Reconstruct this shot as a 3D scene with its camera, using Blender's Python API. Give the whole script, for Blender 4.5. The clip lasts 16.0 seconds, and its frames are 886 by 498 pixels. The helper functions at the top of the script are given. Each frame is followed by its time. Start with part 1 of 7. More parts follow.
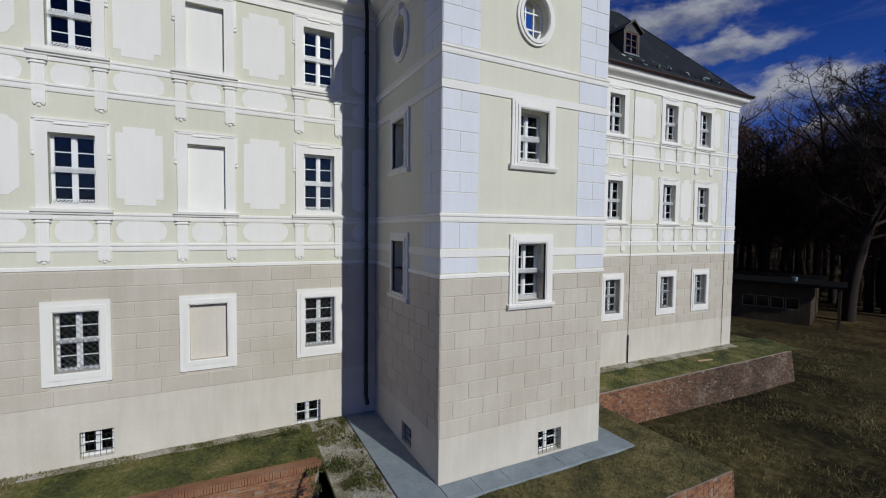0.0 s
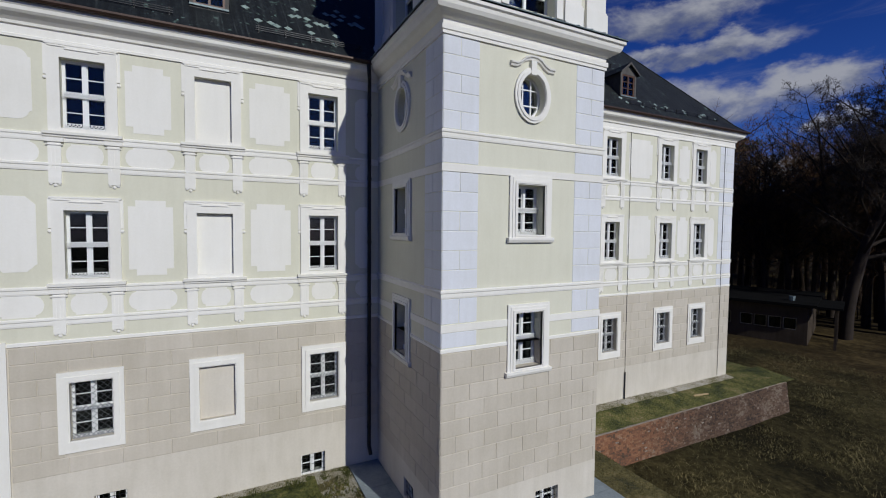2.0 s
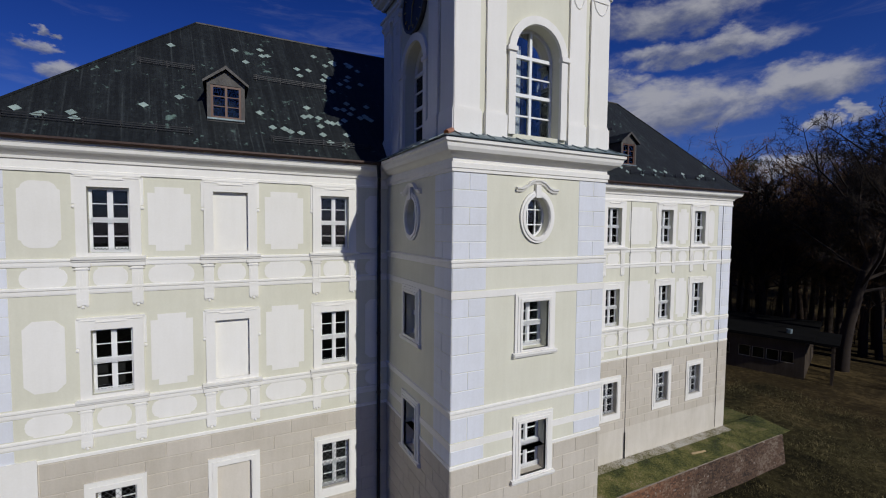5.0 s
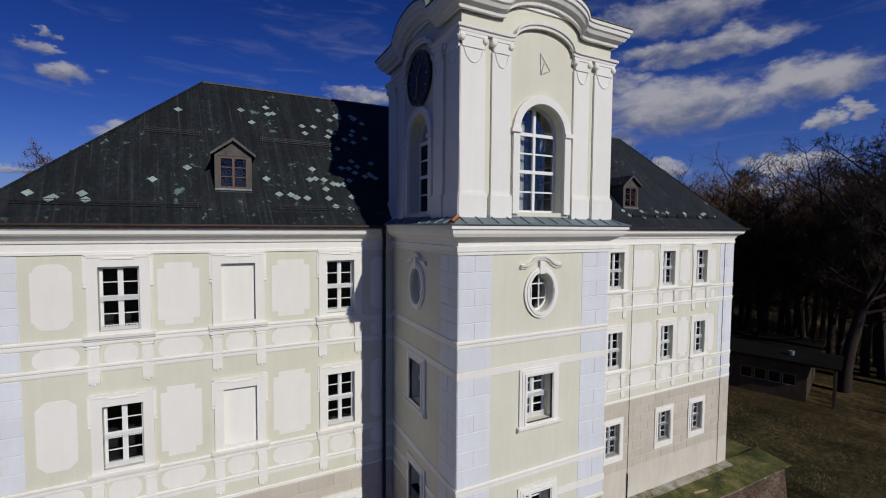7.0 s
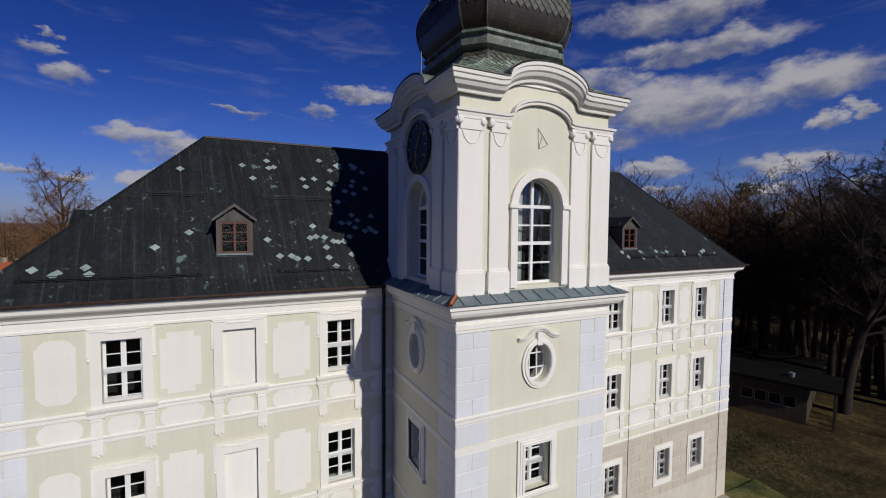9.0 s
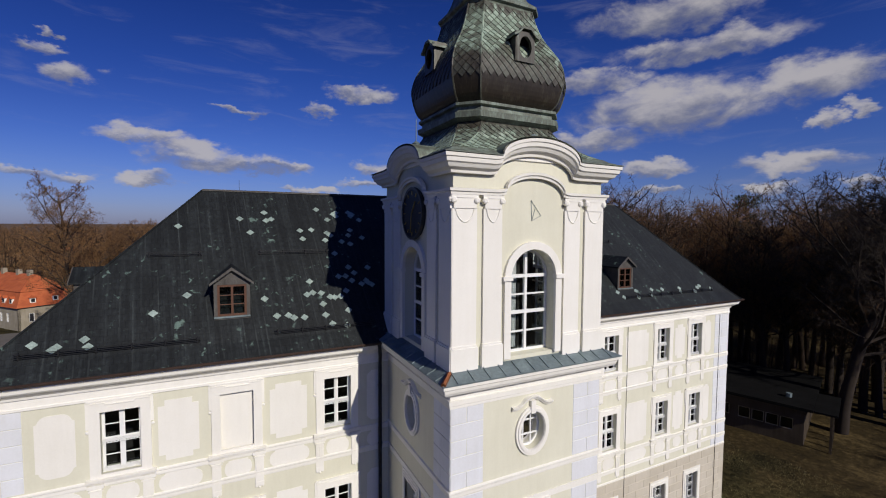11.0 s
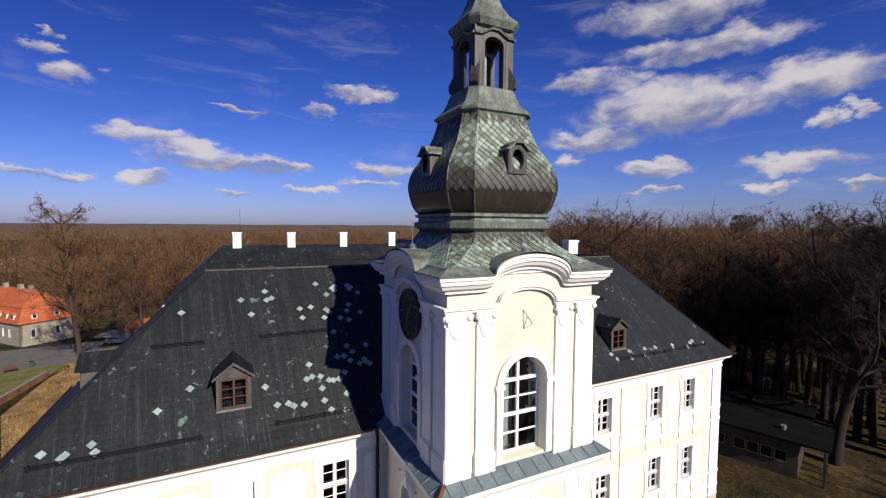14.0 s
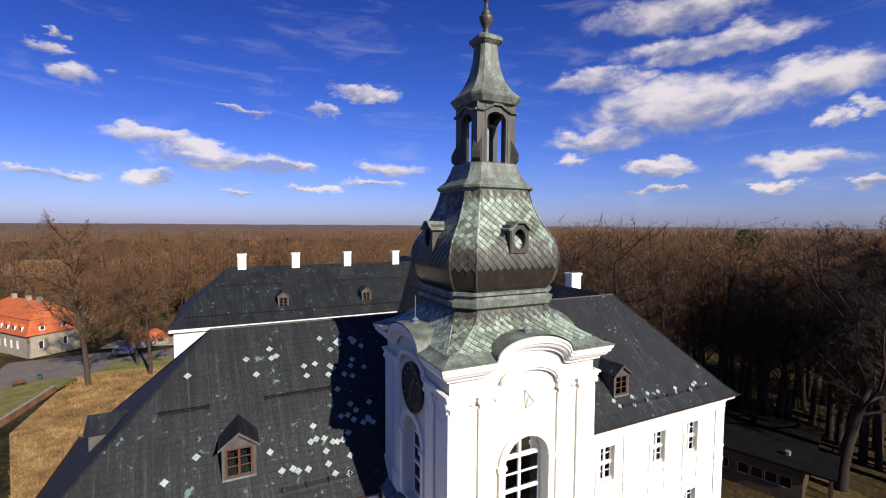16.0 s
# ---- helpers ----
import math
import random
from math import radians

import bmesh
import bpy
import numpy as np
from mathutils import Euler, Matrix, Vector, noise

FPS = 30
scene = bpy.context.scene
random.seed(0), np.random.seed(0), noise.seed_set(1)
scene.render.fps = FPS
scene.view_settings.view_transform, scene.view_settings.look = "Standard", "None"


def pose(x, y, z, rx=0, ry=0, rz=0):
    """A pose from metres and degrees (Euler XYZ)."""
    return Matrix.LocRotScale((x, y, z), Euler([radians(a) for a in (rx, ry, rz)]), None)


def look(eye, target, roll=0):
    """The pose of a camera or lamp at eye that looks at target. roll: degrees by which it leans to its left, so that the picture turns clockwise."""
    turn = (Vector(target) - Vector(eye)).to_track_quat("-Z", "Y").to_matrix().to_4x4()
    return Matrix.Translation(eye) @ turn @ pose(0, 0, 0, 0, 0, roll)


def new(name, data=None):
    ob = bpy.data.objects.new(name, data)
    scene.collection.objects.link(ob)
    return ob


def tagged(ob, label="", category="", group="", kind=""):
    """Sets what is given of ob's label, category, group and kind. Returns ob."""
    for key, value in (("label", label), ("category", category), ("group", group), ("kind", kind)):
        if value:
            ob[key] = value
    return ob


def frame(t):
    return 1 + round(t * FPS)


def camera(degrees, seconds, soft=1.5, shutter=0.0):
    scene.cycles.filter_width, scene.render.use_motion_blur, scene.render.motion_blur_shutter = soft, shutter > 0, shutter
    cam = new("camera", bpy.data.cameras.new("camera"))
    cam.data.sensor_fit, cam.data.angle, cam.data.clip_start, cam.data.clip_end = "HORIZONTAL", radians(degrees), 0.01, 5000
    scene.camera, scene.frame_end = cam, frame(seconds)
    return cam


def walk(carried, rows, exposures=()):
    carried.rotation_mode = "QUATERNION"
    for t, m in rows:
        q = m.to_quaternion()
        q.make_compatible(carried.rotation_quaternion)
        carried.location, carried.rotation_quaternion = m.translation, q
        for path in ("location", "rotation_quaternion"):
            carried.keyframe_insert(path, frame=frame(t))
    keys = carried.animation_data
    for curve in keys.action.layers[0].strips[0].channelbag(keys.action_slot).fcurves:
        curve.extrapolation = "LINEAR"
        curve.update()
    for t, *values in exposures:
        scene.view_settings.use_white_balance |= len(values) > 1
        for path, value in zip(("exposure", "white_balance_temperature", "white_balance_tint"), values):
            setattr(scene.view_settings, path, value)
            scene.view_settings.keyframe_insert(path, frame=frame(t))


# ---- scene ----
cam = camera(91.2, 16.0, soft=1.1)
PATH = [
    (0, (-5.417, -10.798, 7.321), (-4.511, -9.016, 7.233), 0.6),
    (0.5, (-5.441, -10.857, 7.879), (-4.536, -9.075, 7.792), 0.5),
    (1, (-5.491, -10.939, 8.441), (-4.587, -9.158, 8.354), 0.5),
    (1.5, (-5.545, -11.039, 9.015), (-4.641, -9.257, 8.926), 0.6),
    (2, (-5.608, -11.16, 9.582), (-4.706, -9.377, 9.49), 0.5),
    (2.5, (-5.658, -11.251, 10.176), (-4.756, -9.468, 10.082), 0.5),
    (3, (-5.714, -11.345, 10.781), (-4.812, -9.562, 10.687), 0.5),
    (3.5, (-5.819, -11.416, 11.411), (-4.918, -9.633, 11.318), 0.5),
    (4, (-5.934, -11.447, 12.086), (-5.031, -9.665, 11.99), 0.5),
    (6.5, (-6.234, -11.446, 15.355), (-5.338, -9.661, 15.252), 0.5),
    (7, (-6.262, -11.441, 15.964), (-5.366, -9.656, 15.861), 0.4),
    (7.5, (-6.267, -11.453, 16.577), (-5.372, -9.667, 16.474), 0.4),
    (8, (-6.239, -11.415, 17.201), (-5.346, -9.629, 17.097), 0.4),
    (8.5, (-6.232, -11.423, 17.788), (-5.34, -9.636, 17.684), 0.4),
    (9, (-6.208, -11.499, 18.379), (-5.318, -9.711, 18.274), 0.4),
    (11.5, (-6.064, -11.662, 21.373), (-5.175, -9.874, 21.266), 0.3),
    (12, (-6.091, -11.717, 21.993), (-5.203, -9.928, 21.886), 0.3),
    (12.5, (-6.116, -11.749, 22.598), (-5.227, -9.961, 22.491), 0.4),
    (13, (-6.119, -11.788, 23.219), (-5.23, -9.999, 23.111), 0.4),
    (13.5, (-6.081, -11.883, 23.852), (-5.192, -10.095, 23.744), 0.4),
    (14, (-6.069, -11.966, 24.511), (-5.18, -10.178, 24.402), 0.4),
    (14.5, (-6.039, -11.987, 25.213), (-5.153, -10.198, 25.103), 0.4),
    (15, (-6.009, -12.01, 25.947), (-5.124, -10.22, 25.835), 0.4),
    (15.5, (-6.02, -11.983, 26.665), (-5.137, -10.192, 26.554), 0.4),
    (16, (-6.041, -11.978, 27.326), (-5.168, -10.182, 27.215), 0.4),
]
walk(cam, [(t, look(eye, target, roll)) for t, eye, target, roll in PATH], [(0.0, -0.72, 6050, 5), (4.0, -0.74, 6150, 7), (8.0, -0.68, 6450, 8), (10.5, -0.5, 6650, 9), (13.0, -0.14, 6800, 11), (16.0, 0.48, 7000, 12)])
# ---- world, sun, exposure ----
SUN_EL, SUN_AZ = radians(30.0), math.atan2(0.225, -0.974)  # where the sun stands, seen from the place
to_sun = Vector((math.cos(SUN_EL) * math.sin(SUN_AZ), math.cos(SUN_EL) * math.cos(SUN_AZ), math.sin(SUN_EL)))
sun = new("sun", bpy.data.lights.new("sun", "SUN"))
sun.data.energy, sun.data.angle, sun.data.color = 4.9, radians(0.5), (1.0, 0.95, 0.88)
sun.matrix_world = look((0, 0, 60), Vector((0, 0, 60)) - to_sun)

world = bpy.data.worlds.new("sky")
scene.world = world
world.use_nodes = True
wt = world.node_tree
wt.nodes.clear()


class Nodes:
    """Short hand for a node tree."""

    def __init__(self, tree):
        self.t = tree

    def add(self, kind, **values):
        n = self.t.nodes.new(kind)
        for k, v in values.items():
            if k in n.inputs:
                self.put(n.inputs[k], v)
        return n

    def put(self, socket, v):
        if isinstance(v, bpy.types.NodeSocket):
            self.t.links.new(v, socket)
        else:
            socket.default_value = v

    def math(self, op, a, b=0.0, clamp=False):
        n = self.t.nodes.new("ShaderNodeMath")
        n.operation, n.use_clamp = op, clamp
        self.put(n.inputs[0], a), self.put(n.inputs[1], b)
        return n.outputs[0]

    def mix(self, f, a, b, blend="MIX"):
        n = self.t.nodes.new("ShaderNodeMix")
        n.data_type, n.blend_type = "RGBA", blend
        self.put(n.inputs[0], f), self.put(n.inputs[6], a), self.put(n.inputs[7], b)
        return n.outputs[2]

    def noise(self, vec, scale, detail=4.0, rough=0.55, dist=0.0):
        n = self.t.nodes.new("ShaderNodeTexNoise")
        self.put(n.inputs["Vector"], vec)
        n.inputs["Scale"].default_value, n.inputs["Detail"].default_value = scale, detail
        n.inputs["Roughness"].default_value, n.inputs["Distortion"].default_value = rough, dist
        return n.outputs[0]

    def ramp(self, f, stops):
        n = self.t.nodes.new("ShaderNodeValToRGB")
        self.put(n.inputs[0], f)
        e = n.color_ramp.elements
        while len(e) < len(stops):
            e.new(0.5)
        for el, (p, c) in zip(e, stops):
            el.position, el.color = p, (c if isinstance(c, tuple) else (c, c, c)) + (1.0,)
        return n.outputs[0]

    def smooth(self, v, lo, hi):
        n = self.t.nodes.new("ShaderNodeMapRange")
        n.interpolation_type = "SMOOTHSTEP"
        self.put(n.inputs[0], v), self.put(n.inputs[1], lo), self.put(n.inputs[2], hi)
        return n.outputs[0]

    def stretch(self, vec, scale, rot=(0, 0, 0)):
        n = self.t.nodes.new("ShaderNodeMapping")
        self.put(n.inputs[0], vec)
        n.inputs["Scale"].default_value, n.inputs["Rotation"].default_value = scale, rot
        return n.outputs[0]


wn = Nodes(wt)
sky = wt.nodes.new("ShaderNodeTexSky")
sky.sky_type, sky.sun_disc = "NISHITA", False
sky.sun_elevation, sky.sun_rotation = SUN_EL, SUN_AZ
sky.air_density, sky.dust_density, sky.ozone_density = 1.0, 0.5, 3.0
# a layer of fair-weather cumulus: the sky's direction laid on a flat sheet overhead
way = wt.nodes.new("ShaderNodeTexCoord").outputs["Generated"]
sep = wn.add("ShaderNodeSeparateXYZ", Vector=way)
up = wn.math("ADD", wn.math("MAXIMUM", sep.outputs[2], 0.0), 0.06)
flat = wn.add("ShaderNodeCombineXYZ", X=wn.math("DIVIDE", sep.outputs[0], up), Y=wn.math("DIVIDE", sep.outputs[1], up))


# heaps of cloud: azimuth, height, half width and half height, in degrees
HEAPS_EAST = [(53.5, 23.2, 10.5, 1.9), (55.6, 19.3, 8.5, 1.4), (45.2, 16.8, 5.5, 1.4), (53.3, 13.5, 10.7, 2.8), (67.4, 14.6, 5.7, 2.1), (67.2, 10.7, 1.6, 0.8), (70.3, 11.3, 1.3, 0.7), (65.7, 6.7, 5.0, 1.0), (52.1, 6.8, 3.9, 0.9), (45.4, 10.3, 5.9, 1.3), (42.4, 8.1, 2.3, 0.7), (63.1, 4.4, 1.8, 0.5), (51.8, 4.2, 3.9, 0.5), (69.9, 4.1, 1.9, 0.5)]
HEAPS_NORTH = [(-13.4, 14.2, 2.9, 1.0), (-16.7, 16.5, 1.7, 0.6), (-15.8, 18.0, 0.7, 0.4), (-7.4, 9.4, 4.4, 0.8), (-3.7, 8.2, 5.0, 1.1), (-0.5, 7.1, 7.1, 1.1), (5.7, 6.9, 3.3, 0.7), (-6.7, 4.8, 2.7, 0.7), (1.2, 3.6, 2.2, 0.4), (-16.0, 4.8, 3.9, 0.5), (10.5, 14.3, 1.5, 0.7), (18.9, 7.3, 3.6, 0.9), (16.7, 5.3, 4.3, 0.5), (16.0, 16.3, 3.6, 0.8), (1.4, 13.3, 3.7, 0.4), (9.4, 4.4, 2.9, 0.5)]
az = wn.math("MULTIPLY", wn.math("ARCTAN2", sep.outputs[0], sep.outputs[1]), 57.2958)
el = wn.math("MULTIPLY", wn.math("ARCSINE", sep.outputs[2]), 57.2958)
warp = wn.noise(wn.stretch(way, (1.0, 1.0, 1.8)), 9.0, 5.0, 0.6)
warp2 = wn.noise(wn.stretch(way, (1.3, 1.3, 2.4)), 11.0, 5.0, 0.6)
az = wn.math("ADD", az, wn.math("MULTIPLY", wn.math("SUBTRACT", warp, 0.5), 12.0))
el = wn.math("ADD", el, wn.math("MULTIPLY", wn.math("SUBTRACT", warp2, 0.5), 4.2))
full, rise = None, None
for a0, e0, sa, se in HEAPS_EAST + HEAPS_NORTH:
    dx = wn.math("MULTIPLY", wn.math("SUBTRACT", az, a0), 0.72 / sa)
    dy = wn.math("MULTIPLY", wn.math("SUBTRACT", el, e0), 0.72 / se)
    d2 = wn.math("ADD", wn.math("MULTIPLY", dx, dx), wn.math("MULTIPLY", dy, dy))
    w = wn.math("MAXIMUM", wn.math("SUBTRACT", 1.0, d2), 0.0)
    full = w if full is None else wn.math("MAXIMUM", full, w)
    rise = wn.math("MULTIPLY", w, dy) if rise is None else wn.math("ADD", rise, wn.math("MULTIPLY", w, dy))
squat = wn.stretch(way, (1.0, 1.0, 2.2))
puff = wn.noise(squat, 8.0, 9.0, 0.6, 0.3)
puff2 = wn.noise(squat, 22.0, 5.0, 0.6, 0.2)
wild = wn.noise(flat.outputs[0], 0.8, 6.0, 0.6, 0.2)
away = wn.math("MULTIPLY", wn.smooth(wild, 0.62, 0.74), wn.smooth(sep.outputs[1], 0.25, -0.1))
dense = wn.math("ADD", wn.math("MAXIMUM", full, away), wn.math("ADD", wn.math("MULTIPLY", wn.math("SUBTRACT", puff, 0.5), 2.0), wn.math("MULTIPLY", wn.math("SUBTRACT", puff2, 0.5), 0.8)))
cover = wn.math("MULTIPLY", wn.smooth(dense, 0.05, 1.1), wn.smooth(wn.math("ADD", full, away), 0.0, 0.75))
lit = wn.smooth(wn.math("ADD", rise, wn.math("MULTIPLY", wn.math("SUBTRACT", puff, 0.5), 2.2)), -0.45, 0.4)
cloud = wn.mix(lit, (3.0, 3.2, 4.4, 1), (8.0, 7.7, 8.0, 1))
# whitish at the horizon, deep blue higher up and away from the sun
height = wn.math("MAXIMUM", sep.outputs[2], 0.0)
blue = wn.ramp(height, [(0.0, (0.58, 0.65, 1.28)), (0.06, (0.52, 0.63, 1.32)), (0.16, (0.36, 0.54, 1.32)), (0.3, (0.22, 0.43, 1.22)), (0.5, (0.11, 0.28, 0.95))])
tinted = wn.mix(1.0, sky.outputs[0], blue, "MULTIPLY")
tinted = wn.mix(wn.math("MULTIPLY", wn.smooth(sep.outputs[0], 0.55, -0.45), wn.smooth(height, 0.03, 0.3)), tinted, wn.mix(1.0, tinted, (0.74, 0.75, 0.82, 1), "MULTIPLY"))
# thin veils between the heaps
veil = wn.noise(wn.stretch(way, (1.0, 1.0, 5.0)), 6.0, 6.0, 0.62, 0.6)
veil = wn.math("MULTIPLY", wn.smooth(veil, 0.5, 0.8), 0.2)
hazy = wn.mix(veil, tinted, (5.4, 5.6, 7.4, 1))
both = wn.mix(wn.math("MULTIPLY", cover, 0.86), hazy, cloud)
bg = wn.add("ShaderNodeBackground", Color=both, Strength=0.078)
wt.links.new(bg.outputs[0], wn.add("ShaderNodeOutputWorld").inputs[0])


# ---- materials ----
def material(name):
    m = bpy.data.materials.new(name)
    m.use_nodes = True
    m.node_tree.nodes.clear()
    n = Nodes(m.node_tree)
    bsdf = n.add("ShaderNodeBsdfPrincipled")
    m.node_tree.links.new(bsdf.outputs[0], n.add("ShaderNodeOutputMaterial").inputs[0])
    geo = m.node_tree.nodes.new("ShaderNodeNewGeometry")
    return m, n, bsdf, geo.outputs["Position"]


def c4(c):
    return (*c, 1.0)


def bump(n, bsdf, height, strength=0.3, dist=0.02):
    b = n.add("ShaderNodeBump", Height=height, Strength=strength, Distance=dist)
    n.t.links.new(b.outputs[0], bsdf.inputs["Normal"])


def plaster(name, col, stain=0.06, grain=1.0):
    """Lime plaster: faint clouds, rain streaks and a fine trowelled grain."""
    m, n, b, pos = material(name)
    cloudy = n.noise(pos, 0.55, 5.0, 0.6)
    streak = n.noise(n.stretch(pos, (3.0, 3.0, 0.35)), 1.3, 5.0, 0.6)
    spots = n.noise(pos, 14.0, 4.0, 0.65)
    k = n.math("ADD", n.math("MULTIPLY", n.math("SUBTRACT", cloudy, 0.5), stain * 3.0), n.math("MULTIPLY", n.math("SUBTRACT", streak, 0.5), stain * 2.2))
    k = n.math("ADD", k, n.math("MULTIPLY", n.math("SUBTRACT", spots, 0.5), stain * 1.6))
    info = m.node_tree.nodes.new("ShaderNodeObjectInfo")
    k = n.math("ADD", k, n.math("MULTIPLY", n.math("SUBTRACT", info.outputs["Random"], 0.5), stain * 0.8))
    n.put(b.inputs["Base Color"], n.mix(1.0, c4(col), n.add("ShaderNodeCombineColor", Red=n.math("ADD", 1.0, k), Green=n.math("ADD", 1.0, n.math("MULTIPLY", k, 1.05)), Blue=n.math("ADD", 1.0, n.math("MULTIPLY", k, 1.25))).outputs[0], "MULTIPLY"))
    b.inputs["Roughness"].default_value = 0.9
    b.inputs["Specular IOR Level"].default_value = 0.2
    bump(n, b, n.math("ADD", n.noise(pos, 60.0, 3.0), n.math("MULTIPLY", cloudy, 1.5)), 0.25 * grain, 0.006)
    return m


def plain(name, col, rough=0.5, metal=0.0, var=0.15, scale=3.0, bumpy=0.1):
    m, n, b, pos = material(name)
    v = n.noise(pos, scale, 5.0, 0.6)
    f = n.noise(pos, scale * 14, 3.0, 0.6)
    k = n.math("ADD", 1.0, n.math("ADD", n.math("MULTIPLY", n.math("SUBTRACT", v, 0.5), var * 2), n.math("MULTIPLY", n.math("SUBTRACT", f, 0.5), var)))
    n.put(b.inputs["Base Color"], n.mix(1.0, c4(col), n.add("ShaderNodeCombineColor", Red=k, Green=k, Blue=k).outputs[0], "MULTIPLY"))
    n.put(b.inputs["Roughness"], n.math("ADD", rough, n.math("MULTIPLY", n.math("SUBTRACT", v, 0.5), 0.25), True))
    b.inputs["Metallic"].default_value = metal
    bump(n, b, f, bumpy, 0.01)
    return m


def blended(name, stops, scale, rough=0.8, detail=6.0, fine=9.0, bump_s=0.4, bump_d=0.05, stretch=(1, 1, 1), metal=0.0):
    """Two scales of noise through a ramp of colours."""
    m, n, b, pos = material(name)
    p = n.stretch(pos, stretch)
    a = n.noise(p, scale, detail, 0.62, 0.3)
    f = n.noise(p, scale * fine, 4.0, 0.65)
    v = n.math("ADD", n.math("MULTIPLY", a, 0.62), n.math("MULTIPLY", f, 0.38))
    n.put(b.inputs["Base Color"], n.ramp(v, stops))
    b.inputs["Roughness"].default_value, b.inputs["Metallic"].default_value = rough, metal
    bump(n, b, n.math("ADD", f, a), bump_s, bump_d)
    return m


CREAM = plaster("cream_plaster", (0.685, 0.665, 0.535), 0.06, 1.4)
WHITE = plaster("white_stucco", (0.81, 0.785, 0.72), 0.05)
LILAC = plaster("pale_lilac_plaster", (0.70, 0.71, 0.735), 0.07)
TAN = plaster("tan_plaster", (0.54, 0.489, 0.403), 0.10, 1.6)
TAN_BASE = plaster("pale_tan_plinth_plaster", (0.615, 0.566, 0.478), 0.10, 1.4)
FRAME = plain("white_painted_wood", (0.80, 0.80, 0.78), 0.4, 0, 0.05)
BROWN = plain("brown_stained_wood", (0.095, 0.04, 0.02), 0.5, 0, 0.2)
IRON = plain("black_iron", (0.012, 0.012, 0.014), 0.5, 0.3, 0.2)
IRON_GREY = plain("grey_painted_iron", (0.11, 0.115, 0.12), 0.5, 0.2, 0.2)
GUTTER_METAL = plain("tarnished_copper_gutter", (0.055, 0.032, 0.024), 0.5, 0.4, 0.3)
GRILLE = plain("pale_painted_iron", (0.34, 0.35, 0.36), 0.5, 0.2, 0.2)
COPPER_NEW = plain("bright_copper", (0.55, 0.2, 0.09), 0.35, 0.9, 0.3)
ZINC = blended("weathered_sheet_metal", [(0.3, (0.10, 0.13, 0.14)), (0.55, (0.19, 0.24, 0.25)), (0.75, (0.30, 0.38, 0.37))], 1.2, 0.55, metal=0.3, bump_s=0.1)


def patina():
    """Old copper: grey-green scales, each its own tone, worn to brown on the bulb's underside and under the bands, with drips."""
    m, n, b, pos = material("copper_patina")
    info = m.node_tree.nodes.new("ShaderNodeObjectInfo")
    geo = m.node_tree.nodes.new("ShaderNodeNewGeometry")
    z = n.add("ShaderNodeSeparateXYZ", Vector=pos).outputs[2]
    a = n.noise(pos, 0.9, 5.0, 0.6)
    f = n.noise(pos, 7.0, 5.0, 0.65)
    drip = n.noise(n.stretch(pos, (7.0, 7.0, 0.5)), 1.0, 4.0, 0.6)
    own = n.math("MULTIPLY", n.math("ADD", info.outputs["Random"], geo.outputs["Random Per Island"]), 0.5)
    v = n.math("ADD", n.math("ADD", n.math("MULTIPLY", a, 0.34), n.math("MULTIPLY", f, 0.26)), n.math("MULTIPLY", own, 0.4))
    green = n.ramp(v, [(0.3, (0.05, 0.045, 0.032)), (0.4, (0.105, 0.115, 0.085)), (0.48, (0.17, 0.215, 0.16)), (0.57, (0.285, 0.37, 0.285)), (0.7, (0.44, 0.51, 0.40))])
    zz = n.math("ADD", z, n.math("MULTIPLY", n.math("SUBTRACT", drip, 0.5), 1.9))
    worn = n.math("MULTIPLY", n.smooth(zz, 26.95, 26.3), n.smooth(z, 24.5, 24.6))
    top = n.math("MULTIPLY", n.smooth(zz, 28.15, 28.5), n.smooth(z, 28.8, 28.7))
    collar = n.math("MULTIPLY", n.smooth(zz, 23.7, 24.2), n.smooth(z, 24.6, 24.5))
    k = n.math("MULTIPLY", n.math("MAXIMUM", worn, n.math("MAXIMUM", top, collar)), 0.88)
    brown = n.ramp(f, [(0.3, (0.018, 0.014, 0.01)), (0.6, (0.045, 0.036, 0.026)), (0.75, (0.10, 0.095, 0.07))])
    n.put(b.inputs["Base Color"], n.mix(k, green, brown))
    b.inputs["Roughness"].default_value = 0.55
    bump(n, b, n.math("ADD", f, a), 0.25, 0.015)
    return m


PATINA = patina()
PATINA_DARK = blended("old_copper_sheet", [(0.32, (0.05, 0.048, 0.036)), (0.48, (0.11, 0.125, 0.098)), (0.6, (0.19, 0.235, 0.19)), (0.74, (0.32, 0.41, 0.34))], 1.3, 0.6, fine=7.0, bump_s=0.2, bump_d=0.015, stretch=(1.8, 1.8, 0.6))
BULB_SHEET = blended("dark_brown_copper_sheet", [(0.3, (0.014, 0.011, 0.008)), (0.55, (0.036, 0.028, 0.02)), (0.72, (0.085, 0.08, 0.06))], 1.3, 0.42, fine=6.0, bump_s=0.12, bump_d=0.015, stretch=(3.0, 3.0, 0.3), metal=0.2)
BRONZE = blended("dark_bronze_sheet", [(0.3, (0.022, 0.02, 0.017)), (0.55, (0.07, 0.065, 0.052)), (0.72, (0.17, 0.2, 0.165))], 1.3, 0.5, fine=6.0, bump_s=0.2, bump_d=0.02, stretch=(2.4, 2.4, 0.35), metal=0.2)
STONE_PAVE = blended("grey_paving", [(0.3, (0.16, 0.19, 0.21)), (0.6, (0.27, 0.31, 0.33)), (0.8, (0.36, 0.39, 0.4))], 1.4, 0.8, bump_s=0.15, bump_d=0.01)
# near-black, so that the darkness of unlit rooms lies in the colour
ROOM_SHADE = plain("painted_room_dark", (0.02, 0.018, 0.016), 0.9)
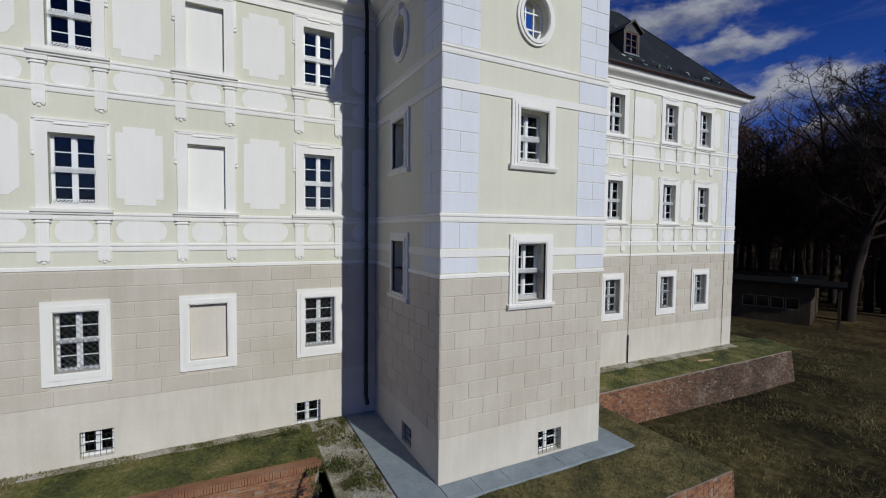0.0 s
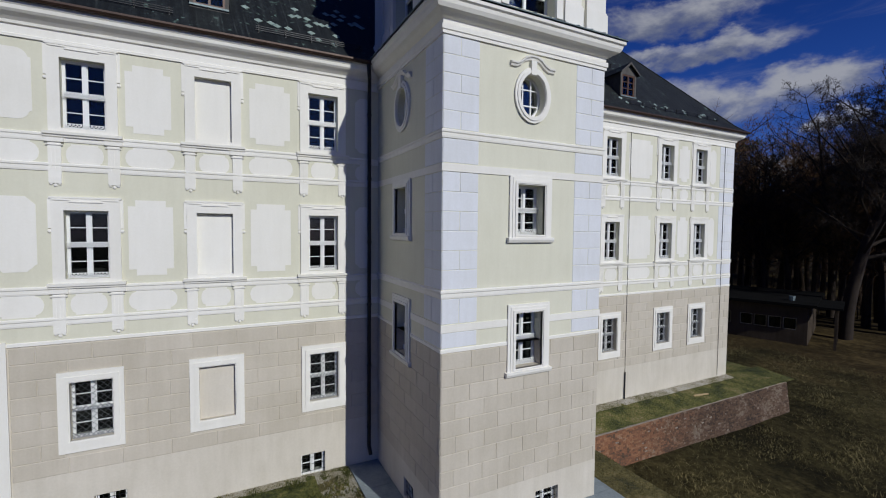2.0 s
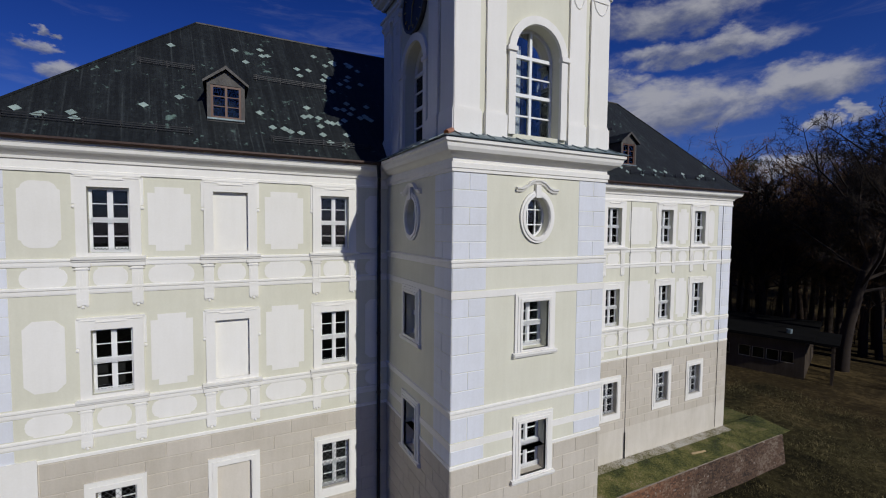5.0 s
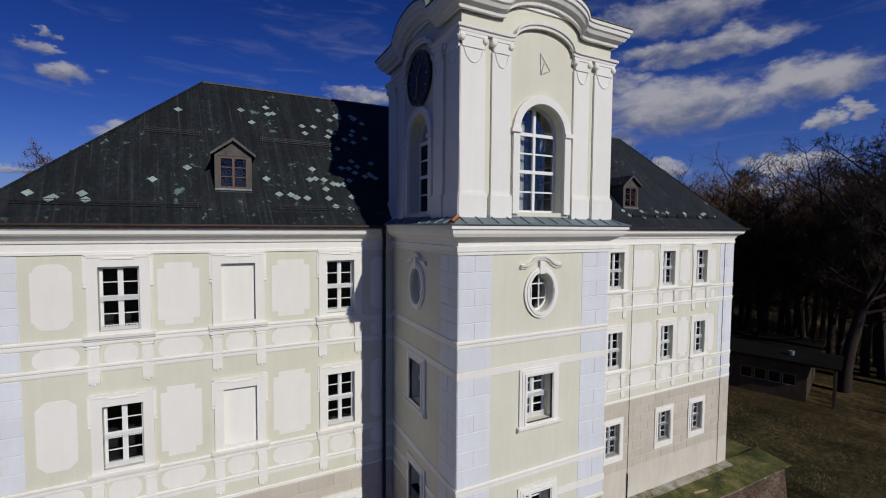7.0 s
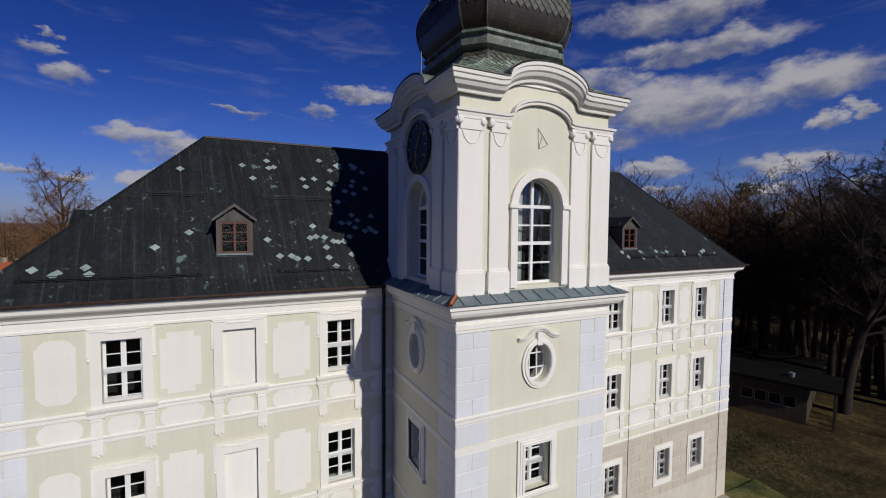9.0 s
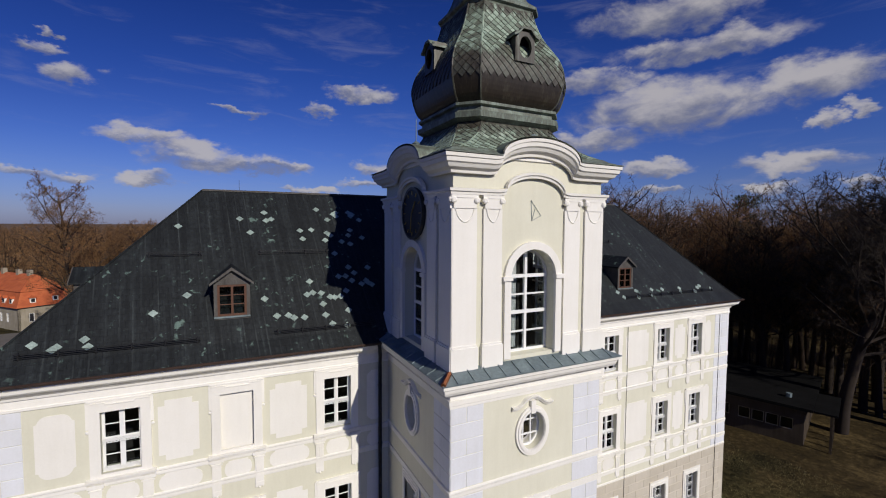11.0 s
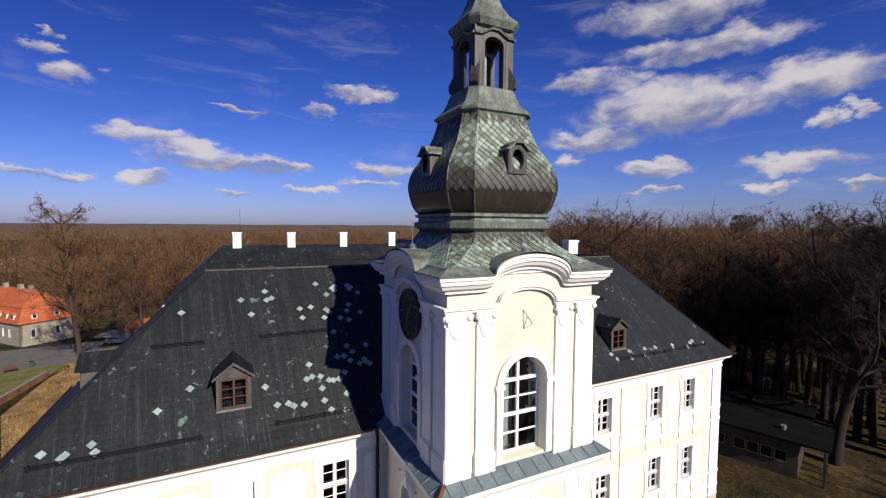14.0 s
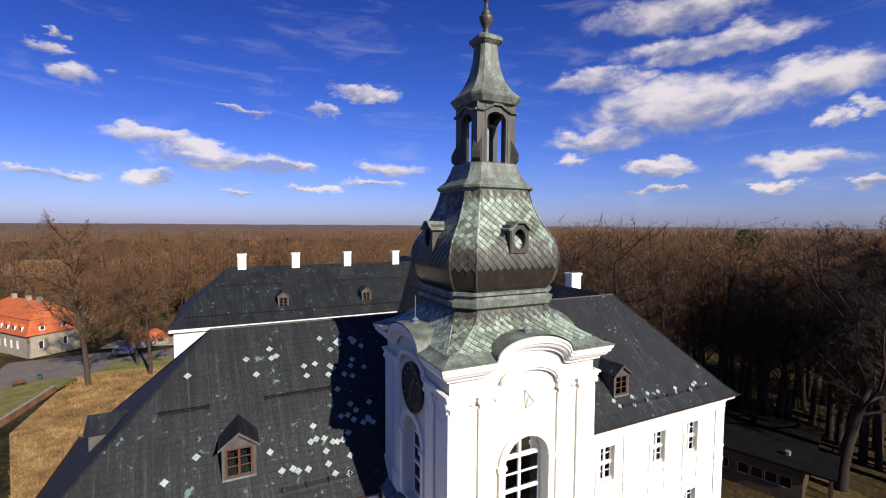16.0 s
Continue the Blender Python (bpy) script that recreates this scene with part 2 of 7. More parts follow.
CURTAIN = plain("white_curtain", (0.6, 0.6, 0.58), 0.9)


def slate():
    """Dark slate in small lapped courses, streaked down the slope, with pale lichen freckles."""
    m, n, b, pos = material("dark_slate")
    sepp = n.add("ShaderNodeSeparateXYZ", Vector=pos)
    a = n.noise(pos, 0.6, 6.0, 0.62)
    f = n.noise(pos, 7.0, 5.0, 0.7)
    cx = n.math("ADD", sepp.outputs[0], n.math("MULTIPLY", sepp.outputs[1], 0.12))
    down = n.add("ShaderNodeCombineXYZ", X=n.math("MULTIPLY", cx, 5.0), Y=n.math("MULTIPLY", sepp.outputs[2], 0.22), Z=sepp.outputs[1]).outputs[0]
    streak = n.noise(n.stretch(down, (1, 1, 0.12)), 1.0, 5.0, 0.65)
    v = n.math("ADD", n.math("ADD", n.math("MULTIPLY", a, 0.25), n.math("MULTIPLY", f, 0.3)), n.math("MULTIPLY", streak, 0.45))
    base = n.ramp(v, [(0.34, (0.0035, 0.0045, 0.005)), (0.48, (0.0085, 0.0105, 0.0115)), (0.58, (0.018, 0.022, 0.0235)), (0.7, (0.07, 0.09, 0.085))])
    spots = n.math("MAXIMUM", n.smooth(n.noise(pos, 3.3, 3.0, 0.5, 0.5), 0.62, 0.72), n.smooth(n.noise(pos, 8.0, 2.0, 0.5, 0.4), 0.68, 0.76))
    base = n.mix(n.math("MULTIPLY", spots, n.smooth(a, 0.45, 0.6)), base, (0.12, 0.18, 0.155, 1))
    # lime washed down the joints in thin pale lines, broken and uneven
    line = n.math("ABSOLUTE", n.math("SUBTRACT", n.math("FRACT", n.math("ADD", n.math("MULTIPLY", cx, 2.6), n.math("MULTIPLY", f, 0.12))), 0.5))
    line = n.math("MULTIPLY", n.smooth(line, 0.09, 0.02), n.smooth(n.noise(n.stretch(down, (0.5, 1.6, 0.3)), 1.3, 4.0, 0.6), 0.42, 0.7))
    base = n.mix(n.math("MULTIPLY", line, 0.3), base, (0.085, 0.10, 0.10, 1))
    br = m.node_tree.nodes.new("ShaderNodeTexBrick")
    n.put(br.inputs["Vector"], n.add("ShaderNodeCombineXYZ", X=cx, Y=n.math("MULTIPLY", sepp.outputs[2], 1.3)).outputs[0])
    for k, val in (("Scale", 1.0), ("Mortar Size", 0.010), ("Brick Width", 0.2), ("Row Height", 0.26), ("Mortar Smooth", 0.4)):
        br.inputs[k].default_value = val
    br.inputs["Color1"].default_value, br.inputs["Color2"].default_value = (0.9, 0.9, 0.9, 1), (1.12, 1.12, 1.12, 1)
    br.inputs["Mortar"].default_value = (0.82, 0.82, 0.82, 1)
    n.put(b.inputs["Base Color"], n.mix(1.0, base, br.outputs[0], "MULTIPLY"))
    b.inputs["Roughness"].default_value = 0.62
    b.inputs["Specular IOR Level"].default_value = 0.3
    bump(n, b, n.math("ADD", n.math("MULTIPLY", br.outputs["Fac"], -1.0), f), 0.5, 0.02)
    return m


SLATE = slate()
SLATE_PALE = blended("replaced_pale_slate", [(0.3, (0.12, 0.16, 0.15)), (0.55, (0.30, 0.38, 0.34)), (0.75, (0.52, 0.6, 0.55))], 2.0, 0.6, bump_s=0.1)


def brick_material():
    m, n, b, pos = material("old_red_brick")
    info = m.node_tree.nodes.new("ShaderNodeObjectInfo")
    geo = m.node_tree.nodes.new("ShaderNodeNewGeometry")
    a = n.noise(pos, 0.55, 6.0, 0.7)
    f = n.noise(pos, 22.0, 4.0, 0.7)
    r = n.math("ADD", n.math("MULTIPLY", geo.outputs["Random Per Island"], 0.2), n.math("ADD", n.math("MULTIPLY", a, 0.78), n.math("MULTIPLY", f, 0.24)))
    red = n.ramp(r, [(0.34, (0.035, 0.026, 0.018)), (0.48, (0.10, 0.06, 0.038)), (0.6, (0.23, 0.10, 0.05)), (0.7, (0.30, 0.15, 0.075)), (0.82, (0.29, 0.24, 0.18))])
    # greyer, weathered brick towards the bastion's end, mixed with field stone
    old = n.ramp(r, [(0.36, (0.010, 0.007, 0.005)), (0.5, (0.045, 0.028, 0.018)), (0.64, (0.105, 0.06, 0.036)), (0.8, (0.19, 0.15, 0.11))])
    px = n.add("ShaderNodeSeparateXYZ", Vector=pos).outputs[0]
    n.put(b.inputs["Base Color"], n.mix(n.smooth(n.math("ADD", px, n.math("MULTIPLY", n.math("SUBTRACT", a, 0.5), 12.0)), 11.0, 19.0), red, old))
    b.inputs["Roughness"].default_value = 0.9
    bump(n, b, f, 0.4, 0.01)
    return m


BRICK = brick_material()
MORTAR = blended("lime_mortar", [(0.3, (0.16, 0.13, 0.10)), (0.6, (0.30, 0.25, 0.2)), (0.8, (0.42, 0.38, 0.32))], 2.0, 0.95)
GRASS = blended("spring_turf", [(0.34, (0.011, 0.015, 0.004)), (0.45, (0.054, 0.063, 0.011)), (0.53, (0.115, 0.115, 0.024)), (0.61, (0.2, 0.165, 0.065)), (0.74, (0.4, 0.36, 0.26))], 0.8, 0.95, fine=11.0, bump_s=0.8, bump_d=0.08)
DRY_TURF = blended("dry_olive_turf", [(0.34, (0.02, 0.02, 0.006)), (0.44, (0.055, 0.05, 0.013)), (0.54, (0.12, 0.1, 0.03)), (0.66, (0.22, 0.175, 0.075)), (0.8, (0.33, 0.29, 0.2))], 0.8, 0.95, fine=11.0, bump_s=0.8, bump_d=0.08)
POOR_TURF = blended("gravelly_poor_turf", [(0.34, (0.06, 0.07, 0.018)), (0.42, (0.13, 0.125, 0.045)), (0.48, (0.27, 0.24, 0.16)), (0.56, (0.44, 0.41, 0.34)), (0.7, (0.55, 0.53, 0.47))], 0.8, 0.95, fine=16.0, bump_s=0.8, bump_d=0.08)
DORMER = blended("weathered_grey_board", [(0.3, (0.035, 0.03, 0.026)), (0.55, (0.085, 0.078, 0.07)), (0.75, (0.17, 0.175, 0.16))], 2.0, 0.7, stretch=(1, 1, 0.4))
LAND = None


def land():
    """Dry winter meadow near by, leaf litter under the woods further off, green lawn in places."""
    m, n, b, pos = material("winter_meadow")
    a = n.noise(pos, 0.11, 6.0, 0.6, 0.4)
    f = n.noise(pos, 2.2, 6.0, 0.7)
    v = n.math("ADD", n.math("MULTIPLY", a, 0.55), n.math("MULTIPLY", f, 0.45))
    # leaf litter under the park trees
    litter = n.ramp(v, [(0.36, (0.010, 0.007, 0.003)), (0.52, (0.045, 0.032, 0.013)), (0.68, (0.14, 0.10, 0.042))])
    px = n.add("ShaderNodeSeparateXYZ", Vector=pos).outputs[0]
    under = n.smooth(n.math("ADD", px, n.math("MULTIPLY", n.math("SUBTRACT", a, 0.5), 40.0)), 35.0, 44.0)
    n.put(b.inputs["Base Color"], n.mix(under, n.ramp(v, [(0.34, (0.006, 0.005, 0.002)), (0.46, (0.02, 0.017, 0.007)), (0.56, (0.06, 0.05, 0.02)), (0.7, (0.17, 0.135, 0.058))]), litter))
    b.inputs["Roughness"].default_value = 1.0
    b.inputs["Specular IOR Level"].default_value = 0.1
    bump(n, b, f, 0.8, 0.15)
    return m


LAND = land()
STRAW = blended("dry_straw_grass", [(0.34, (0.08, 0.045, 0.013)), (0.5, (0.25, 0.15, 0.05)), (0.66, (0.44, 0.30, 0.12))], 0.35, 0.95)
MEADOW = blended("rank_meadow_grass", [(0.36, (0.025, 0.023, 0.007)), (0.49, (0.11, 0.092, 0.032)), (0.62, (0.29, 0.235, 0.098))], 0.4, 0.95)
BARK = blended("bark", [(0.3, (0.022, 0.014, 0.009)), (0.6, (0.07, 0.047, 0.031)), (0.8, (0.14, 0.105, 0.075))], 1.5, 0.95)
TWIG = blended("bare_twigs", [(0.34, (0.07, 0.034, 0.011)), (0.5, (0.20, 0.10, 0.036)), (0.68, (0.36, 0.205, 0.085))], 0.05, 0.95, fine=30.0)
WOOD_BARK = blended("woodland_bark", [(0.3, (0.02, 0.011, 0.006)), (0.6, (0.055, 0.032, 0.017)), (0.8, (0.11, 0.075, 0.045))], 0.3, 0.95)
# darker copies of woodland bark and twigs, with the shade put into their colour
DARK_BARK = blended("shade_painted_bark", [(0.3, (0.010, 0.006, 0.004)), (0.6, (0.024, 0.014, 0.008)), (0.8, (0.055, 0.036, 0.023))], 0.3, 0.95)
DARK_TWIG = blended("shade_painted_twigs", [(0.3, (0.036, 0.018, 0.008)), (0.52, (0.10, 0.052, 0.022)), (0.75, (0.21, 0.12, 0.055))], 0.05, 0.95, fine=30.0)
CANOPY = blended("far_canopy", [(0.3, (0.05, 0.03, 0.016)), (0.55, (0.12, 0.072, 0.034)), (0.75, (0.2, 0.125, 0.06))], 0.02, 1.0, fine=6.0)
OAK_TWIG = blended("dark_oak_twigs", [(0.3, (0.012, 0.008, 0.005)), (0.6, (0.03, 0.02, 0.013)), (0.8, (0.06, 0.042, 0.027))], 0.8, 0.95)
NEEDLE = blended("pine_needles", [(0.3, (0.012, 0.025, 0.008)), (0.6, (0.04, 0.07, 0.02)), (0.8, (0.07, 0.1, 0.035))], 0.8, 0.9)
TILE = blended("orange_clay_tile", [(0.3, (0.30, 0.06, 0.02)), (0.55, (0.48, 0.115, 0.035)), (0.75, (0.56, 0.2, 0.08))], 0.9, 0.8)
OLD_WALL = plaster("old_grey_render", (0.33, 0.29, 0.22), 0.2)
ASPHALT = blended("worn_asphalt", [(0.3, (0.09, 0.08, 0.07)), (0.6, (0.15, 0.135, 0.115)), (0.8, (0.21, 0.19, 0.16))], 0.5, 0.9)
# bitumen darkened further, with the surrounding trees' shade put into its colour
FELT = blended("bitumen_roof", [(0.3, (0.004, 0.004, 0.004)), (0.6, (0.009, 0.009, 0.009)), (0.8, (0.02, 0.02, 0.019))], 0.6, 1.0)
for nd_ in FELT.node_tree.nodes:
    if nd_.type == "BSDF_PRINCIPLED":
        nd_.inputs["Specular IOR Level"].default_value = 0.05
PAINT_BLUE = plain("silver_blue_car_paint", (0.24, 0.26, 0.3), 0.3, 0.4, 0.03)
RUBBER = plain("black_rubber", (0.012, 0.012, 0.012), 0.8)
GILT = plain("gilded_metal", (0.5, 0.36, 0.12), 0.4, 0.8)
DIAL = plain("dark_dial_sheet", (0.022, 0.022, 0.026), 0.6, 0.2)


def glass():
    m = bpy.data.materials.new("window_glass")
    m.use_nodes = True
    m.node_tree.nodes.clear()
    n = Nodes(m.node_tree)
    fres = n.add("ShaderNodeFresnel", IOR=1.45)
    clear = n.add("ShaderNodeBsdfTransparent", Color=(0.75, 0.8, 0.82, 1))
    gloss = n.add("ShaderNodeBsdfGlossy", Roughness=0.02)
    mixs = n.add("ShaderNodeMixShader")
    n.put(mixs.inputs[0], n.math("MULTIPLY", fres.outputs[0], 1.15, True))
    n.put(mixs.inputs[1], clear.outputs[0]), n.put(mixs.inputs[2], gloss.outputs[0])
    n.t.links.new(mixs.outputs[0], n.add("ShaderNodeOutputMaterial").inputs[0])
    return m


GLASS = glass()


# ---- mesh helpers ----
class Shape:
    """Collects corners and faces; becomes one mesh."""

    def __init__(self):
        self.v, self.f = [], []

    def poly(self, pts):
        k = len(self.v)
        self.v += [tuple(p) for p in pts]
        self.f.append(tuple(range(k, k + len(pts))))
        return self

    def box(self, x0, x1, y0, y1, z0, z1, m=None):
        k = len(self.v)
        pts = [Vector((x, y, z)) for z in (z0, z1) for y in (y0, y1) for x in (x0, x1)]
        if m is not None:
            pts = [m @ p for p in pts]
        self.v += [tuple(p) for p in pts]
        self.f += [tuple(k + i for i in q) for q in ((0, 2, 3, 1), (4, 5, 7, 6), (0, 1, 5, 4), (2, 6, 7, 3), (0, 4, 6, 2), (1, 3, 7, 5))]
        return self

    def soft_box(self, x0, x1, y0, y1, z0, z1, c):
        """A block with its front (towards -y) edges chamfered."""
        k = len(self.v)
        self.v += [(x0, y1, z0), (x1, y1, z0), (x1, y1, z1), (x0, y1, z1), (x0, y0 + c, z0), (x1, y0 + c, z0), (x1, y0 + c, z1), (x0, y0 + c, z1),
                   (x0 + c, y0, z0 + c), (x1 - c, y0, z0 + c), (x1 - c, y0, z1 - c), (x0 + c, y0, z1 - c)]
        for a, b in ((0, 4), (4, 8)):
            for i in range(4):
                j = (i + 1) % 4
                self.f.append((k + a + i, k + a + j, k + b + j, k + b + i))
        self.f.append((k + 8, k + 9, k + 10, k + 11))
        return self

    def bar(self, a, b, r, sides=4, r2=None):
        a, b = Vector(a), Vector(b)
        q = (b - a).to_track_quat("Z", "Y")
        k = len(self.v)
        for p, rr in ((a, r), (b, r if r2 is None else r2)):
            for i in range(sides):
                t = 2 * math.pi * (i + 0.5) / sides
                self.v.append(tuple(p + q @ Vector((rr * math.cos(t), rr * math.sin(t), 0))))
        for i in range(sides):
            j = (i + 1) % sides
            self.f.append((k + i, k + j, k + sides + j, k + sides + i))
        self.f += [tuple(k + i for i in reversed(range(sides))), tuple(k + sides + i for i in range(sides))]
        return self

    def rings(self, loops, closed=True, caps=True):
        """Skin over loops of equally many points."""
        k, n = len(self.v), len(loops[0])
        for loop in loops:
            self.v += [tuple(p) for p in loop]
        for a in range(len(loops) - 1):
            for i in range(n if closed else n - 1):
                j = (i + 1) % n
                self.f.append((k + a * n + i, k + a * n + j, k + (a + 1) * n + j, k + (a + 1) * n + i))
        if caps and closed:
            self.f += [tuple(k + i for i in reversed(range(n))), tuple(k + (len(loops) - 1) * n + i for i in range(n))]
        return self

    def sweep(self, path, profile, closed=False):
        """A moulding: profile of (out, up) along a level path, out to the path's right."""
        pts = [Vector(p) for p in path]
        loops = []
        for i, p in enumerate(pts):
            before = pts[i - 1] if closed or i > 0 else None
            after = pts[(i + 1) % len(pts)] if closed or i < len(pts) - 1 else None
            d0 = (p - before).normalized() if before is not None else None
            d1 = (after - p).normalized() if after is not None else None
            n0 = Vector((d0.y, -d0.x, 0)) if d0 is not None else None
            n1 = Vector((d1.y, -d1.x, 0)) if d1 is not None else None
            if n0 is None or n1 is None:
                side = n0 or n1
            else:
                side = (n0 + n1)
                side = side / max(0.3, side.dot(n0))
            loops.append([p + side * o + Vector((0, 0, u)) for o, u in profile])
        n, k = len(profile), len(self.v)
        for loop in loops:
            self.v += [tuple(q) for q in loop]
        for a in range(len(loops) if closed else len(loops) - 1):
            b = (a + 1) % len(loops)
            for i in range(n - 1):
                self.f.append((k + a * n + i, k + b * n + i, k + b * n + i + 1, k + a * n + i + 1))
        if not closed:
            self.f += [tuple(k + i for i in range(n)), tuple(k + (len(loops) - 1) * n + i for i in reversed(range(n)))]
        return self

    def add(self, other, m):
        k = len(self.v)
        self.v += [tuple(m @ Vector(p)) for p in other.v]
        self.f += [tuple(k + i for i in f) for f in other.f]
        return self

    def mesh(self, name, mat, smooth=False):
        me = bpy.data.meshes.new(name)
        me.from_pydata(self.v, [], self.f)
        me.materials.append(mat)
        if smooth:
            me.polygons.foreach_set("use_smooth", [True] * len(me.polygons))
        me.update()
        return me


def part(name, shape, mat, parent=None, label="", m=None, smooth=False, normals=True, weld=False):
    me = shape if isinstance(shape, bpy.types.Mesh) else shape.mesh(name, mat, smooth)
    if normals and not isinstance(shape, bpy.types.Mesh):
        bm = bmesh.new()
        bm.from_mesh(me)
        if weld:
            bmesh.ops.remove_doubles(bm, verts=bm.verts, dist=1e-4)
        bmesh.ops.recalc_face_normals(bm, faces=bm.faces)
        bm.to_mesh(me)
        bm.free()
    ob = new(name, me)
    ob.parent = parent
    if m is not None:
        ob.matrix_basis = m
    return tagged(ob, label)


def thing(name, label, category, m=None, group="", kind=""):
    ob = new(name)
    ob.empty_display_size = 0.3
    if m is not None:
        ob.matrix_basis = m
    return tagged(ob, label, category, group, kind)


def wall_with_holes(x0, x1, z0, z1, holes, thick, y=0.0):
    """A wall in the x-z plane, its face towards -y at y, with rectangular openings right through it."""
    s = Shape()
    xs = sorted({x0, x1, *(h[0] for h in holes), *(h[1] for h in holes)})
    zs = sorted({z0, z1, *(h[2] for h in holes), *(h[3] for h in holes)})
    for a, b in zip(xs, xs[1:]):
        for c, d in zip(zs, zs[1:]):
            mx, mz = (a + b) / 2, (c + d) / 2
            if any(h[0] < mx < h[1] and h[2] < mz < h[3] for h in holes):
                continue
            s.poly([(a, y, c), (b, y, c), (b, y, d), (a, y, d)])
            s.poly([(a, y + thick, c), (a, y + thick, d), (b, y + thick, d), (b, y + thick, c)])
    for x in (x0, x1):
        s.poly([(x, y, z0), (x, y + thick, z0), (x, y + thick, z1), (x, y, z1)])
    for a, b, c, d in holes:
        s.poly([(a, y, c), (a, y, d), (a, y + thick, d), (a, y + thick, c)])
        s.poly([(b, y, c), (b, y + thick, c), (b, y + thick, d), (b, y, d)])
        s.poly([(a, y, c), (a, y + thick, c), (b, y + thick, c), (b, y, c)])
        s.poly([(a, y, d), (b, y, d), (b, y + thick, d), (a, y + thick, d)])
    return s


def arc(cx, cz, rx, rz, a0, a1, n):
    return [(cx + rx * math.cos(radians(a0 + (a1 - a0) * i / n)), cz + rz * math.sin(radians(a0 + (a1 - a0) * i / n))) for i in range(n + 1)]


def band(outer, inner, y0, y1):
    """A flat frame between two outlines of equally many (x, z) points, from depth y0 (front) to y1."""
    s = Shape()
    loops = [[(x, y1, z) for x, z in outer], [(x, y0, z) for x, z in outer], [(x, y0, z) for x, z in inner], [(x, y1, z) for x, z in inner]]
    return s.rings(loops, True, False)


def rect(x0, x1, z0, z1):
    return [(x0, z0), (x1, z0), (x1, z1), (x0, z1)]


# ---- the palace wing: walls, windows, mouldings, roof ----
WALL_Y, X_LEFT, X_RIGHT, TW = 5.8, -12.9, 24.25, 6.26
palace = thing("palace_wing", "three-storey cream and white baroque palace wing with slate roof", "palace", pose(0, 0, 0))
tower = thing("clock_tower", "cream baroque tower with pale quoins and green copper onion spire", "tower", pose(0, 0, 0))
AT_WALL = pose(0, WALL_Y, 0)
LEFT_COLS, RIGHT_COLS, BLIND = (-9.37, -2.18), (13.25, 17.65, 20.8), (-5.86,)
HIDDEN_COL = ()
GROUND, FIRST, SECOND = (2.9, 4.74), (7.95, 10.05), (12.52, 14.6)
W2 = 0.55
CELLARS = ((-9.39, -8.53, 0.16, 1.0), (-3.07, -2.15, -0.06, 0.82))


def openings(cols):
    return [(c - W2, c + W2, a, b) for c in cols for a, b in (GROUND, FIRST, SECOND)]


def front(name, x0, x1, holes, niches, mat_rows):
    """One stretch of facade, built as horizontal zones of different plaster."""
    out = None
    for z0, z1, mat, zone in mat_rows:
        hs = [(a, b, max(c, z0), min(d, z1)) for a, b, c, d in holes if c < z1 and d > z0]
        s = wall_with_holes(x0, x1, z0, z1, hs, 0.6)
        ob = part(zone, s, mat, palace, m=AT_WALL, weld=True)
        out = out or ob
    return out


ZONES = [(-0.6, 1.9, TAN_BASE, "plinth_wall"), (1.9, 5.98, TAN, "ground_floor_wall"), (5.98, 15.9, CREAM, "upper_wall")]
blind_holes = [(c - 0.56, c + 0.56, a, b) for c in BLIND for a, b in ((2.87, 4.74), (7.82, 10.02), (12.4, 14.6))]
left_rust = front("left", X_LEFT, 0.0, openings(LEFT_COLS) + blind_holes + list(CELLARS), (), ZONES)
right_rust = front("right", TW, X_RIGHT, openings(RIGHT_COLS), (), ZONES)
walls_tan = [o for o in palace.children if o.name.startswith("ground_floor_wall")]
for c in BLIND:
    for a, b in ((2.87, 4.74), (7.82, 10.02), (12.4, 14.6)):
        part("blind_window_panel", Shape().box(c - 0.56, c + 0.56, 0.13, 0.3, a, b), WHITE if a > 5 else TAN_BASE, palace, "walled-up white window niche" if a > 5 else "walled-up tan window niche", m=AT_WALL)
# end and back walls
for x in (X_LEFT, X_RIGHT - 0.6):
    part("end_wall", Shape().box(x, x + 0.6, WALL_Y + 0.6, 16.0, -0.6, 15.9), CREAM, palace)
part("back_wall", Shape().box(X_LEFT, X_RIGHT, 16.0, 16.6, -0.6, 15.9), CREAM, palace)
# added slabs and a partition behind the windows, near-black to paint the rooms' dimness
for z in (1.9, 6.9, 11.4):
    part("floor_slab", Shape().box(X_LEFT + 0.6, X_RIGHT - 0.6, WALL_Y + 0.6, 16.0, z, z + 0.3), ROOM_SHADE, palace)
part("inner_wall", Shape().box(X_LEFT + 0.6, X_RIGHT - 0.6, WALL_Y + 3.4, WALL_Y + 3.6, -0.4, 15.9), ROOM_SHADE, palace)


def lattice(s, x0, x1, z0, z1, step, r, y):
    """Crossing diagonal bars filling a rectangle."""
    h = z1 - z0
    k = x0 - h
    while k < x1:
        for sign in (1, -1):
            a, b = (k, z0 if sign > 0 else z1), (k + h, z1 if sign > 0 else z0)
            t0, t1 = max(0.0, (x0 - a[0]) / h), min(1.0, (x1 - a[0]) / h)
            if t1 - t0 > 0.02:
                p = [(a[0] + h * t, y + (0.008 if sign > 0 else -0.008), a[1] + (b[1] - a[1]) * t) for t in (t0, t1)]
                s.bar(p[0], p[1], r, 4)
        k += step
    return s


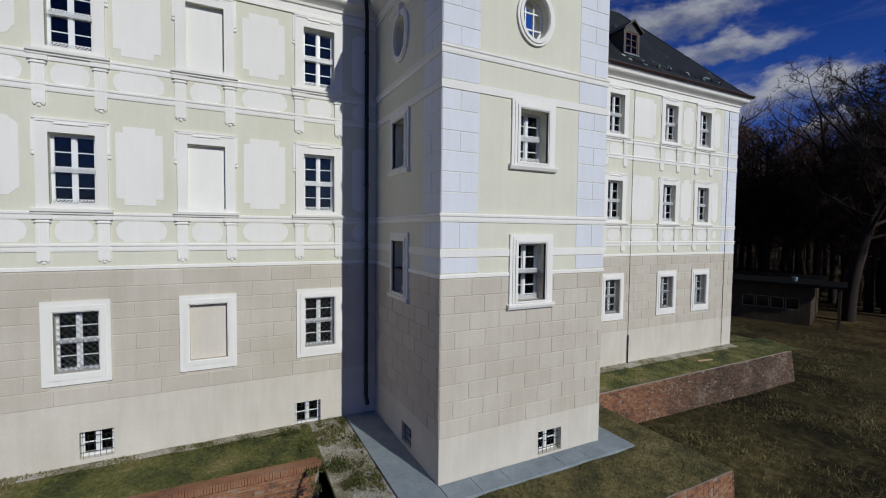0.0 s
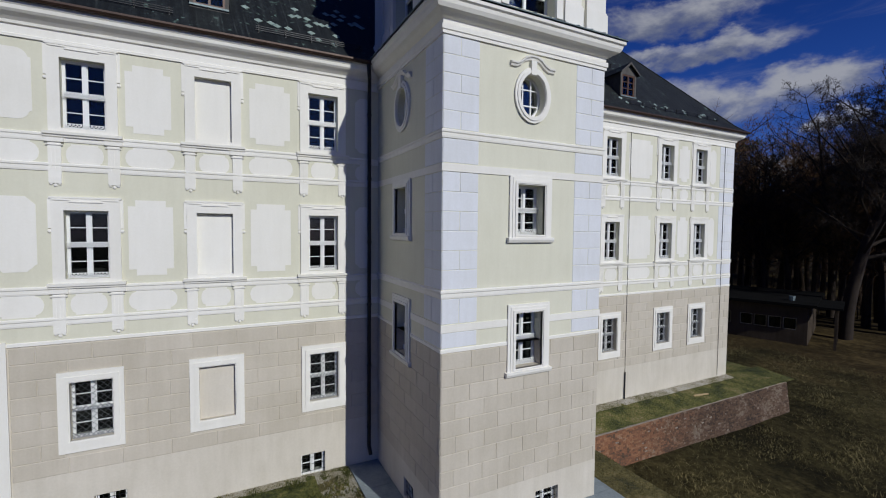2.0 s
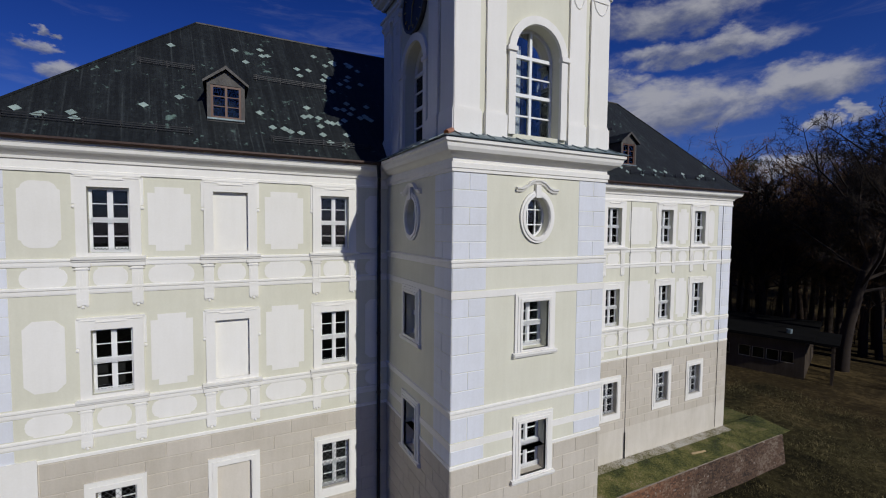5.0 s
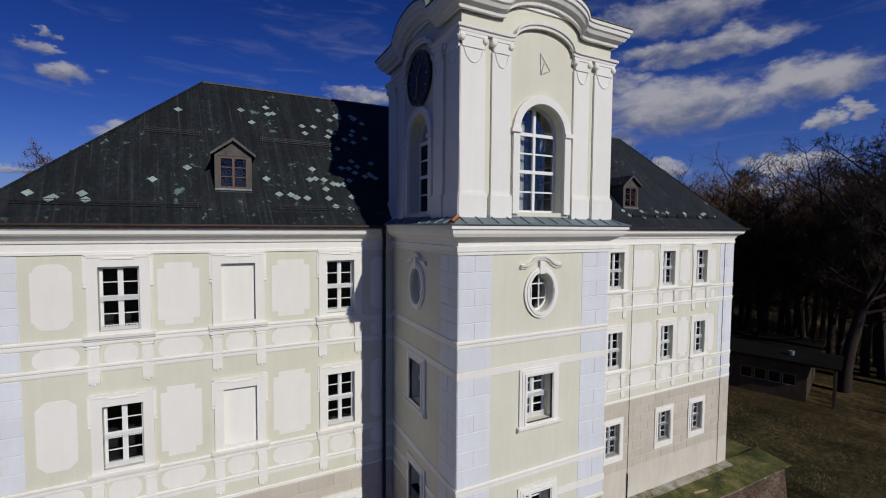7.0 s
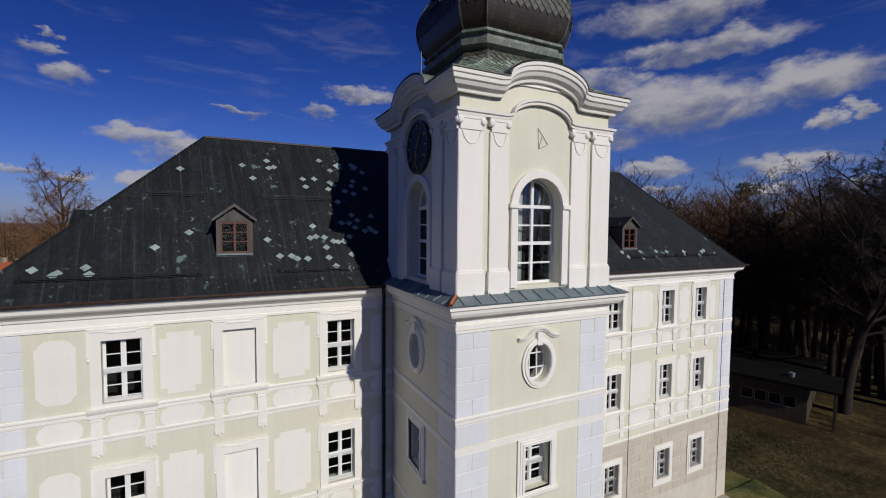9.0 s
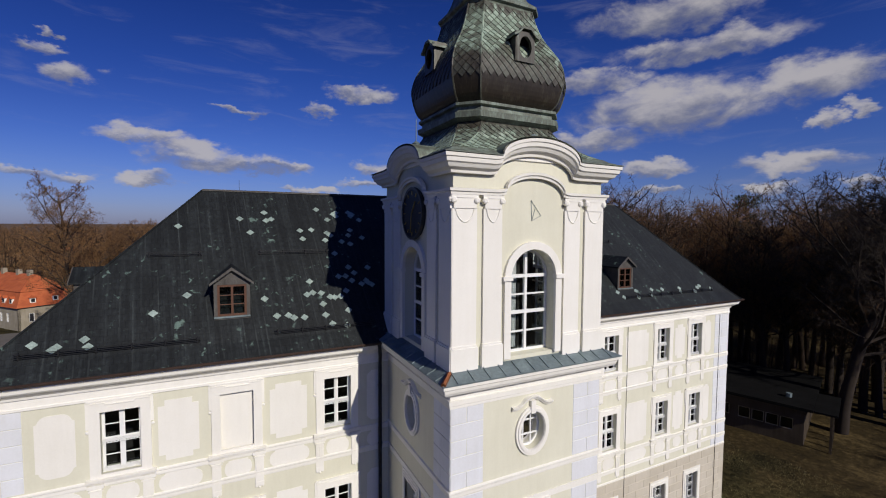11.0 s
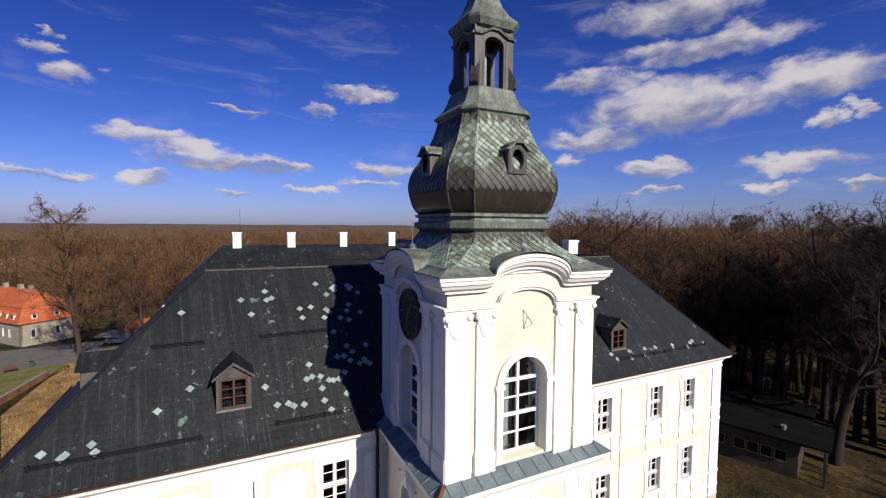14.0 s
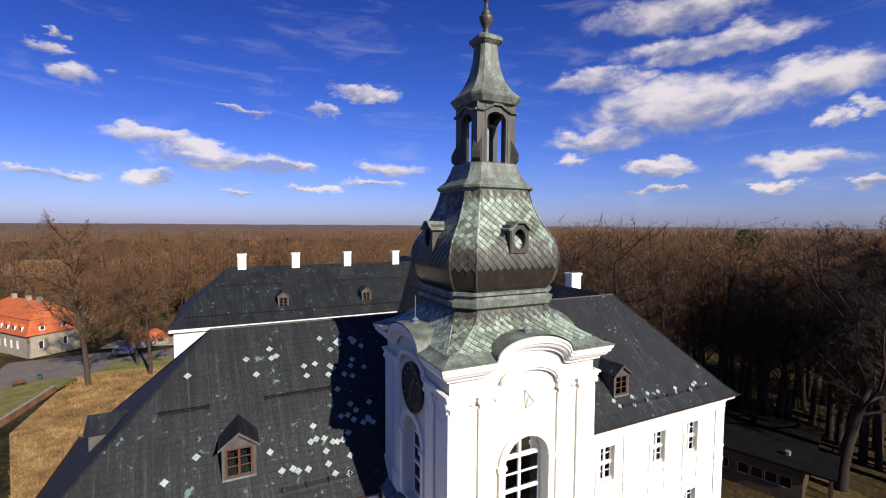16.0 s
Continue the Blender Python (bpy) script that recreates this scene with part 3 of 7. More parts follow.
def window_unit(parent, m, w, h, style):
    """A white casement with cross, bars and panes, set back in its opening; origin at the middle of the opening's foot."""
    r = 0.2 if style != "cellar" else 0.22
    a, f = w / 2, 0.055
    s = Shape()
    s.box(-a, -a + f, r, r + 0.09, 0, h).box(a - f, a, r, r + 0.09, 0, h).box(-a + f, a - f, r, r + 0.09, 0, f).box(-a + f, a - f, r, r + 0.09, h - f, h)
    top = h * 0.5
    s.box(-0.05, 0.05, r - 0.025, r + 0.09, f, h - f)
    if style != "cellar":
        s.box(-a + f, -0.05, r - 0.03, r + 0.09, top - 0.055, top + 0.055).box(0.05, a - f, r - 0.03, r + 0.09, top - 0.055, top + 0.055)
    win = part("window", s, FRAME, parent, "white painted casement window", m)
    bars = Shape()
    rows = [(f, top - 0.055), (top + 0.055, h - f)] if style != "cellar" else [(f, h - f)]
    for z0, z1 in rows:
        for x0, x1 in ((-a + f, -0.05), (0.05, a - f)):
            part("pane", Shape().box(x0, x1, r + 0.045, r + 0.05, z0, z1), GLASS, win).visible_shadow = False
            sash = band(rect(x0, x1, z0, z1), rect(x0 + 0.025, x1 - 0.025, z0 + 0.025, z1 - 0.025), r + 0.01, r + 0.06)
            part("sash", sash, FRAME, win)
            zm = (z0 + z1) / 2
            part("glazing_bar", Shape().box(x0 + 0.025, x1 - 0.025, r + 0.02, r + 0.058, zm - 0.014, zm + 0.014), FRAME, win)
    if style == "upper":
        for z in (0.02, top - 0.07):
            g = lattice(Shape(), -a + 0.02, a - 0.02, z, z + 0.14, 0.09, 0.012, r - 0.09)
            g.bar((-a, r - 0.09, z + 0.145), (a, r - 0.09, z + 0.145), 0.014).bar((-a, r - 0.09, z), (a, r - 0.09, z), 0.014)
            part("guard_rail", g, FRAME, win, "white wrought guard rail")
    if style == "ground":
        g = lattice(Shape(), -a + 0.015, a - 0.015, 0.03, h - 0.03, 0.19, 0.0065, 0.1)
        part("window_grille", g, IRON_GREY, win, "grey iron lattice grille")
        for z0, z1 in ((0.02, 0.17), (top - 0.03, top + 0.1)):
            fringe = lattice(Shape(), -a + 0.02, a - 0.02, z0, z1, 0.12, 0.009, 0.075)
            k = int(2 * a / 0.12)
            for i in range(k):
                x = -a + 2 * a * (i + 0.5) / k
                fringe.rings([[(x + rr * math.cos(t), y, z0 + 0.03 + rr * math.sin(t)) for t in [j * math.pi / 3 for j in range(6)]] for y, rr in ((0.07, 0.03), (0.055, 0.018))])
            part("grille_fringe", fringe, GRILLE, win, "pale scrolled fringe of the grille")
    if style == "cellar":
        g = Shape()
        for i in range(6):
            x = -a + w * (i + 0.5) / 6
            g.bar((x, 0.06, 0.0), (x, 0.06, h), 0.008)
        for z in (h * 0.2, h * 0.5, h * 0.8):
            g.bar((-a, 0.075, z), (a, 0.075, z), 0.009)
        part("window_grille", g, IRON, win, "upright iron bars")
    return win


def framed(win, w, h, side=0.29, top=0.34, foot=0.36, proud=0.07):
    """A flat stucco surround with an inner step."""
    a = w / 2
    part("surround", band(rect(-a - side, a + side, -foot, h + top), rect(-a, a, 0, h), -proud, 0.02), WHITE, win)
    part("surround_step", band(rect(-a - side * 0.55, a + side * 0.55, -foot * 0.55, h + top * 0.55), rect(-a - 0.03, a + 0.03, -0.03, h + 0.03), -proud - 0.025, -proud + 0.003), WHITE, win)


def noble_surround(parent, w, h, m):
    """The upper storeys' surround: eared architrave with a stepped crown and small hanging scrolls."""
    a = w / 2
    s = part("window_surround", band(rect(-a - 0.3, a + 0.3, -0.12, h + 0.36), rect(-a, a, 0, h), -0.06, 0.02), WHITE, parent, m=m)
    crown = Shape()
    crown.box(-a - 0.34, a + 0.34, -0.075, 0.01, h + 0.36, h + 0.41)
    crown.box(-a - 0.26, -a + 0.16, -0.085, -0.05, h + 0.3, h + 0.335).box(a - 0.16, a + 0.26, -0.085, -0.05, h + 0.3, h + 0.335)
    crown.box(-a + 0.14, a - 0.14, -0.09, -0.05, h + 0.24, h + 0.275)
    part("crown_moulding", crown, WHITE, s)
    for x in (-a - 0.34, a + 0.34):
        sc = Shape().box(x - 0.04, x + 0.04, -0.03, 0.01, h * 0.74, h + 0.36)
        sc.rings([[(x + rr * math.cos(t), y, h * 0.7 + rr * math.sin(t)) for t in [i * math.pi / 5 for i in range(10)]] for y, rr in ((0.01, 0.055), (-0.03, 0.055), (-0.045, 0.03))])
        part("ear_scroll", sc, WHITE, s)
    sill = Shape().sweep([(-a - 0.42, 0, -0.3), (a + 0.42, 0, -0.3)], [(0, 0), (0.09, 0.02), (0.1, 0.07), (0.15, 0.09), (0.16, 0.17), (0, 0.19)])
    part("sill", sill, WHITE, s)
    return s


def apron_pilaster(parent, x, ztop):
    """The short pilaster under a sill, with its cap and the drop below."""
    s = Shape()
    s.box(x - 0.155, x + 0.155, -0.047, 0.01, ztop - 1.33, ztop - 0.1)
    s.box(x - 0.23, x + 0.23, -0.09, 0.01, ztop - 0.14, ztop - 0.02).box(x - 0.2, x + 0.2, -0.075, 0.01, ztop - 0.24, ztop - 0.2)
    for dx in (-0.09, 0.0, 0.09):
        s.box(x + dx - 0.018, x + dx + 0.018, -0.056, -0.04, ztop - 0.95, ztop - 0.34)
    p = part("apron_pilaster", s, WHITE, parent, m=AT_WALL)
    d = Shape().box(x - 0.15, x + 0.15, -0.053, 0.012, ztop - 1.37, ztop - 1.2)
    for dx in (-0.1, 0.0, 0.1):
        d.rings([[(x + dx + rr * math.cos(t), y, ztop - (1.38 if dx else 1.43) + rr * math.sin(t)) for t in [i * math.pi / 4 for i in range(8)]] for y, rr in ((0.01, 0.05), (-0.03, 0.05), (-0.045, 0.025))])
    part("drop_ornament", d, WHITE, p)


def raised_panel(parent, x0, x1, z0, z1, form, notch=0.2):
    """A flat white field, 18 mm proud, with notched, scooped or cut corners."""
    n = notch
    if form == "notched":
        o = [(x0 + n, z0), (x1 - n, z0), (x1 - n, z0 + n), (x1, z0 + n), (x1, z1 - n), (x1 - n, z1 - n), (x1 - n, z1), (x0 + n, z1), (x0 + n, z1 - n), (x0, z1 - n), (x0, z0 + n), (x0 + n, z0 + n)]
    elif form == "cut":
        o = [(x0 + n, z0), (x1 - n, z0), (x1, z0 + n), (x1, z1 - n), (x1 - n, z1), (x0 + n, z1), (x0, z1 - n), (x0, z0 + n)]
    elif form == "eared":
        o = [(x0 + n * 2, z0)] + [(x1 - n * 2, z0)] + arc(x1 - n * 2, z0 + n * 1.6, n * 1.6, n * 1.6, -90, -10, 5) + [(x1, z0 + n * 1.5), (x1, z1 - n * 1.5)] + arc(x1 - n * 2, z1 - n * 1.6, n * 1.6, n * 1.6, 10, 90, 5) + arc(x0 + n * 2, z1 - n * 1.6, n * 1.6, n * 1.6, 90, 170, 5) + [(x0, z1 - n * 1.5), (x0, z0 + n * 1.5)] + arc(x0 + n * 2, z0 + n * 1.6, n * 1.6, n * 1.6, 190, 270, 5)
    else:  # lozenge with round ends and small shoulders
        h = (z1 - z0) / 2
        o = [(x0 + n, z0), (x1 - n, z0), (x1 - n, z0 + 0.06)] + arc(x1 - n, (z0 + z1) / 2, n, h - 0.06, -80, 80, 6) + [(x1 - n, z1 - 0.06), (x1 - n, z1), (x0 + n, z1), (x0 + n, z1 - 0.06)] + arc(x0 + n, (z0 + z1) / 2, n, h - 0.06, 100, 260, 6) + [(x0 + n, z0 + 0.06)]
    s = Shape().rings([[(x, 0.0, z) for x, z in o], [(x, -0.009, z) for x, z in o]])
    part("stucco_panel", s, WHITE, parent, m=AT_WALL)


def facade(cols, blinds, x0, x1):
    done = {}
    for c in cols:
        for i, (a, b) in enumerate((GROUND, FIRST, SECOND)):
            m = pose(c, WALL_Y, a)
            w = window_unit(palace, m, 2 * W2, b - a, "ground" if i == 0 else "upper")
            if i == 0:
                framed(w, 2 * W2, b - a)
            else:
                noble_surround(palace, 2 * W2, b - a, m)
    for c in blinds:
        g = part("window_surround", band(rect(c - 0.85, c + 0.85, 2.52, 5.06), rect(c - 0.56, c + 0.56, 2.87, 4.74), -0.07, 0.02), WHITE, palace, m=AT_WALL)
        part("surround_step", band(rect(c - 0.72, c + 0.72, 2.7, 4.92), rect(c - 0.59, c + 0.59, 2.84, 4.77), -0.095, -0.067), WHITE, g)
        for a, b in (FIRST, SECOND):
            noble_surround(palace, 2 * W2, b - a, pose(c, WALL_Y, a))
    for c in (*cols, *blinds):
        for zt in (7.66, 12.23):
            for dx in (-0.72, 0.72):
                apron_pilaster(palace, c + dx, zt)
            raised_panel(palace, c - 0.46, c + 0.46, zt - 0.82, zt - 0.18, "lozenge", 0.13)


facade(LEFT_COLS, BLIND, X_LEFT, 0.0)
facade(RIGHT_COLS, (), TW, X_RIGHT)
for x0, x1, z0, z1 in CELLARS:
    window_unit(palace, pose((x0 + x1) / 2, WALL_Y, z0), x1 - x0, z1 - z0, "cellar")
for x0, x1, form in ((-8.33, -7.1, "notched"), (-4.74, -3.38, "notched"), (-0.95, -0.3, "cut"), (14.45, 16.35, "notched"), (18.75, 19.7, "notched"), (21.75, 22.35, "cut"), (7.0, 8.6, "notched"), (9.4, 11.8, "notched")):
    for z0, z1 in ((7.99, 10.42), (12.55, 14.68)):
        raised_panel(palace, x0, x1, z0, z1, form, 0.2)
raised_panel(palace, -11.58, -10.57, 8.2, 10.44, "cut", 0.24)
raised_panel(palace, -11.58, -10.57, 12.68, 14.72, "eared", 0.17)
for x0, x1 in ((-11.6, -10.45), (-8.36, -7.02), (-4.78, -3.3), (-0.95, -0.25), (14.5, 16.4), (18.85, 19.65), (21.9, 22.3), (7.0, 12.0)):
    for zt in (7.66, 12.23):
        raised_panel(palace, x0, x1, zt - 0.82, zt - 0.14, "lozenge", 0.2)
# strings and cornice
STRING = [(0, 0), (0.025, 0.0), (0.035, 0.05), (0.035, 0.14), (0.06, 0.17), (0.06, 0.22), (0, 0.25)]
THIN = [(0, 0), (0.035, 0.02), (0.035, 0.11), (0, 0.13)]
FLAT_BAND = [(0, 0), (0.03, 0), (0.03, 0.22), (0, 0.22)]
CORNICE = [(0, 0), (0.05, 0.0), (0.05, 0.08), (0.02, 0.1), (0.02, 0.34), (0.08, 0.36), (0.1, 0.44), (0.2, 0.52), (0.34, 0.6), (0.4, 0.66), (0.42, 0.76), (0.46, 0.8), (0.46, 0.88), (0, 0.9)]
for x0, x1 in ((X_LEFT, 0.0), (TW, X_RIGHT)):
    for z, prof in ((5.97, THIN), (6.55, STRING), (7.5, STRING), (11.22, STRING), (12.1, STRING)):
        part("string_course", Shape().sweep([(x0, WALL_Y, z), (x1, WALL_Y, z)], prof), WHITE, palace)
part("cornice", Shape().sweep([(X_LEFT, 16.6, 15.0), (X_LEFT, WALL_Y, 15.0), (0.0, WALL_Y, 15.0)], CORNICE), WHITE, palace)
part("cornice", Shape().sweep([(TW, WALL_Y, 15.0), (X_RIGHT, WALL_Y, 15.0), (X_RIGHT, 16.6, 15.0)], CORNICE), WHITE, palace)
GUTTER = [(0.44, 0.0), (0.5, -0.06), (0.58, -0.06), (0.63, 0.0), (0.63, 0.06), (0.6, 0.06), (0.57, 0.0), (0.46, 0.02)]
part("gutter", Shape().sweep([(X_LEFT, 16.6, 15.93), (X_LEFT, WALL_Y, 15.93), (-0.35, WALL_Y, 15.93)], GUTTER), GUTTER_METAL, palace, "dark copper eaves gutter")
part("gutter", Shape().sweep([(TW + 0.35, WALL_Y, 15.93), (X_RIGHT, WALL_Y, 15.93), (X_RIGHT, 16.6, 15.93)], GUTTER), GUTTER_METAL, palace, "dark copper eaves gutter")

# corner quoins of the wing, with sunk panels at the foot of the left one
UNIT = Shape().soft_box(0, 1, 0, 1, 0, 1, 0.0)


def block_mesh(name, w, h, d, mat, c=0.012):
    return Shape().soft_box(0, w, -d, 0.002, 0, h, c).mesh(name, mat)


def courses(parent, mat, m, x0, x1, z0, z1, ch, length, holes=(), joint=0.02, proud=0.015, name="plaster_block", seed=1):
    """Scored ashlar: each block its own piece, cut round openings."""
    rnd = random.Random(seed)
    cache = {}
    n = max(1, round((z1 - z0) / ch))
    ch = (z1 - z0) / n
    for i in range(n):
        za, zb = z0 + i * ch + joint / 2, z0 + (i + 1) * ch - joint / 2
        x = x0 - (length * 0.5 if i % 2 else 0.0) - rnd.random() * 0.1 * length
        while x < x1:
            spans = [(max(x, x0) + joint / 2, min(x + length, x1) - joint / 2)]
            for ha, hb, hc, hd in holes:
                if hc < zb and hd > za:
                    spans = [q for a, b in spans for q in ((a, min(b, ha)), (max(a, hb), b)) if q[1] - q[0] > 0.05]
            for a, b in spans:
                if b - a < 0.06:
                    continue
                key = round(b - a, 2)
                if key not in cache:
                    cache[key] = block_mesh(name, key, zb - za, proud, mat)
                part(name, cache[key], mat, parent, m=m @ pose(a, 0, za))
            x += length


# ---- roof ----
def quad_strip(a0, a1, b0, b1):
    return [a0, a1, b1, b0]


E_IN, EZ, RZ, RY = 0.52, 15.92, 22.3, 11.0
RX0, RX1 = -7.05, 19.0
ex0, ex1, ey0, ey1 = X_LEFT - E_IN, X_RIGHT + E_IN, WALL_Y - E_IN, 16.6 + E_IN
r = Shape()
ra, rb = (RX0, RY, RZ), (RX1, RY, RZ)
# a slight kick at the eaves
kick = 0.1


def on_slope(foot, head):
    return tuple(foot[i] + (head[i] - foot[i]) * kick + (0, 0, -0.1)[i] for i in range(3))


c00, c10, c11, c01 = (ex0, ey0, EZ), (ex1, ey0, EZ), (ex1, ey1, EZ), (ex0, ey1, EZ)
k00, k10, k11, k01 = on_slope(c00, ra), on_slope(c10, rb), on_slope(c11, rb), on_slope(c01, ra)
for quad in ((c00, c10, k10, k00), (c10, c11, k11, k10), (c11, c01, k01, k11), (c01, c00, k00, k01), (k00, k10, rb, ra), (k11, k01, ra, rb)):
    r.poly(quad)
r.poly((k10, k11, rb)), r.poly((k01, k00, ra)), r.poly((c01, c11, c10, c00))
roof = part("roof", r, SLATE, palace, "steep hipped roof of dark slate")


def roof_z(y):
    """Height of the front slope at depth y."""
    return k00[2] + (y - k00[1]) * (RZ - k00[2]) / (RY - k00[1])


SLOPE = math.degrees(math.atan2(RZ - k00[2], RY - k00[1]))
# ridge and hip flashings
UP = Vector((0, 0, 0.02))
part("ridge_flashing", Shape().bar(Vector(ra) + UP, Vector(rb) + UP, 0.055, 6), DORMER, roof, "grey sheet ridge flashing")
for a, b, c in ((ra, k00, c00), (rb, k10, c10), (ra, k01, c01), (rb, k11, c11)):
    part("hip_flashing", Shape().bar(Vector(a) + UP, Vector(b) + UP, 0.04, 6).bar(Vector(b) + UP, Vector(c) + UP, 0.04, 6), SLATE, roof)


def snow_guard(x0, x1, y):
    z = roof_z(y)
    s = Shape()
    n = max(2, round((x1 - x0) / 0.95))
    for i in range(n + 1):
        x = x0 + (x1 - x0) * i / n
        s.box(x - 0.02, x + 0.02, y - 0.02, y + 0.03, z - 0.05, z + 0.24)
        s.bar((x, y - 0.05, z + 0.02), (x, y + 0.2, z + 0.2), 0.012)
    for dz in (0.06, 0.13, 0.2):
        s.bar((x0 - 0.1, y - 0.03, z + dz), (x1 + 0.1, y - 0.03, z + dz), 0.014)
    part("snow_guard", s, IRON, roof, "black iron snow guard")


for x0, x1, y in ((-11.9, -7.1, 5.92), (-4.4, -0.75, 5.92), (-8.8, -7.1, 8.5), (-4.8, -2.0, 8.5), (7.5, 12.0, 5.95), (14.6, 22.5, 5.95), (12.2, 16.0, 8.7)):
    snow_guard(x0, x1, y)


def dormer(parent, m, win_label):
    """A gabled roof dormer; origin at the middle of the window's foot, front towards -y."""
    w, h, deep = 0.62, 1.35, 2.0
    body = Shape().box(-w, -w + 0.12, 0.0, deep, -0.25, h).box(w - 0.12, w, 0.0, deep, -0.25, h)
    body.box(-w + 0.12, w - 0.12, 0, 0.1, h - 0.1, h).box(-w + 0.12, w - 0.12, 0, 0.1, -0.25, 0.06)
    body.poly([(-w, 0, h), (w, 0, h), (0, 0, h + 0.48)])
    d = part("dormer", body, DORMER, parent, win_label, m)
    for sgn in (-1, 1):
        part("dormer_roof", Shape().rings([[(0, y, h + 0.56), (sgn * (w + 0.12), y, h - 0.03), (sgn * (w + 0.12), y, h - 0.1), (0, y, h + 0.48)] for y in (-0.14, deep + 0.4)]), SLATE, d)
        part("barge_board", Shape().rings([[(0, y, h + 0.57), (sgn * (w + 0.13), y, h - 0.02), (sgn * (w + 0.13), y, h - 0.11), (0, y, h + 0.45)] for y in (-0.17, -0.14)]), DORMER, d)
    fr = band(rect(-w + 0.12, w - 0.12, 0.06, h - 0.1), rect(-w + 0.2, w - 0.2, 0.14, h - 0.18), 0.02, 0.09)
    fr.box(-0.04, 0.04, 0.02, 0.09, 0.14, h - 0.18)
    for z in (0.5, 0.85):
        fr.box(-w + 0.2, -0.04, 0.035, 0.08, z - 0.015, z + 0.015).box(0.04, w - 0.2, 0.035, 0.08, z - 0.015, z + 0.015)
    part("dormer_window", fr, BROWN, d, "brown wooden dormer window")
    part("dormer_pane", Shape().box(-w + 0.2, w - 0.2, 0.06, 0.065, 0.14, h - 0.18), GLASS, d)
    # near-black sheet that paints the darkness inside the dormer
    part("dormer_dark", Shape().box(-w + 0.12, w - 0.12, 0.6, 0.65, -0.2, h), ROOM_SHADE, d)
    part("dormer_sill", Shape().box(-w, w, -0.06, 0.1, 0.0, 0.06), ZINC, d)


def dormer_at(x, z):
    y = k00[1] + (z - k00[2]) * (RY - k00[1]) / (RZ - k00[2])
    dormer(roof, pose(x, y - 0.05, z), "small gabled dormer clad in grey sheet")


dormer_at(-5.95, 17.25)
dormer_at(14.9, 17.1)
zl = 17.05
dormer(roof, pose(ex0 + (zl - EZ) * (RX0 - ex0) / (RZ - EZ) + 0.6, 11.3, zl, 0, 0, -90), "small gabled dormer clad in grey sheet")

# pale replaced slates, lying on the front slope in loose groups
diamond = Shape().rings([[(0.16, 0, z), (0, 0.13, z), (-0.16, 0, z), (0, -0.13, z)] for z in (0.0, 0.02)]).mesh("replaced_slate", SLATE_PALE)
rs = random.Random(5)
GROUPS = [(-7.9, 9.56), (-5.56, 9.86), (-4.53, 10.12), (-4.47, 9.8), (-4.25, 9.86), (-5.16, 9.33), (-2.15, 10.3), (-3.05, 9.4), (-2.53, 9.43), (-2.97, 9.07), (-1.84, 9.3), (-1.97, 9.01), (-2.95, 7.5), (-3.12, 7.07), (-2.88, 7.12), (-2.54, 7.09), (-2.19, 6.95), (-2.0, 6.92), (-2.53, 6.73), (-4.78, 7.02), (-4.37, 6.47), (-3.94, 6.46), (-3.74, 6.37), (-3.34, 6.36), (-2.5, 6.38), (-2.28, 6.09), (-1.69, 6.0), (-1.53, 6.47), (-1.75, 6.94), (-7.48, 7.27), (-8.51, 6.81)]
for cx, cy, n, sx, sy in ((-0.9, 8.6, 26, 0.8, 1.7), (-10.8, 6.1, 8, 0.9, 0.25), (12.5, 8.4, 6, 1.5, 0.8), (16.5, 6.1, 7, 2.5, 0.2), (21.0, 6.05, 9, 1.6, 0.2), (9.0, 6.4, 8, 2.0, 0.5)):
    GROUPS += [(cx + sx * rs.uniform(-1, 1), cy + sy * rs.uniform(-1, 1)) for _ in range(n)]
for x, y in GROUPS:
    if not (-0.1 < x < 6.4) and y > k00[1] + 0.1:
        part("replaced_slate", diamond, SLATE_PALE, roof, m=pose(x, y, roof_z(y) + 0.006, SLOPE, 0, rs.uniform(-4, 4)) @ Matrix.Diagonal((1, 1.15, 1, 1)))

# rainwater pipe in the corner by the tower, and a lightning rod down the right part
pipe = Shape()
pts = [(-0.55, 5.3, 15.9), (-0.5, 5.35, 15.4), (-0.42, 5.62, 14.9), (-0.42, 5.62, 0.75), (-0.42, 5.4, 0.45)]
for a, b in zip(pts, pts[1:]):
    pipe.bar(a, b, 0.075, 8)
for z in (1.5, 4.0, 6.5, 9.0, 11.5, 14.0):
    pipe.bar((-0.42, 5.62, z), (-0.42, 5.62, z + 0.08), 0.095, 8)
part("downpipe", pipe, IRON, palace, "black rainwater downpipe")
part("lightning_conductor", Shape().bar((14.55, 5.76, 0.2), (14.55, 5.76, 15.0), 0.012).bar((14.55, 5.74, 0.0), (14.55, 5.74, 1.6), 0.035, 6), IRON, palace)
part("lightning_conductor", Shape().bar((23.2, 5.76, 0.2), (23.2, 5.76, 15.0), 0.014), IRON, palace)
part("left_pier", Shape().box(X_LEFT - 0.05, -11.33, -0.06, 0.01, -0.4, 6.15), WHITE, palace, "white corner pier with sunk panels", m=AT_WALL)
pier = palace.children[-1]
for z in (2.2, 3.25, 4.3, 5.35):
    part("pier_panel", band(rect(-12.55, -11.6, z, z + 0.68), rect(-12.42, -11.73, z + 0.13, z + 0.55), -0.1, -0.058), WHITE, pier, m=AT_WALL)


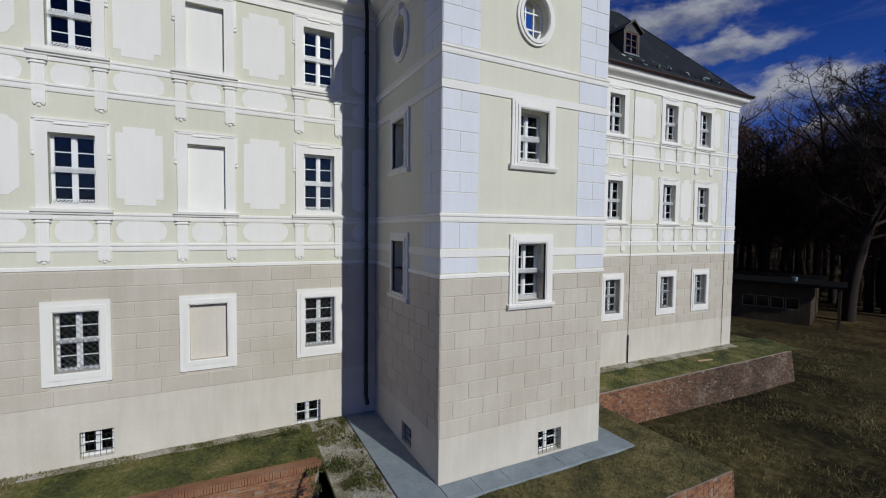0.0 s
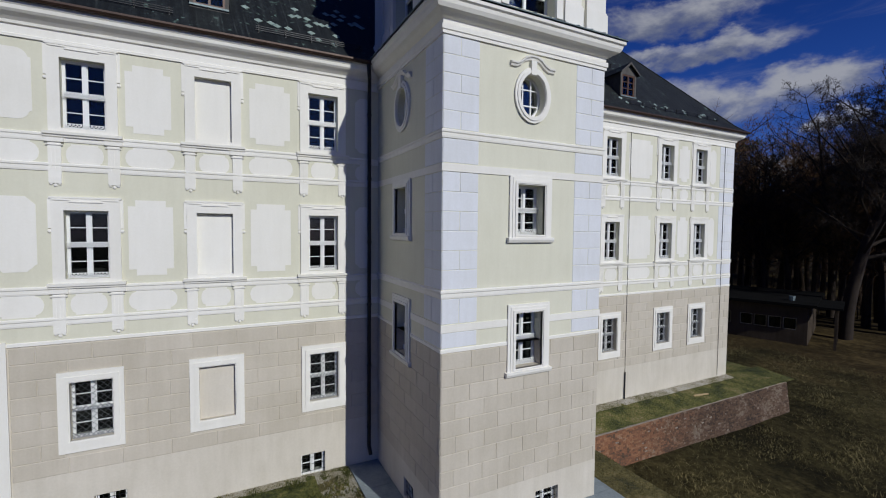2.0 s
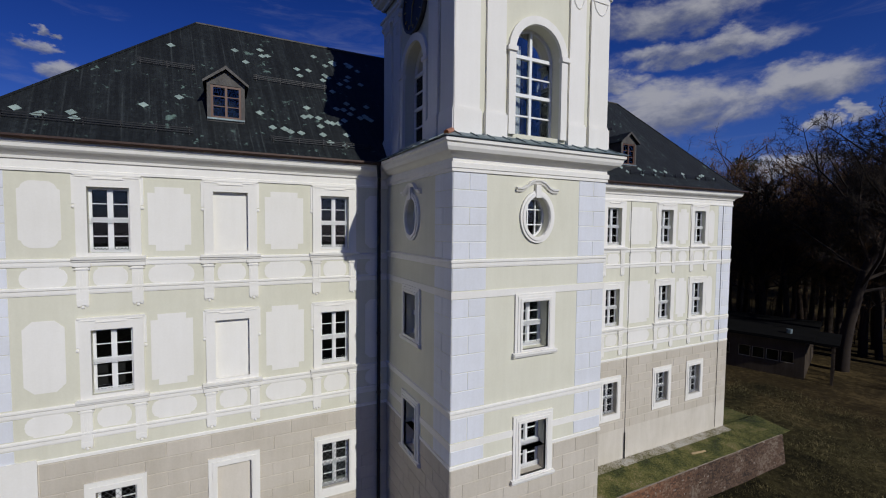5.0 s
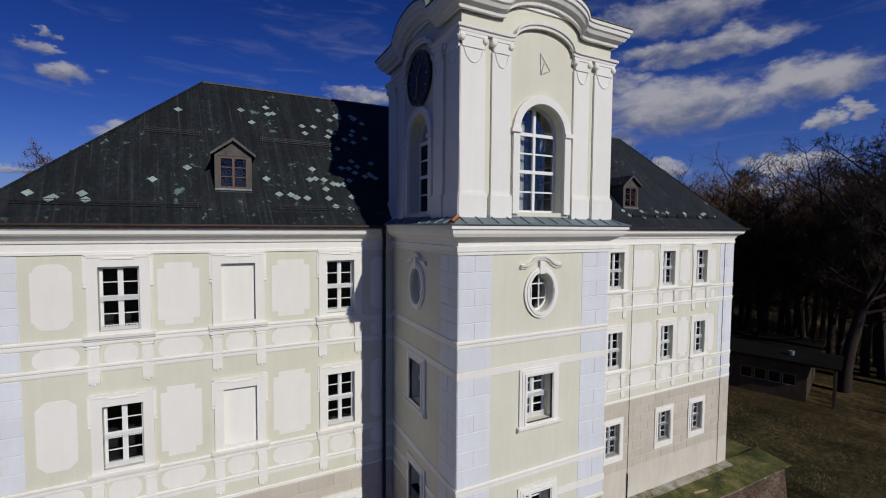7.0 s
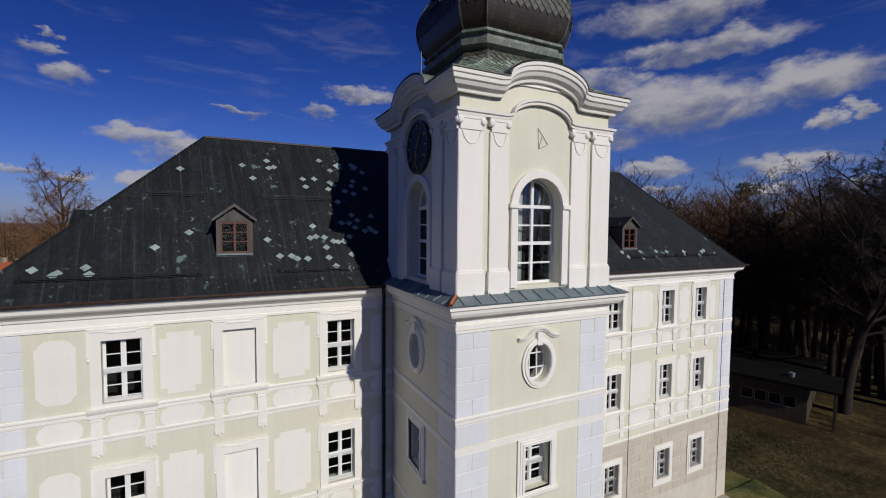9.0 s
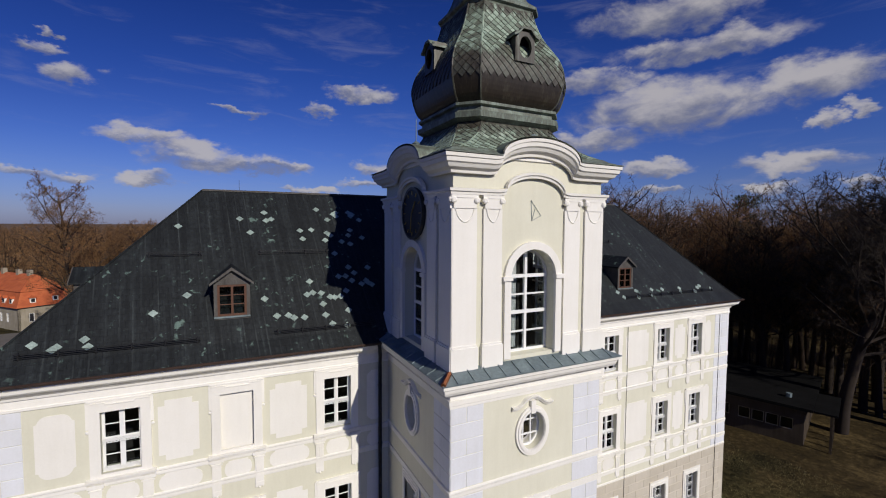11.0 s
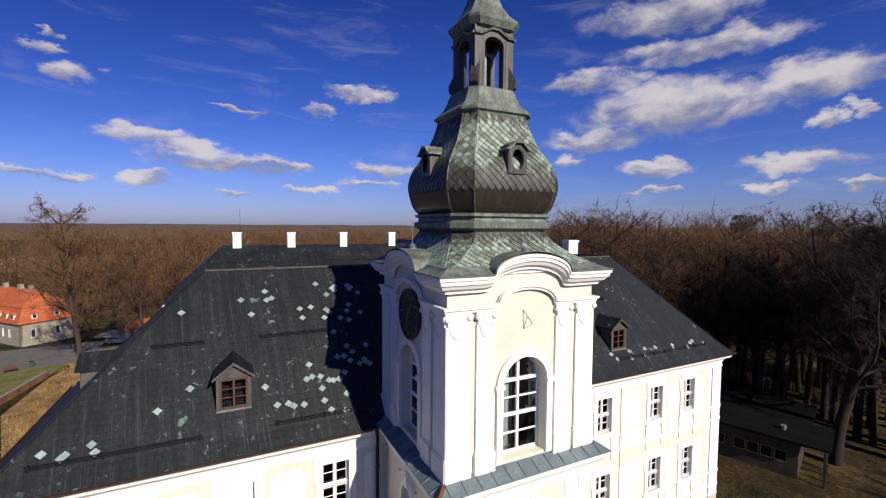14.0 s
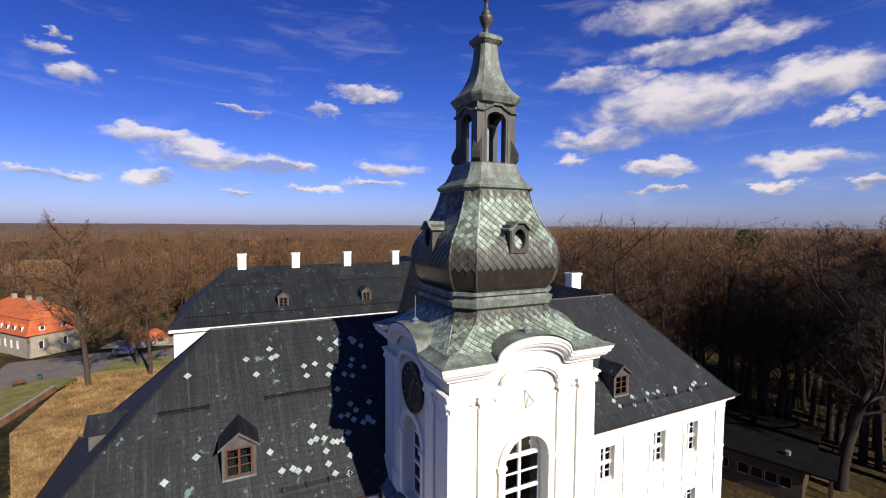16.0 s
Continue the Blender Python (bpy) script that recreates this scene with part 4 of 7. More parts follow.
# ---- the tower ----
C = TW / 2
ROT = [pose(C, C, 0, 0, 0, a) @ pose(0, -C, 0) for a in (0, -90, 90, 180)]  # front, left, right and back faces; x runs along the face
LOW_H = {0: [(-0.51, 0.55, 9.42, 11.0), (-0.51, 0.55, 5.15, 6.93), (0.45, 1.42, 0.08, 0.84)], 1: [(-0.53, 0.53, 9.42, 11.0), (-0.53, 0.53, 5.15, 6.93), (0.28, 1.15, 0.1, 0.8)]}
OV = (0.02, 13.8, 0.5, 0.66)


def oval_fill(cx, cz, rx, rz, px, pz, y0, y1, n=40):
    """The plate between a rectangle and an oval hole in it, with the hole's reveal."""
    s = Shape()
    inner = arc(cx, cz, rx, rz, 0, 360, n)[:-1]
    outer = []
    for x, z in inner:
        dx, dz = (x - cx) / rx, (z - cz) / rz
        k = 1 / max(abs(dx), abs(dz))
        outer.append((cx + dx * k * px, cz + dz * k * pz))
    return s.rings([[(x, y0, z) for x, z in outer], [(x, y0, z) for x, z in inner], [(x, y1, z) for x, z in inner], [(x, y1, z) for x, z in outer]], True, False)


low_walls = {}
for k in range(4):
    for z0, z1, mat, nm in ((-0.6, 1.35, TAN_BASE, "plinth_wall"), (1.35, 5.98, TAN, "ground_floor_wall"), (5.98, 15.35, CREAM, "upper_wall")):
        holes = [(a, b, max(c, z0), min(d, z1)) for a, b, c, d in LOW_H.get(k, []) if c < z1 and d > z0]
        if k < 2 and z1 > 10:
            holes.append((OV[0] - 0.6, OV[0] + 0.6, OV[1] - 0.8, OV[1] + 0.8))
        x0, x1 = (-C, C) if k in (0, 3) else (-C + 0.55, C - 0.55)
        low_walls[k, nm] = part(nm, wall_with_holes(x0, x1, z0, z1, holes, 0.55), mat, tower, m=ROT[k])
    if k < 2:
        part("upper_wall", oval_fill(OV[0], OV[1], OV[2], OV[3], 0.6, 0.8, 0.0, 0.55), CREAM, tower, m=ROT[k])
# added slabs and partitions; their near-black colour stands for unlit tower rooms
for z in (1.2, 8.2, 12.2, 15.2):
    part("floor_slab", Shape().box(0.56, TW - 0.56, 0.56, TW - 0.56, z, z + 0.2), ROOM_SHADE, tower)
part("inner_wall", Shape().box(0.8, TW - 0.6, 2.9, 3.05, 0.1, 15.1), ROOM_SHADE, tower)
part("inner_wall", Shape().box(2.0, 2.1, 0.7, 2.9, 0.1, 15.1), ROOM_SHADE, tower)
for k in (0, 1):
    for i, (a, b, c, d) in enumerate(LOW_H[k]):
        w = window_unit(tower, ROT[k] @ pose((a + b) / 2, 0.16 if i < 2 else 0, c), b - a, d - c, "upper" if i < 2 else "cellar")
        if i < 2:
            framed(part("window_surround", band(rect(-(b - a) / 2 - 0.3, (b - a) / 2 + 0.3, -0.14, d - c + 0.28), rect(-(b - a) / 2, (b - a) / 2, 0, d - c), -0.06, 0.02), WHITE, tower, m=ROT[k] @ pose((a + b) / 2, 0, c)), b - a, d - c, 0.2, 0.2, 0.1, 0.08)
            part("sill", Shape().sweep([((a + b) / 2 - (b - a) / 2 - 0.37, 0, c - 0.26), ((a + b) / 2 + (b - a) / 2 + 0.37, 0, c - 0.26)], [(0, 0), (0.1, 0.02), (0.14, 0.1), (0.14, 0.16), (0, 0.18)]), WHITE, tower, m=ROT[k])
    # oval window with its moulded hood
    ring = lambda e, n=40: arc(OV[0], OV[1], OV[2] + e, OV[3] + e, 0, 360, n)[:-1]  # noqa: E731
    fr = part("oval_surround", band(ring(0.2), ring(0.0), -0.07, 0.02), WHITE, tower, "white oval window surround", ROT[k])
    part("surround_step", band(ring(0.12), ring(0.02), -0.1, -0.067), WHITE, fr)
    sash = band(ring(0.0), ring(-0.06), 0.25, 0.33)
    for x in (-0.16, 0.16):
        hz = OV[3] * math.sqrt(1 - (x / OV[2]) ** 2)
        sash.box(x - 0.02, x + 0.02, 0.26, 0.31, OV[1] - hz, OV[1] + hz)
    for z in (-0.25, 0.25):
        hx = OV[2] * math.sqrt(1 - (z / OV[3]) ** 2)
        sash.box(-hx, hx, 0.262, 0.312, OV[1] + z - 0.02, OV[1] + z + 0.02)
    part("oval_window", sash, FRAME, tower, "white oval window with glazing bars", ROT[k])
    part("pane", Shape().poly([(x, 0.29, z) for x, z in ring(-0.03)]), GLASS, tower, m=ROT[k])
    hood = [(-0.85, 14.72), (-0.62, 14.72), (-0.45, 14.8), (-0.3, 14.93), (-0.12, 15.0), (0.12, 15.0), (0.3, 14.93), (0.45, 14.8), (0.62, 14.72), (0.85, 14.72)]
    hs = Shape()
    prof = [(0.0, -0.1), (-0.06, -0.08), (-0.08, -0.03), (-0.12, 0.0), (-0.13, 0.05), (0.0, 0.07)]
    hs.rings([[(x, o, z - 0.04 + u) for o, u in prof] for x, z in hood])
    part("hood_mould", hs, WHITE, tower, "curved hood moulding", ROT[k])
    part("keystone", Shape().box(-0.1, 0.1, -0.12, 0, 14.42, 14.85), WHITE, tower, m=ROT[k])
# strings round the tower
RING = [(0, WALL_Y), (0, 0), (TW, 0), (TW, WALL_Y)]
for z, prof in ((5.93, THIN), (6.55, FLAT_BAND), (7.55, STRING), (11.25, FLAT_BAND), (12.2, STRING)):
    if z > 7:
        part("string_course", Shape().sweep([(x, y, z) for x, y in RING], prof), WHITE, tower)
        continue
    # the lower strings stop against the window surrounds
    gap = [sorted([(ROT[k] @ Vector((x, 0, 0))).to_2d() for x in (-0.76, 0.78)], key=lambda p: p.x - p.y) for k in (1, 0)]
    for way_round in ([RING[0], gap[0][0]], [gap[0][1], RING[1], gap[1][0]], [gap[1][1], RING[2], RING[3]]):
        part("string_course", Shape().sweep([(p[0], p[1], z) for p in way_round], prof), WHITE, tower)
TCORN = [(0, 0), (0.05, 0), (0.05, 0.09), (0.08, 0.11), (0.08, 0.26), (0.03, 0.28), (0.03, 0.4), (0.12, 0.44), (0.24, 0.52), (0.34, 0.56), (0.4, 0.66), (0.42, 0.76), (0.48, 0.8), (0.48, 0.9), (0, 0.92)]
part("tower_cornice", Shape().sweep([(x, y, 15.1) for x, y in RING], TCORN), WHITE, tower, "heavy white moulded cornice")
part("skirt_roof", Shape().sweep([(x, y, 16.0) for x, y in RING], [(0.53, 0.02), (0.54, 0.05), (-0.15, 0.34), (-0.15, 0.0)]), ZINC, tower, "sheet-metal skirt roof with standing seams")
for k, n in ((0, 12), (1, 11)):
    for i in range(n):
        x = -C - 0.3 + (TW + 0.6) * (i + 0.5) / n
        part("standing_seam", Shape().bar((x, -0.52, 16.075), (x, 0.0, 16.30), 0.022, 4), ZINC, tower, m=ROT[k])
part("corner_flashing", Shape().bar((-0.5, -0.5, 16.09), (-0.1, -0.1, 16.27), 0.08, 6), COPPER_NEW, tower, "bright new copper flashing")

# upper storey, the same on all four sides
UB, UT = 16.25, 22.4
AW, SP, AR = 0.93, 19.06, 0.93  # half width, springing, rise of the arched window
upper = {}
for k in range(4):
    m = ROT[k] @ pose(0, 0.08, 0)
    e = C - 0.08
    x0, x1 = (-e, e) if k in (0, 3) else (-e + 0.6, e - 0.6)
    s = wall_with_holes(x0, x1, UB, 23.0, [(-AW, AW, 16.45, SP + AR)], 0.6)
    a = arc(0, SP, AW, AR, 0, 90, 10)
    for sgn in (1, -1):
        q = [(sgn * x, z) for x, z in a]
        for y in (0.0, 0.6):
            s.poly([(sgn * AW, y, SP + AR)] + [(x, y, z) for x, z in q])
        for p, w in zip(q, q[1:]):
            s.poly([(p[0], 0, p[1]), (w[0], 0, w[1]), (w[0], 0.6, w[1]), (p[0], 0.6, p[1])])
    upper[k] = part("belfry_wall", s, CREAM, tower, m=m, weld=True)
    f = ROT[k]
    # pedestals, pilasters and capitals
    for a0, b0, corner in ((-C, -2.22, 1), (-2.02, -1.28, 0), (1.28, 2.02, 0), (2.22, C, 1)):
        p = part("pilaster", Shape().box(a0 + 0.02, b0 - 0.02, 0.0, 0.1, 17.0, 21.3), WHITE, tower, m=f)
        part("pedestal", Shape().box(a0 - 0.03, b0 + 0.03, -0.06, 0.1, UB, 16.95).box(a0 - 0.0, b0 + 0.0, -0.035, 0.1, 16.95, 17.02), WHITE, p, m=Matrix())
        cap = Shape().box(a0 - 0.02, b0 + 0.02, -0.05, 0.1, 21.62, 21.72).box(a0 + 0.06, b0 - 0.06, -0.03, 0.1, 21.3, 21.62)
        for xs in (a0 + 0.05, b0 - 0.05):
            cap.rings([[(xs + rr * math.cos(t), y, 21.55 + rr * math.sin(t)) for t in [i * math.pi / 6 for i in range(12)]] for y, rr in ((0.1, 0.1), (-0.07, 0.1), (-0.1, 0.06))])
        for i in range(9):
            u0, u1 = i / 9, (i + 1) / 9
            xa, xb = a0 + 0.12 + (b0 - a0 - 0.24) * u0, a0 + 0.12 + (b0 - a0 - 0.24) * u1
            cap.bar((xa, -0.006, 21.3 - 0.42 * math.sin(math.pi * u0) ** 0.6), (xb, -0.006, 21.3 - 0.42 * max(0.0, math.sin(math.pi * u1)) ** 0.6), 0.022, 5)
        part("capital", cap, WHITE, p, "scrolled pilaster capital with garland", Matrix())
    # arched window: stucco surround, impost blocks, casement
    o = [(-AW - 0.26, 16.4), (-AW - 0.26, SP)] + [(x * 1.0, z) for x, z in reversed(arc(0, SP, AW + 0.26, AR + 0.26, 0, 180, 20))][1:-1] + [(AW + 0.26, SP), (AW + 0.26, 16.4)]
    i_ = [(-AW, 16.4), (-AW, SP)] + list(reversed(arc(0, SP, AW, AR, 0, 180, 20)))[1:-1] + [(AW, SP), (AW, 16.4)]
    sur = Shape()
    loops = [[(x, 0.09, z) for x, z in o], [(x, -0.03, z) for x, z in o], [(x, -0.03, z) for x, z in i_], [(x, 0.09, z) for x, z in i_]]
    n = len(o)
    kk = len(sur.v)
    for loop in loops:
        sur.v += loop
    for q in range(3):
        for j in range(n - 1):
            sur.f.append((kk + q * n + j, kk + q * n + j + 1, kk + (q + 1) * n + j + 1, kk + (q + 1) * n + j))
    sr = part("arch_surround", sur, WHITE, tower, "white arched window surround", f)
    for sgn in (-1, 1):
        part("impost", Shape().box(min(sgn * (AW - 0.03), sgn * (AW + 0.34)), max(sgn * (AW - 0.03), sgn * (AW + 0.34)), -0.09, 0.1, SP - 0.08, SP + 0.06), WHITE, sr)
    y0 = 0.46
    fr = Shape()
    oo, ii = [(-AW, 16.45), (-AW, SP)] + list(reversed(arc(0, SP, AW, AR, 0, 180, 20)))[1:-1] + [(AW, SP), (AW, 16.45)], None
    ii = [(-AW + 0.08, 16.53), (-AW + 0.08, SP)] + list(reversed(arc(0, SP, AW - 0.08, AR - 0.08, 0, 180, 20)))[1:-1] + [(AW - 0.08, SP), (AW - 0.08, 16.53)]
    fr = band(oo, ii, y0, y0 + 0.08)
    fr.box(-0.05, 0.05, y0 - 0.02, y0 + 0.08, 16.5, SP + AR - 0.05)
    for z in (17.82, SP):
        fr.box(-AW + 0.06, AW - 0.06, y0 - 0.025, y0 + 0.08, z - 0.055, z + 0.055)
    for z in (17.15, 18.43):
        fr.box(-AW + 0.06, AW - 0.06, y0, y0 + 0.07, z - 0.025, z + 0.025)
    wd = part("arched_window", fr, FRAME, tower, "tall white arched casement window", f)
    for xa, xb in ((-AW + 0.08, -0.05), (0.05, AW - 0.08)):
        for za, zb in ((16.53, 17.12), (17.18, 17.76), (17.88, 18.4), (18.46, 19.0)):
            part("pane", Shape().box(xa, xb, y0 + 0.045, y0 + 0.05, za, zb), GLASS, wd).visible_shadow = False
    part("pane", Shape().poly([(x, y0 + 0.047, z) for x, z in [(-AW + 0.08, SP + 0.055)] + list(reversed(arc(0, SP, AW - 0.08, AR - 0.08, 4, 176, 16))) + [(AW - 0.08, SP + 0.055)]]), GLASS, wd).visible_shadow = False
    # architrave and main cornice, both swinging up over the middle
    for base, half, rise, prof, nm in ((21.72, 1.2, 0.62, [(0.0, 0.0), (0.06, 0.0), (0.07, 0.08), (0.12, 0.1), (0.13, 0.18), (0.0, 0.2)], "architrave"),
                                       (22.36, 1.55, 0.68, [(0.0, 0.0), (0.08, 0.0), (0.1, 0.08), (0.24, 0.16), (0.3, 0.26), (0.36, 0.3), (0.38, 0.42), (0.42, 0.44), (0.43, 0.54), (0.0, 0.56)], "main_cornice")):
        line = [(-C, 0.0), (-half - 0.28, 0.0), (-half - 0.1, 0.02)] + [(-half * math.cos(t), rise * (0.08 + 0.92 * math.sin(t))) for t in [math.pi * i / 18 for i in range(19)]] + [(half + 0.1, 0.02), (half + 0.28, 0.0), (C, 0.0)]
        loops = []
        for x, dz in line:
            loops.append([((math.copysign(C + o, x) if abs(abs(x) - C) < 1e-6 else x), -o + (0.02 if o == 0 else 0), base + dz + u) for o, u in prof])
        ss = Shape()
        n = len(prof)
        for loop in loops:
            ss.v += loop
        for q in range(len(loops) - 1):
            for j in range(n - 1):
                ss.f.append((q * n + j, (q + 1) * n + j, (q + 1) * n + j + 1, q * n + j + 1))
        part(nm, ss, WHITE, tower, m=f)
    # plain tympanum behind the raised middle of the cornice
    ty = [(-1.55, 22.9)] + [(-1.55 * math.cos(t), 22.4 + 0.68 * math.sin(t) + 0.5) for t in [math.pi * i / 16 for i in range(17)]] + [(1.55, 22.9)]
    part("tympanum", Shape().rings([[(x, y, z) for x, z in ty] for y in (0.02, 0.3)]), WHITE, tower, m=f)
# the belfry's added slabs and partitions, near-black for its dark inside
part("floor_slab", Shape().box(0.5, TW - 0.5, 0.5, TW - 0.5, 16.1, 16.3), ROOM_SHADE, tower)
part("ceiling_slab", Shape().box(0.12, TW - 0.12, 0.12, TW - 0.12, 22.6, 22.75), ROOM_SHADE, tower)
part("inner_wall", Shape().box(0.9, TW - 0.9, 2.9, 3.05, 16.3, 22.5), ROOM_SHADE, tower)
part("inner_wall", Shape().box(3.1, 3.2, 0.9, 2.9, 16.3, 22.5), ROOM_SHADE, tower)
cur = Shape()
for j in range(5):
    cur.rings([[(1.6 + 0.06 * j, 0.82 + 0.035 * math.sin(j * 1.9), z), (1.66 + 0.06 * j, 0.82 + 0.035 * math.sin((j + 1) * 1.9), z), (1.66 + 0.06 * j, 0.84 + 0.035 * math.sin((j + 1) * 1.9), z), (1.6 + 0.06 * j, 0.84 + 0.035 * math.sin(j * 1.9), z)] for z in (16.5, 19.6)])
part("curtain", cur.add(cur, pose(1.1, 0, 0)), CURTAIN, tower, "pale curtains behind the tall window")
# clock on the left face, scratched sundial on the front
clock = part("clock_dial", Shape().rings([[(0.9 * math.cos(t), y, 21.2 + 0.9 * math.sin(t)) for t in [i * math.pi / 24 for i in range(48)]] for y in (0.09, -0.06)]), DIAL, tower, "large dark round clock dial", ROT[1] @ pose(0.15, 0, 0))
part("dial_rim", band(arc(0, 21.2, 0.95, 0.95, 0, 360, 48)[:-1], arc(0, 21.2, 0.86, 0.86, 0, 360, 48)[:-1], -0.1, 0.0), BRONZE, clock)
for h in range(12):
    t = math.pi * h / 6
    part("hour_mark", Shape().bar((0.66 * math.cos(t), -0.075, 21.2 + 0.66 * math.sin(t)), (0.8 * math.cos(t), -0.075, 21.2 + 0.8 * math.sin(t)), 0.022), GILT, clock)
part("clock_hand", Shape().bar((0.0, -0.09, 21.2), (0.32, -0.09, 21.62), 0.025), GILT, clock)
part("clock_hand", Shape().bar((0.0, -0.1, 21.2), (-0.1, -0.1, 20.5), 0.02), GILT, clock)
dial = Shape()
for a, b in (((-0.12, 21.62), (-0.08, 20.95)), ((-0.08, 20.95), (0.3, 21.12)), ((0.3, 21.12), (-0.12, 21.62)), ((-0.08, 20.95), (0.05, 21.35))):
    dial.bar((a[0], 0.06, a[1]), (b[0], 0.06, b[1]), 0.008)
part("sundial", dial, ZINC, tower, "thin triangular sundial pointer", ROT[0])

# ---- the spire ----
AX = (C, C)


def octa(a, c, z):
    """An eight-sided ring: half width a, corners cut by c."""
    x, y = AX
    return [(x + i, y + j, z) for i, j in ((a, -a + c), (a, a - c), (a - c, a), (-a + c, a), (-a, a - c), (-a, -a + c), (-a + c, -a), (a - c, -a))]


def turned(rows):
    """Skin from rows of half width, cut and height."""
    return Shape().rings([octa(a, c, z) for a, c, z in rows])


def curve(rows, n=4):
    """Smooth between rows of (half width, cut, height)."""
    out = []
    for i in range(len(rows) - 1):
        p0, p1, p2, p3 = rows[max(i - 1, 0)], rows[i], rows[i + 1], rows[min(i + 2, len(rows) - 1)]
        for j in range(n):
            t = j / n
            out.append(tuple(0.5 * (2 * b + (c - a) * t + (2 * a - 5 * b + 4 * c - d) * t * t + (3 * b - a - 3 * c + d) * t ** 3) for a, b, c, d in zip(p0, p1, p2, p3)))
    return out + [rows[-1]]


SKIRT = curve([(3.1, 0.18, 23.14), (2.72, 0.36, 23.4), (2.28, 0.55, 23.85), (1.98, 0.56, 24.35)])
BULB = curve([(2.02, 0.56, 24.93), (2.24, 0.62, 25.2), (2.40, 0.68, 25.75), (2.42, 0.68, 26.2), (2.28, 0.64, 26.7), (2.04, 0.57, 27.12), (1.79, 0.50, 27.55), (1.55, 0.43, 28.15), (1.40, 0.39, 28.76)])
part("spire_skirt", turned(SKIRT), BRONZE, tower, "green copper skirt of the spire")
part("spire_band", turned([(1.98, 0.56, 24.3), (2.1, 0.59, 24.36), (2.22, 0.62, 24.42), (2.24, 0.62, 24.6), (2.1, 0.59, 24.66), (2.08, 0.58, 24.8), (2.2, 0.61, 24.84), (2.2, 0.61, 24.93), (2.0, 0.56, 24.97)]), PATINA_DARK, tower, "weathered moulded sheet band")
part("onion_bulb", turned(BULB), BULB_SHEET, tower, "onion bulb clad in copper diamonds, dark beneath")
part("bulb_collar", turned([(1.44, 0.4, 28.6), (1.46, 0.4, 28.66), (1.56, 0.43, 28.72), (1.57, 0.43, 28.8), (1.3, 0.36, 29.05), (1.14, 0.32, 29.4), (1.06, 0.3, 29.68)]), PATINA_DARK, tower)
for k in range(4):
    v = Shape()
    for y in (-0.43, -0.2, 0.25, 0.7, 1.15):
        sag = 1.0 - 0.05 * max(0, y)
        v.v += [(-1.62 * math.cos(t), y, 22.9 + (0.03 + 0.72 * math.sin(t)) * sag) for t in [math.pi * i / 16 for i in range(17)]]
    for q in range(4):
        for j in range(16):
            v.f.append((q * 17 + j, q * 17 + j + 1, (q + 1) * 17 + j + 1, (q + 1) * 17 + j))
    for sgn in (-1, 1):
        rows = [[(sgn * x, y, z) for x, y, z in ((1.58, y, z), (C - y, y, z), (C - y, y, z - 0.03), (1.58, y, z - 0.03))] for y, z in ((-0.46, 22.95), (-0.3, 22.99), (-0.1, 23.07), (0.06, 23.18))]
        part("eave_sheet", Shape().rings(rows), PATINA_DARK, tower, "green copper eave sheet", ROT[k])
    part("arched_hood", v, PATINA_DARK, tower, "arched copper hood over the cornice", ROT[k], smooth=True)
    fin = Shape()
    for r0, z0, r1, z1 in ((0.2, 23.55, 0.19, 23.66), (0.11, 23.66, 0.14, 23.74), (0.15, 23.74, 0.05, 23.82)) + (((0.018, 23.82, 0.012, 24.65),) if k == 1 else ()):
        fin.bar((0, 0.15, z0), (0, 0.15, z1), r0, 4 if r0 > 0.18 else 8, r1)
    part("hood_finial", fin, ZINC, tower, m=ROT[k])
    # lucarne in the bulb
    m = ROT[k] @ pose(0, C - 2.42, 26.42)
    l = part("lucarne", oval_fill(0, 0.42, 0.25, 0.36, 0.36, 0.5, -0.06, 0.05).box(-0.4, -0.36, -0.04, 1.0, -0.08, 0.92).box(0.36, 0.4, -0.04, 1.0, -0.08, 0.92), BRONZE, tower, "small copper lucarne with oval opening", m)
    hood = [(-0.52, 0.78), (-0.36, 0.84), (-0.15, 1.05), (0.15, 1.05), (0.36, 0.84), (0.52, 0.78)]
    part("lucarne_roof", Shape().rings([[(x, y, z) for x, z in hood] + [(x, y, z - 0.07) for x, z in reversed(hood)] for y in (-0.16, 1.3)]), PATINA_DARK, l)
    # dark sheet in place of the shade inside the oval opening
    part("lucarne_dark", Shape().box(-0.36, 0.36, 0.3, 0.33, -0.1, 0.95), DIAL, l)
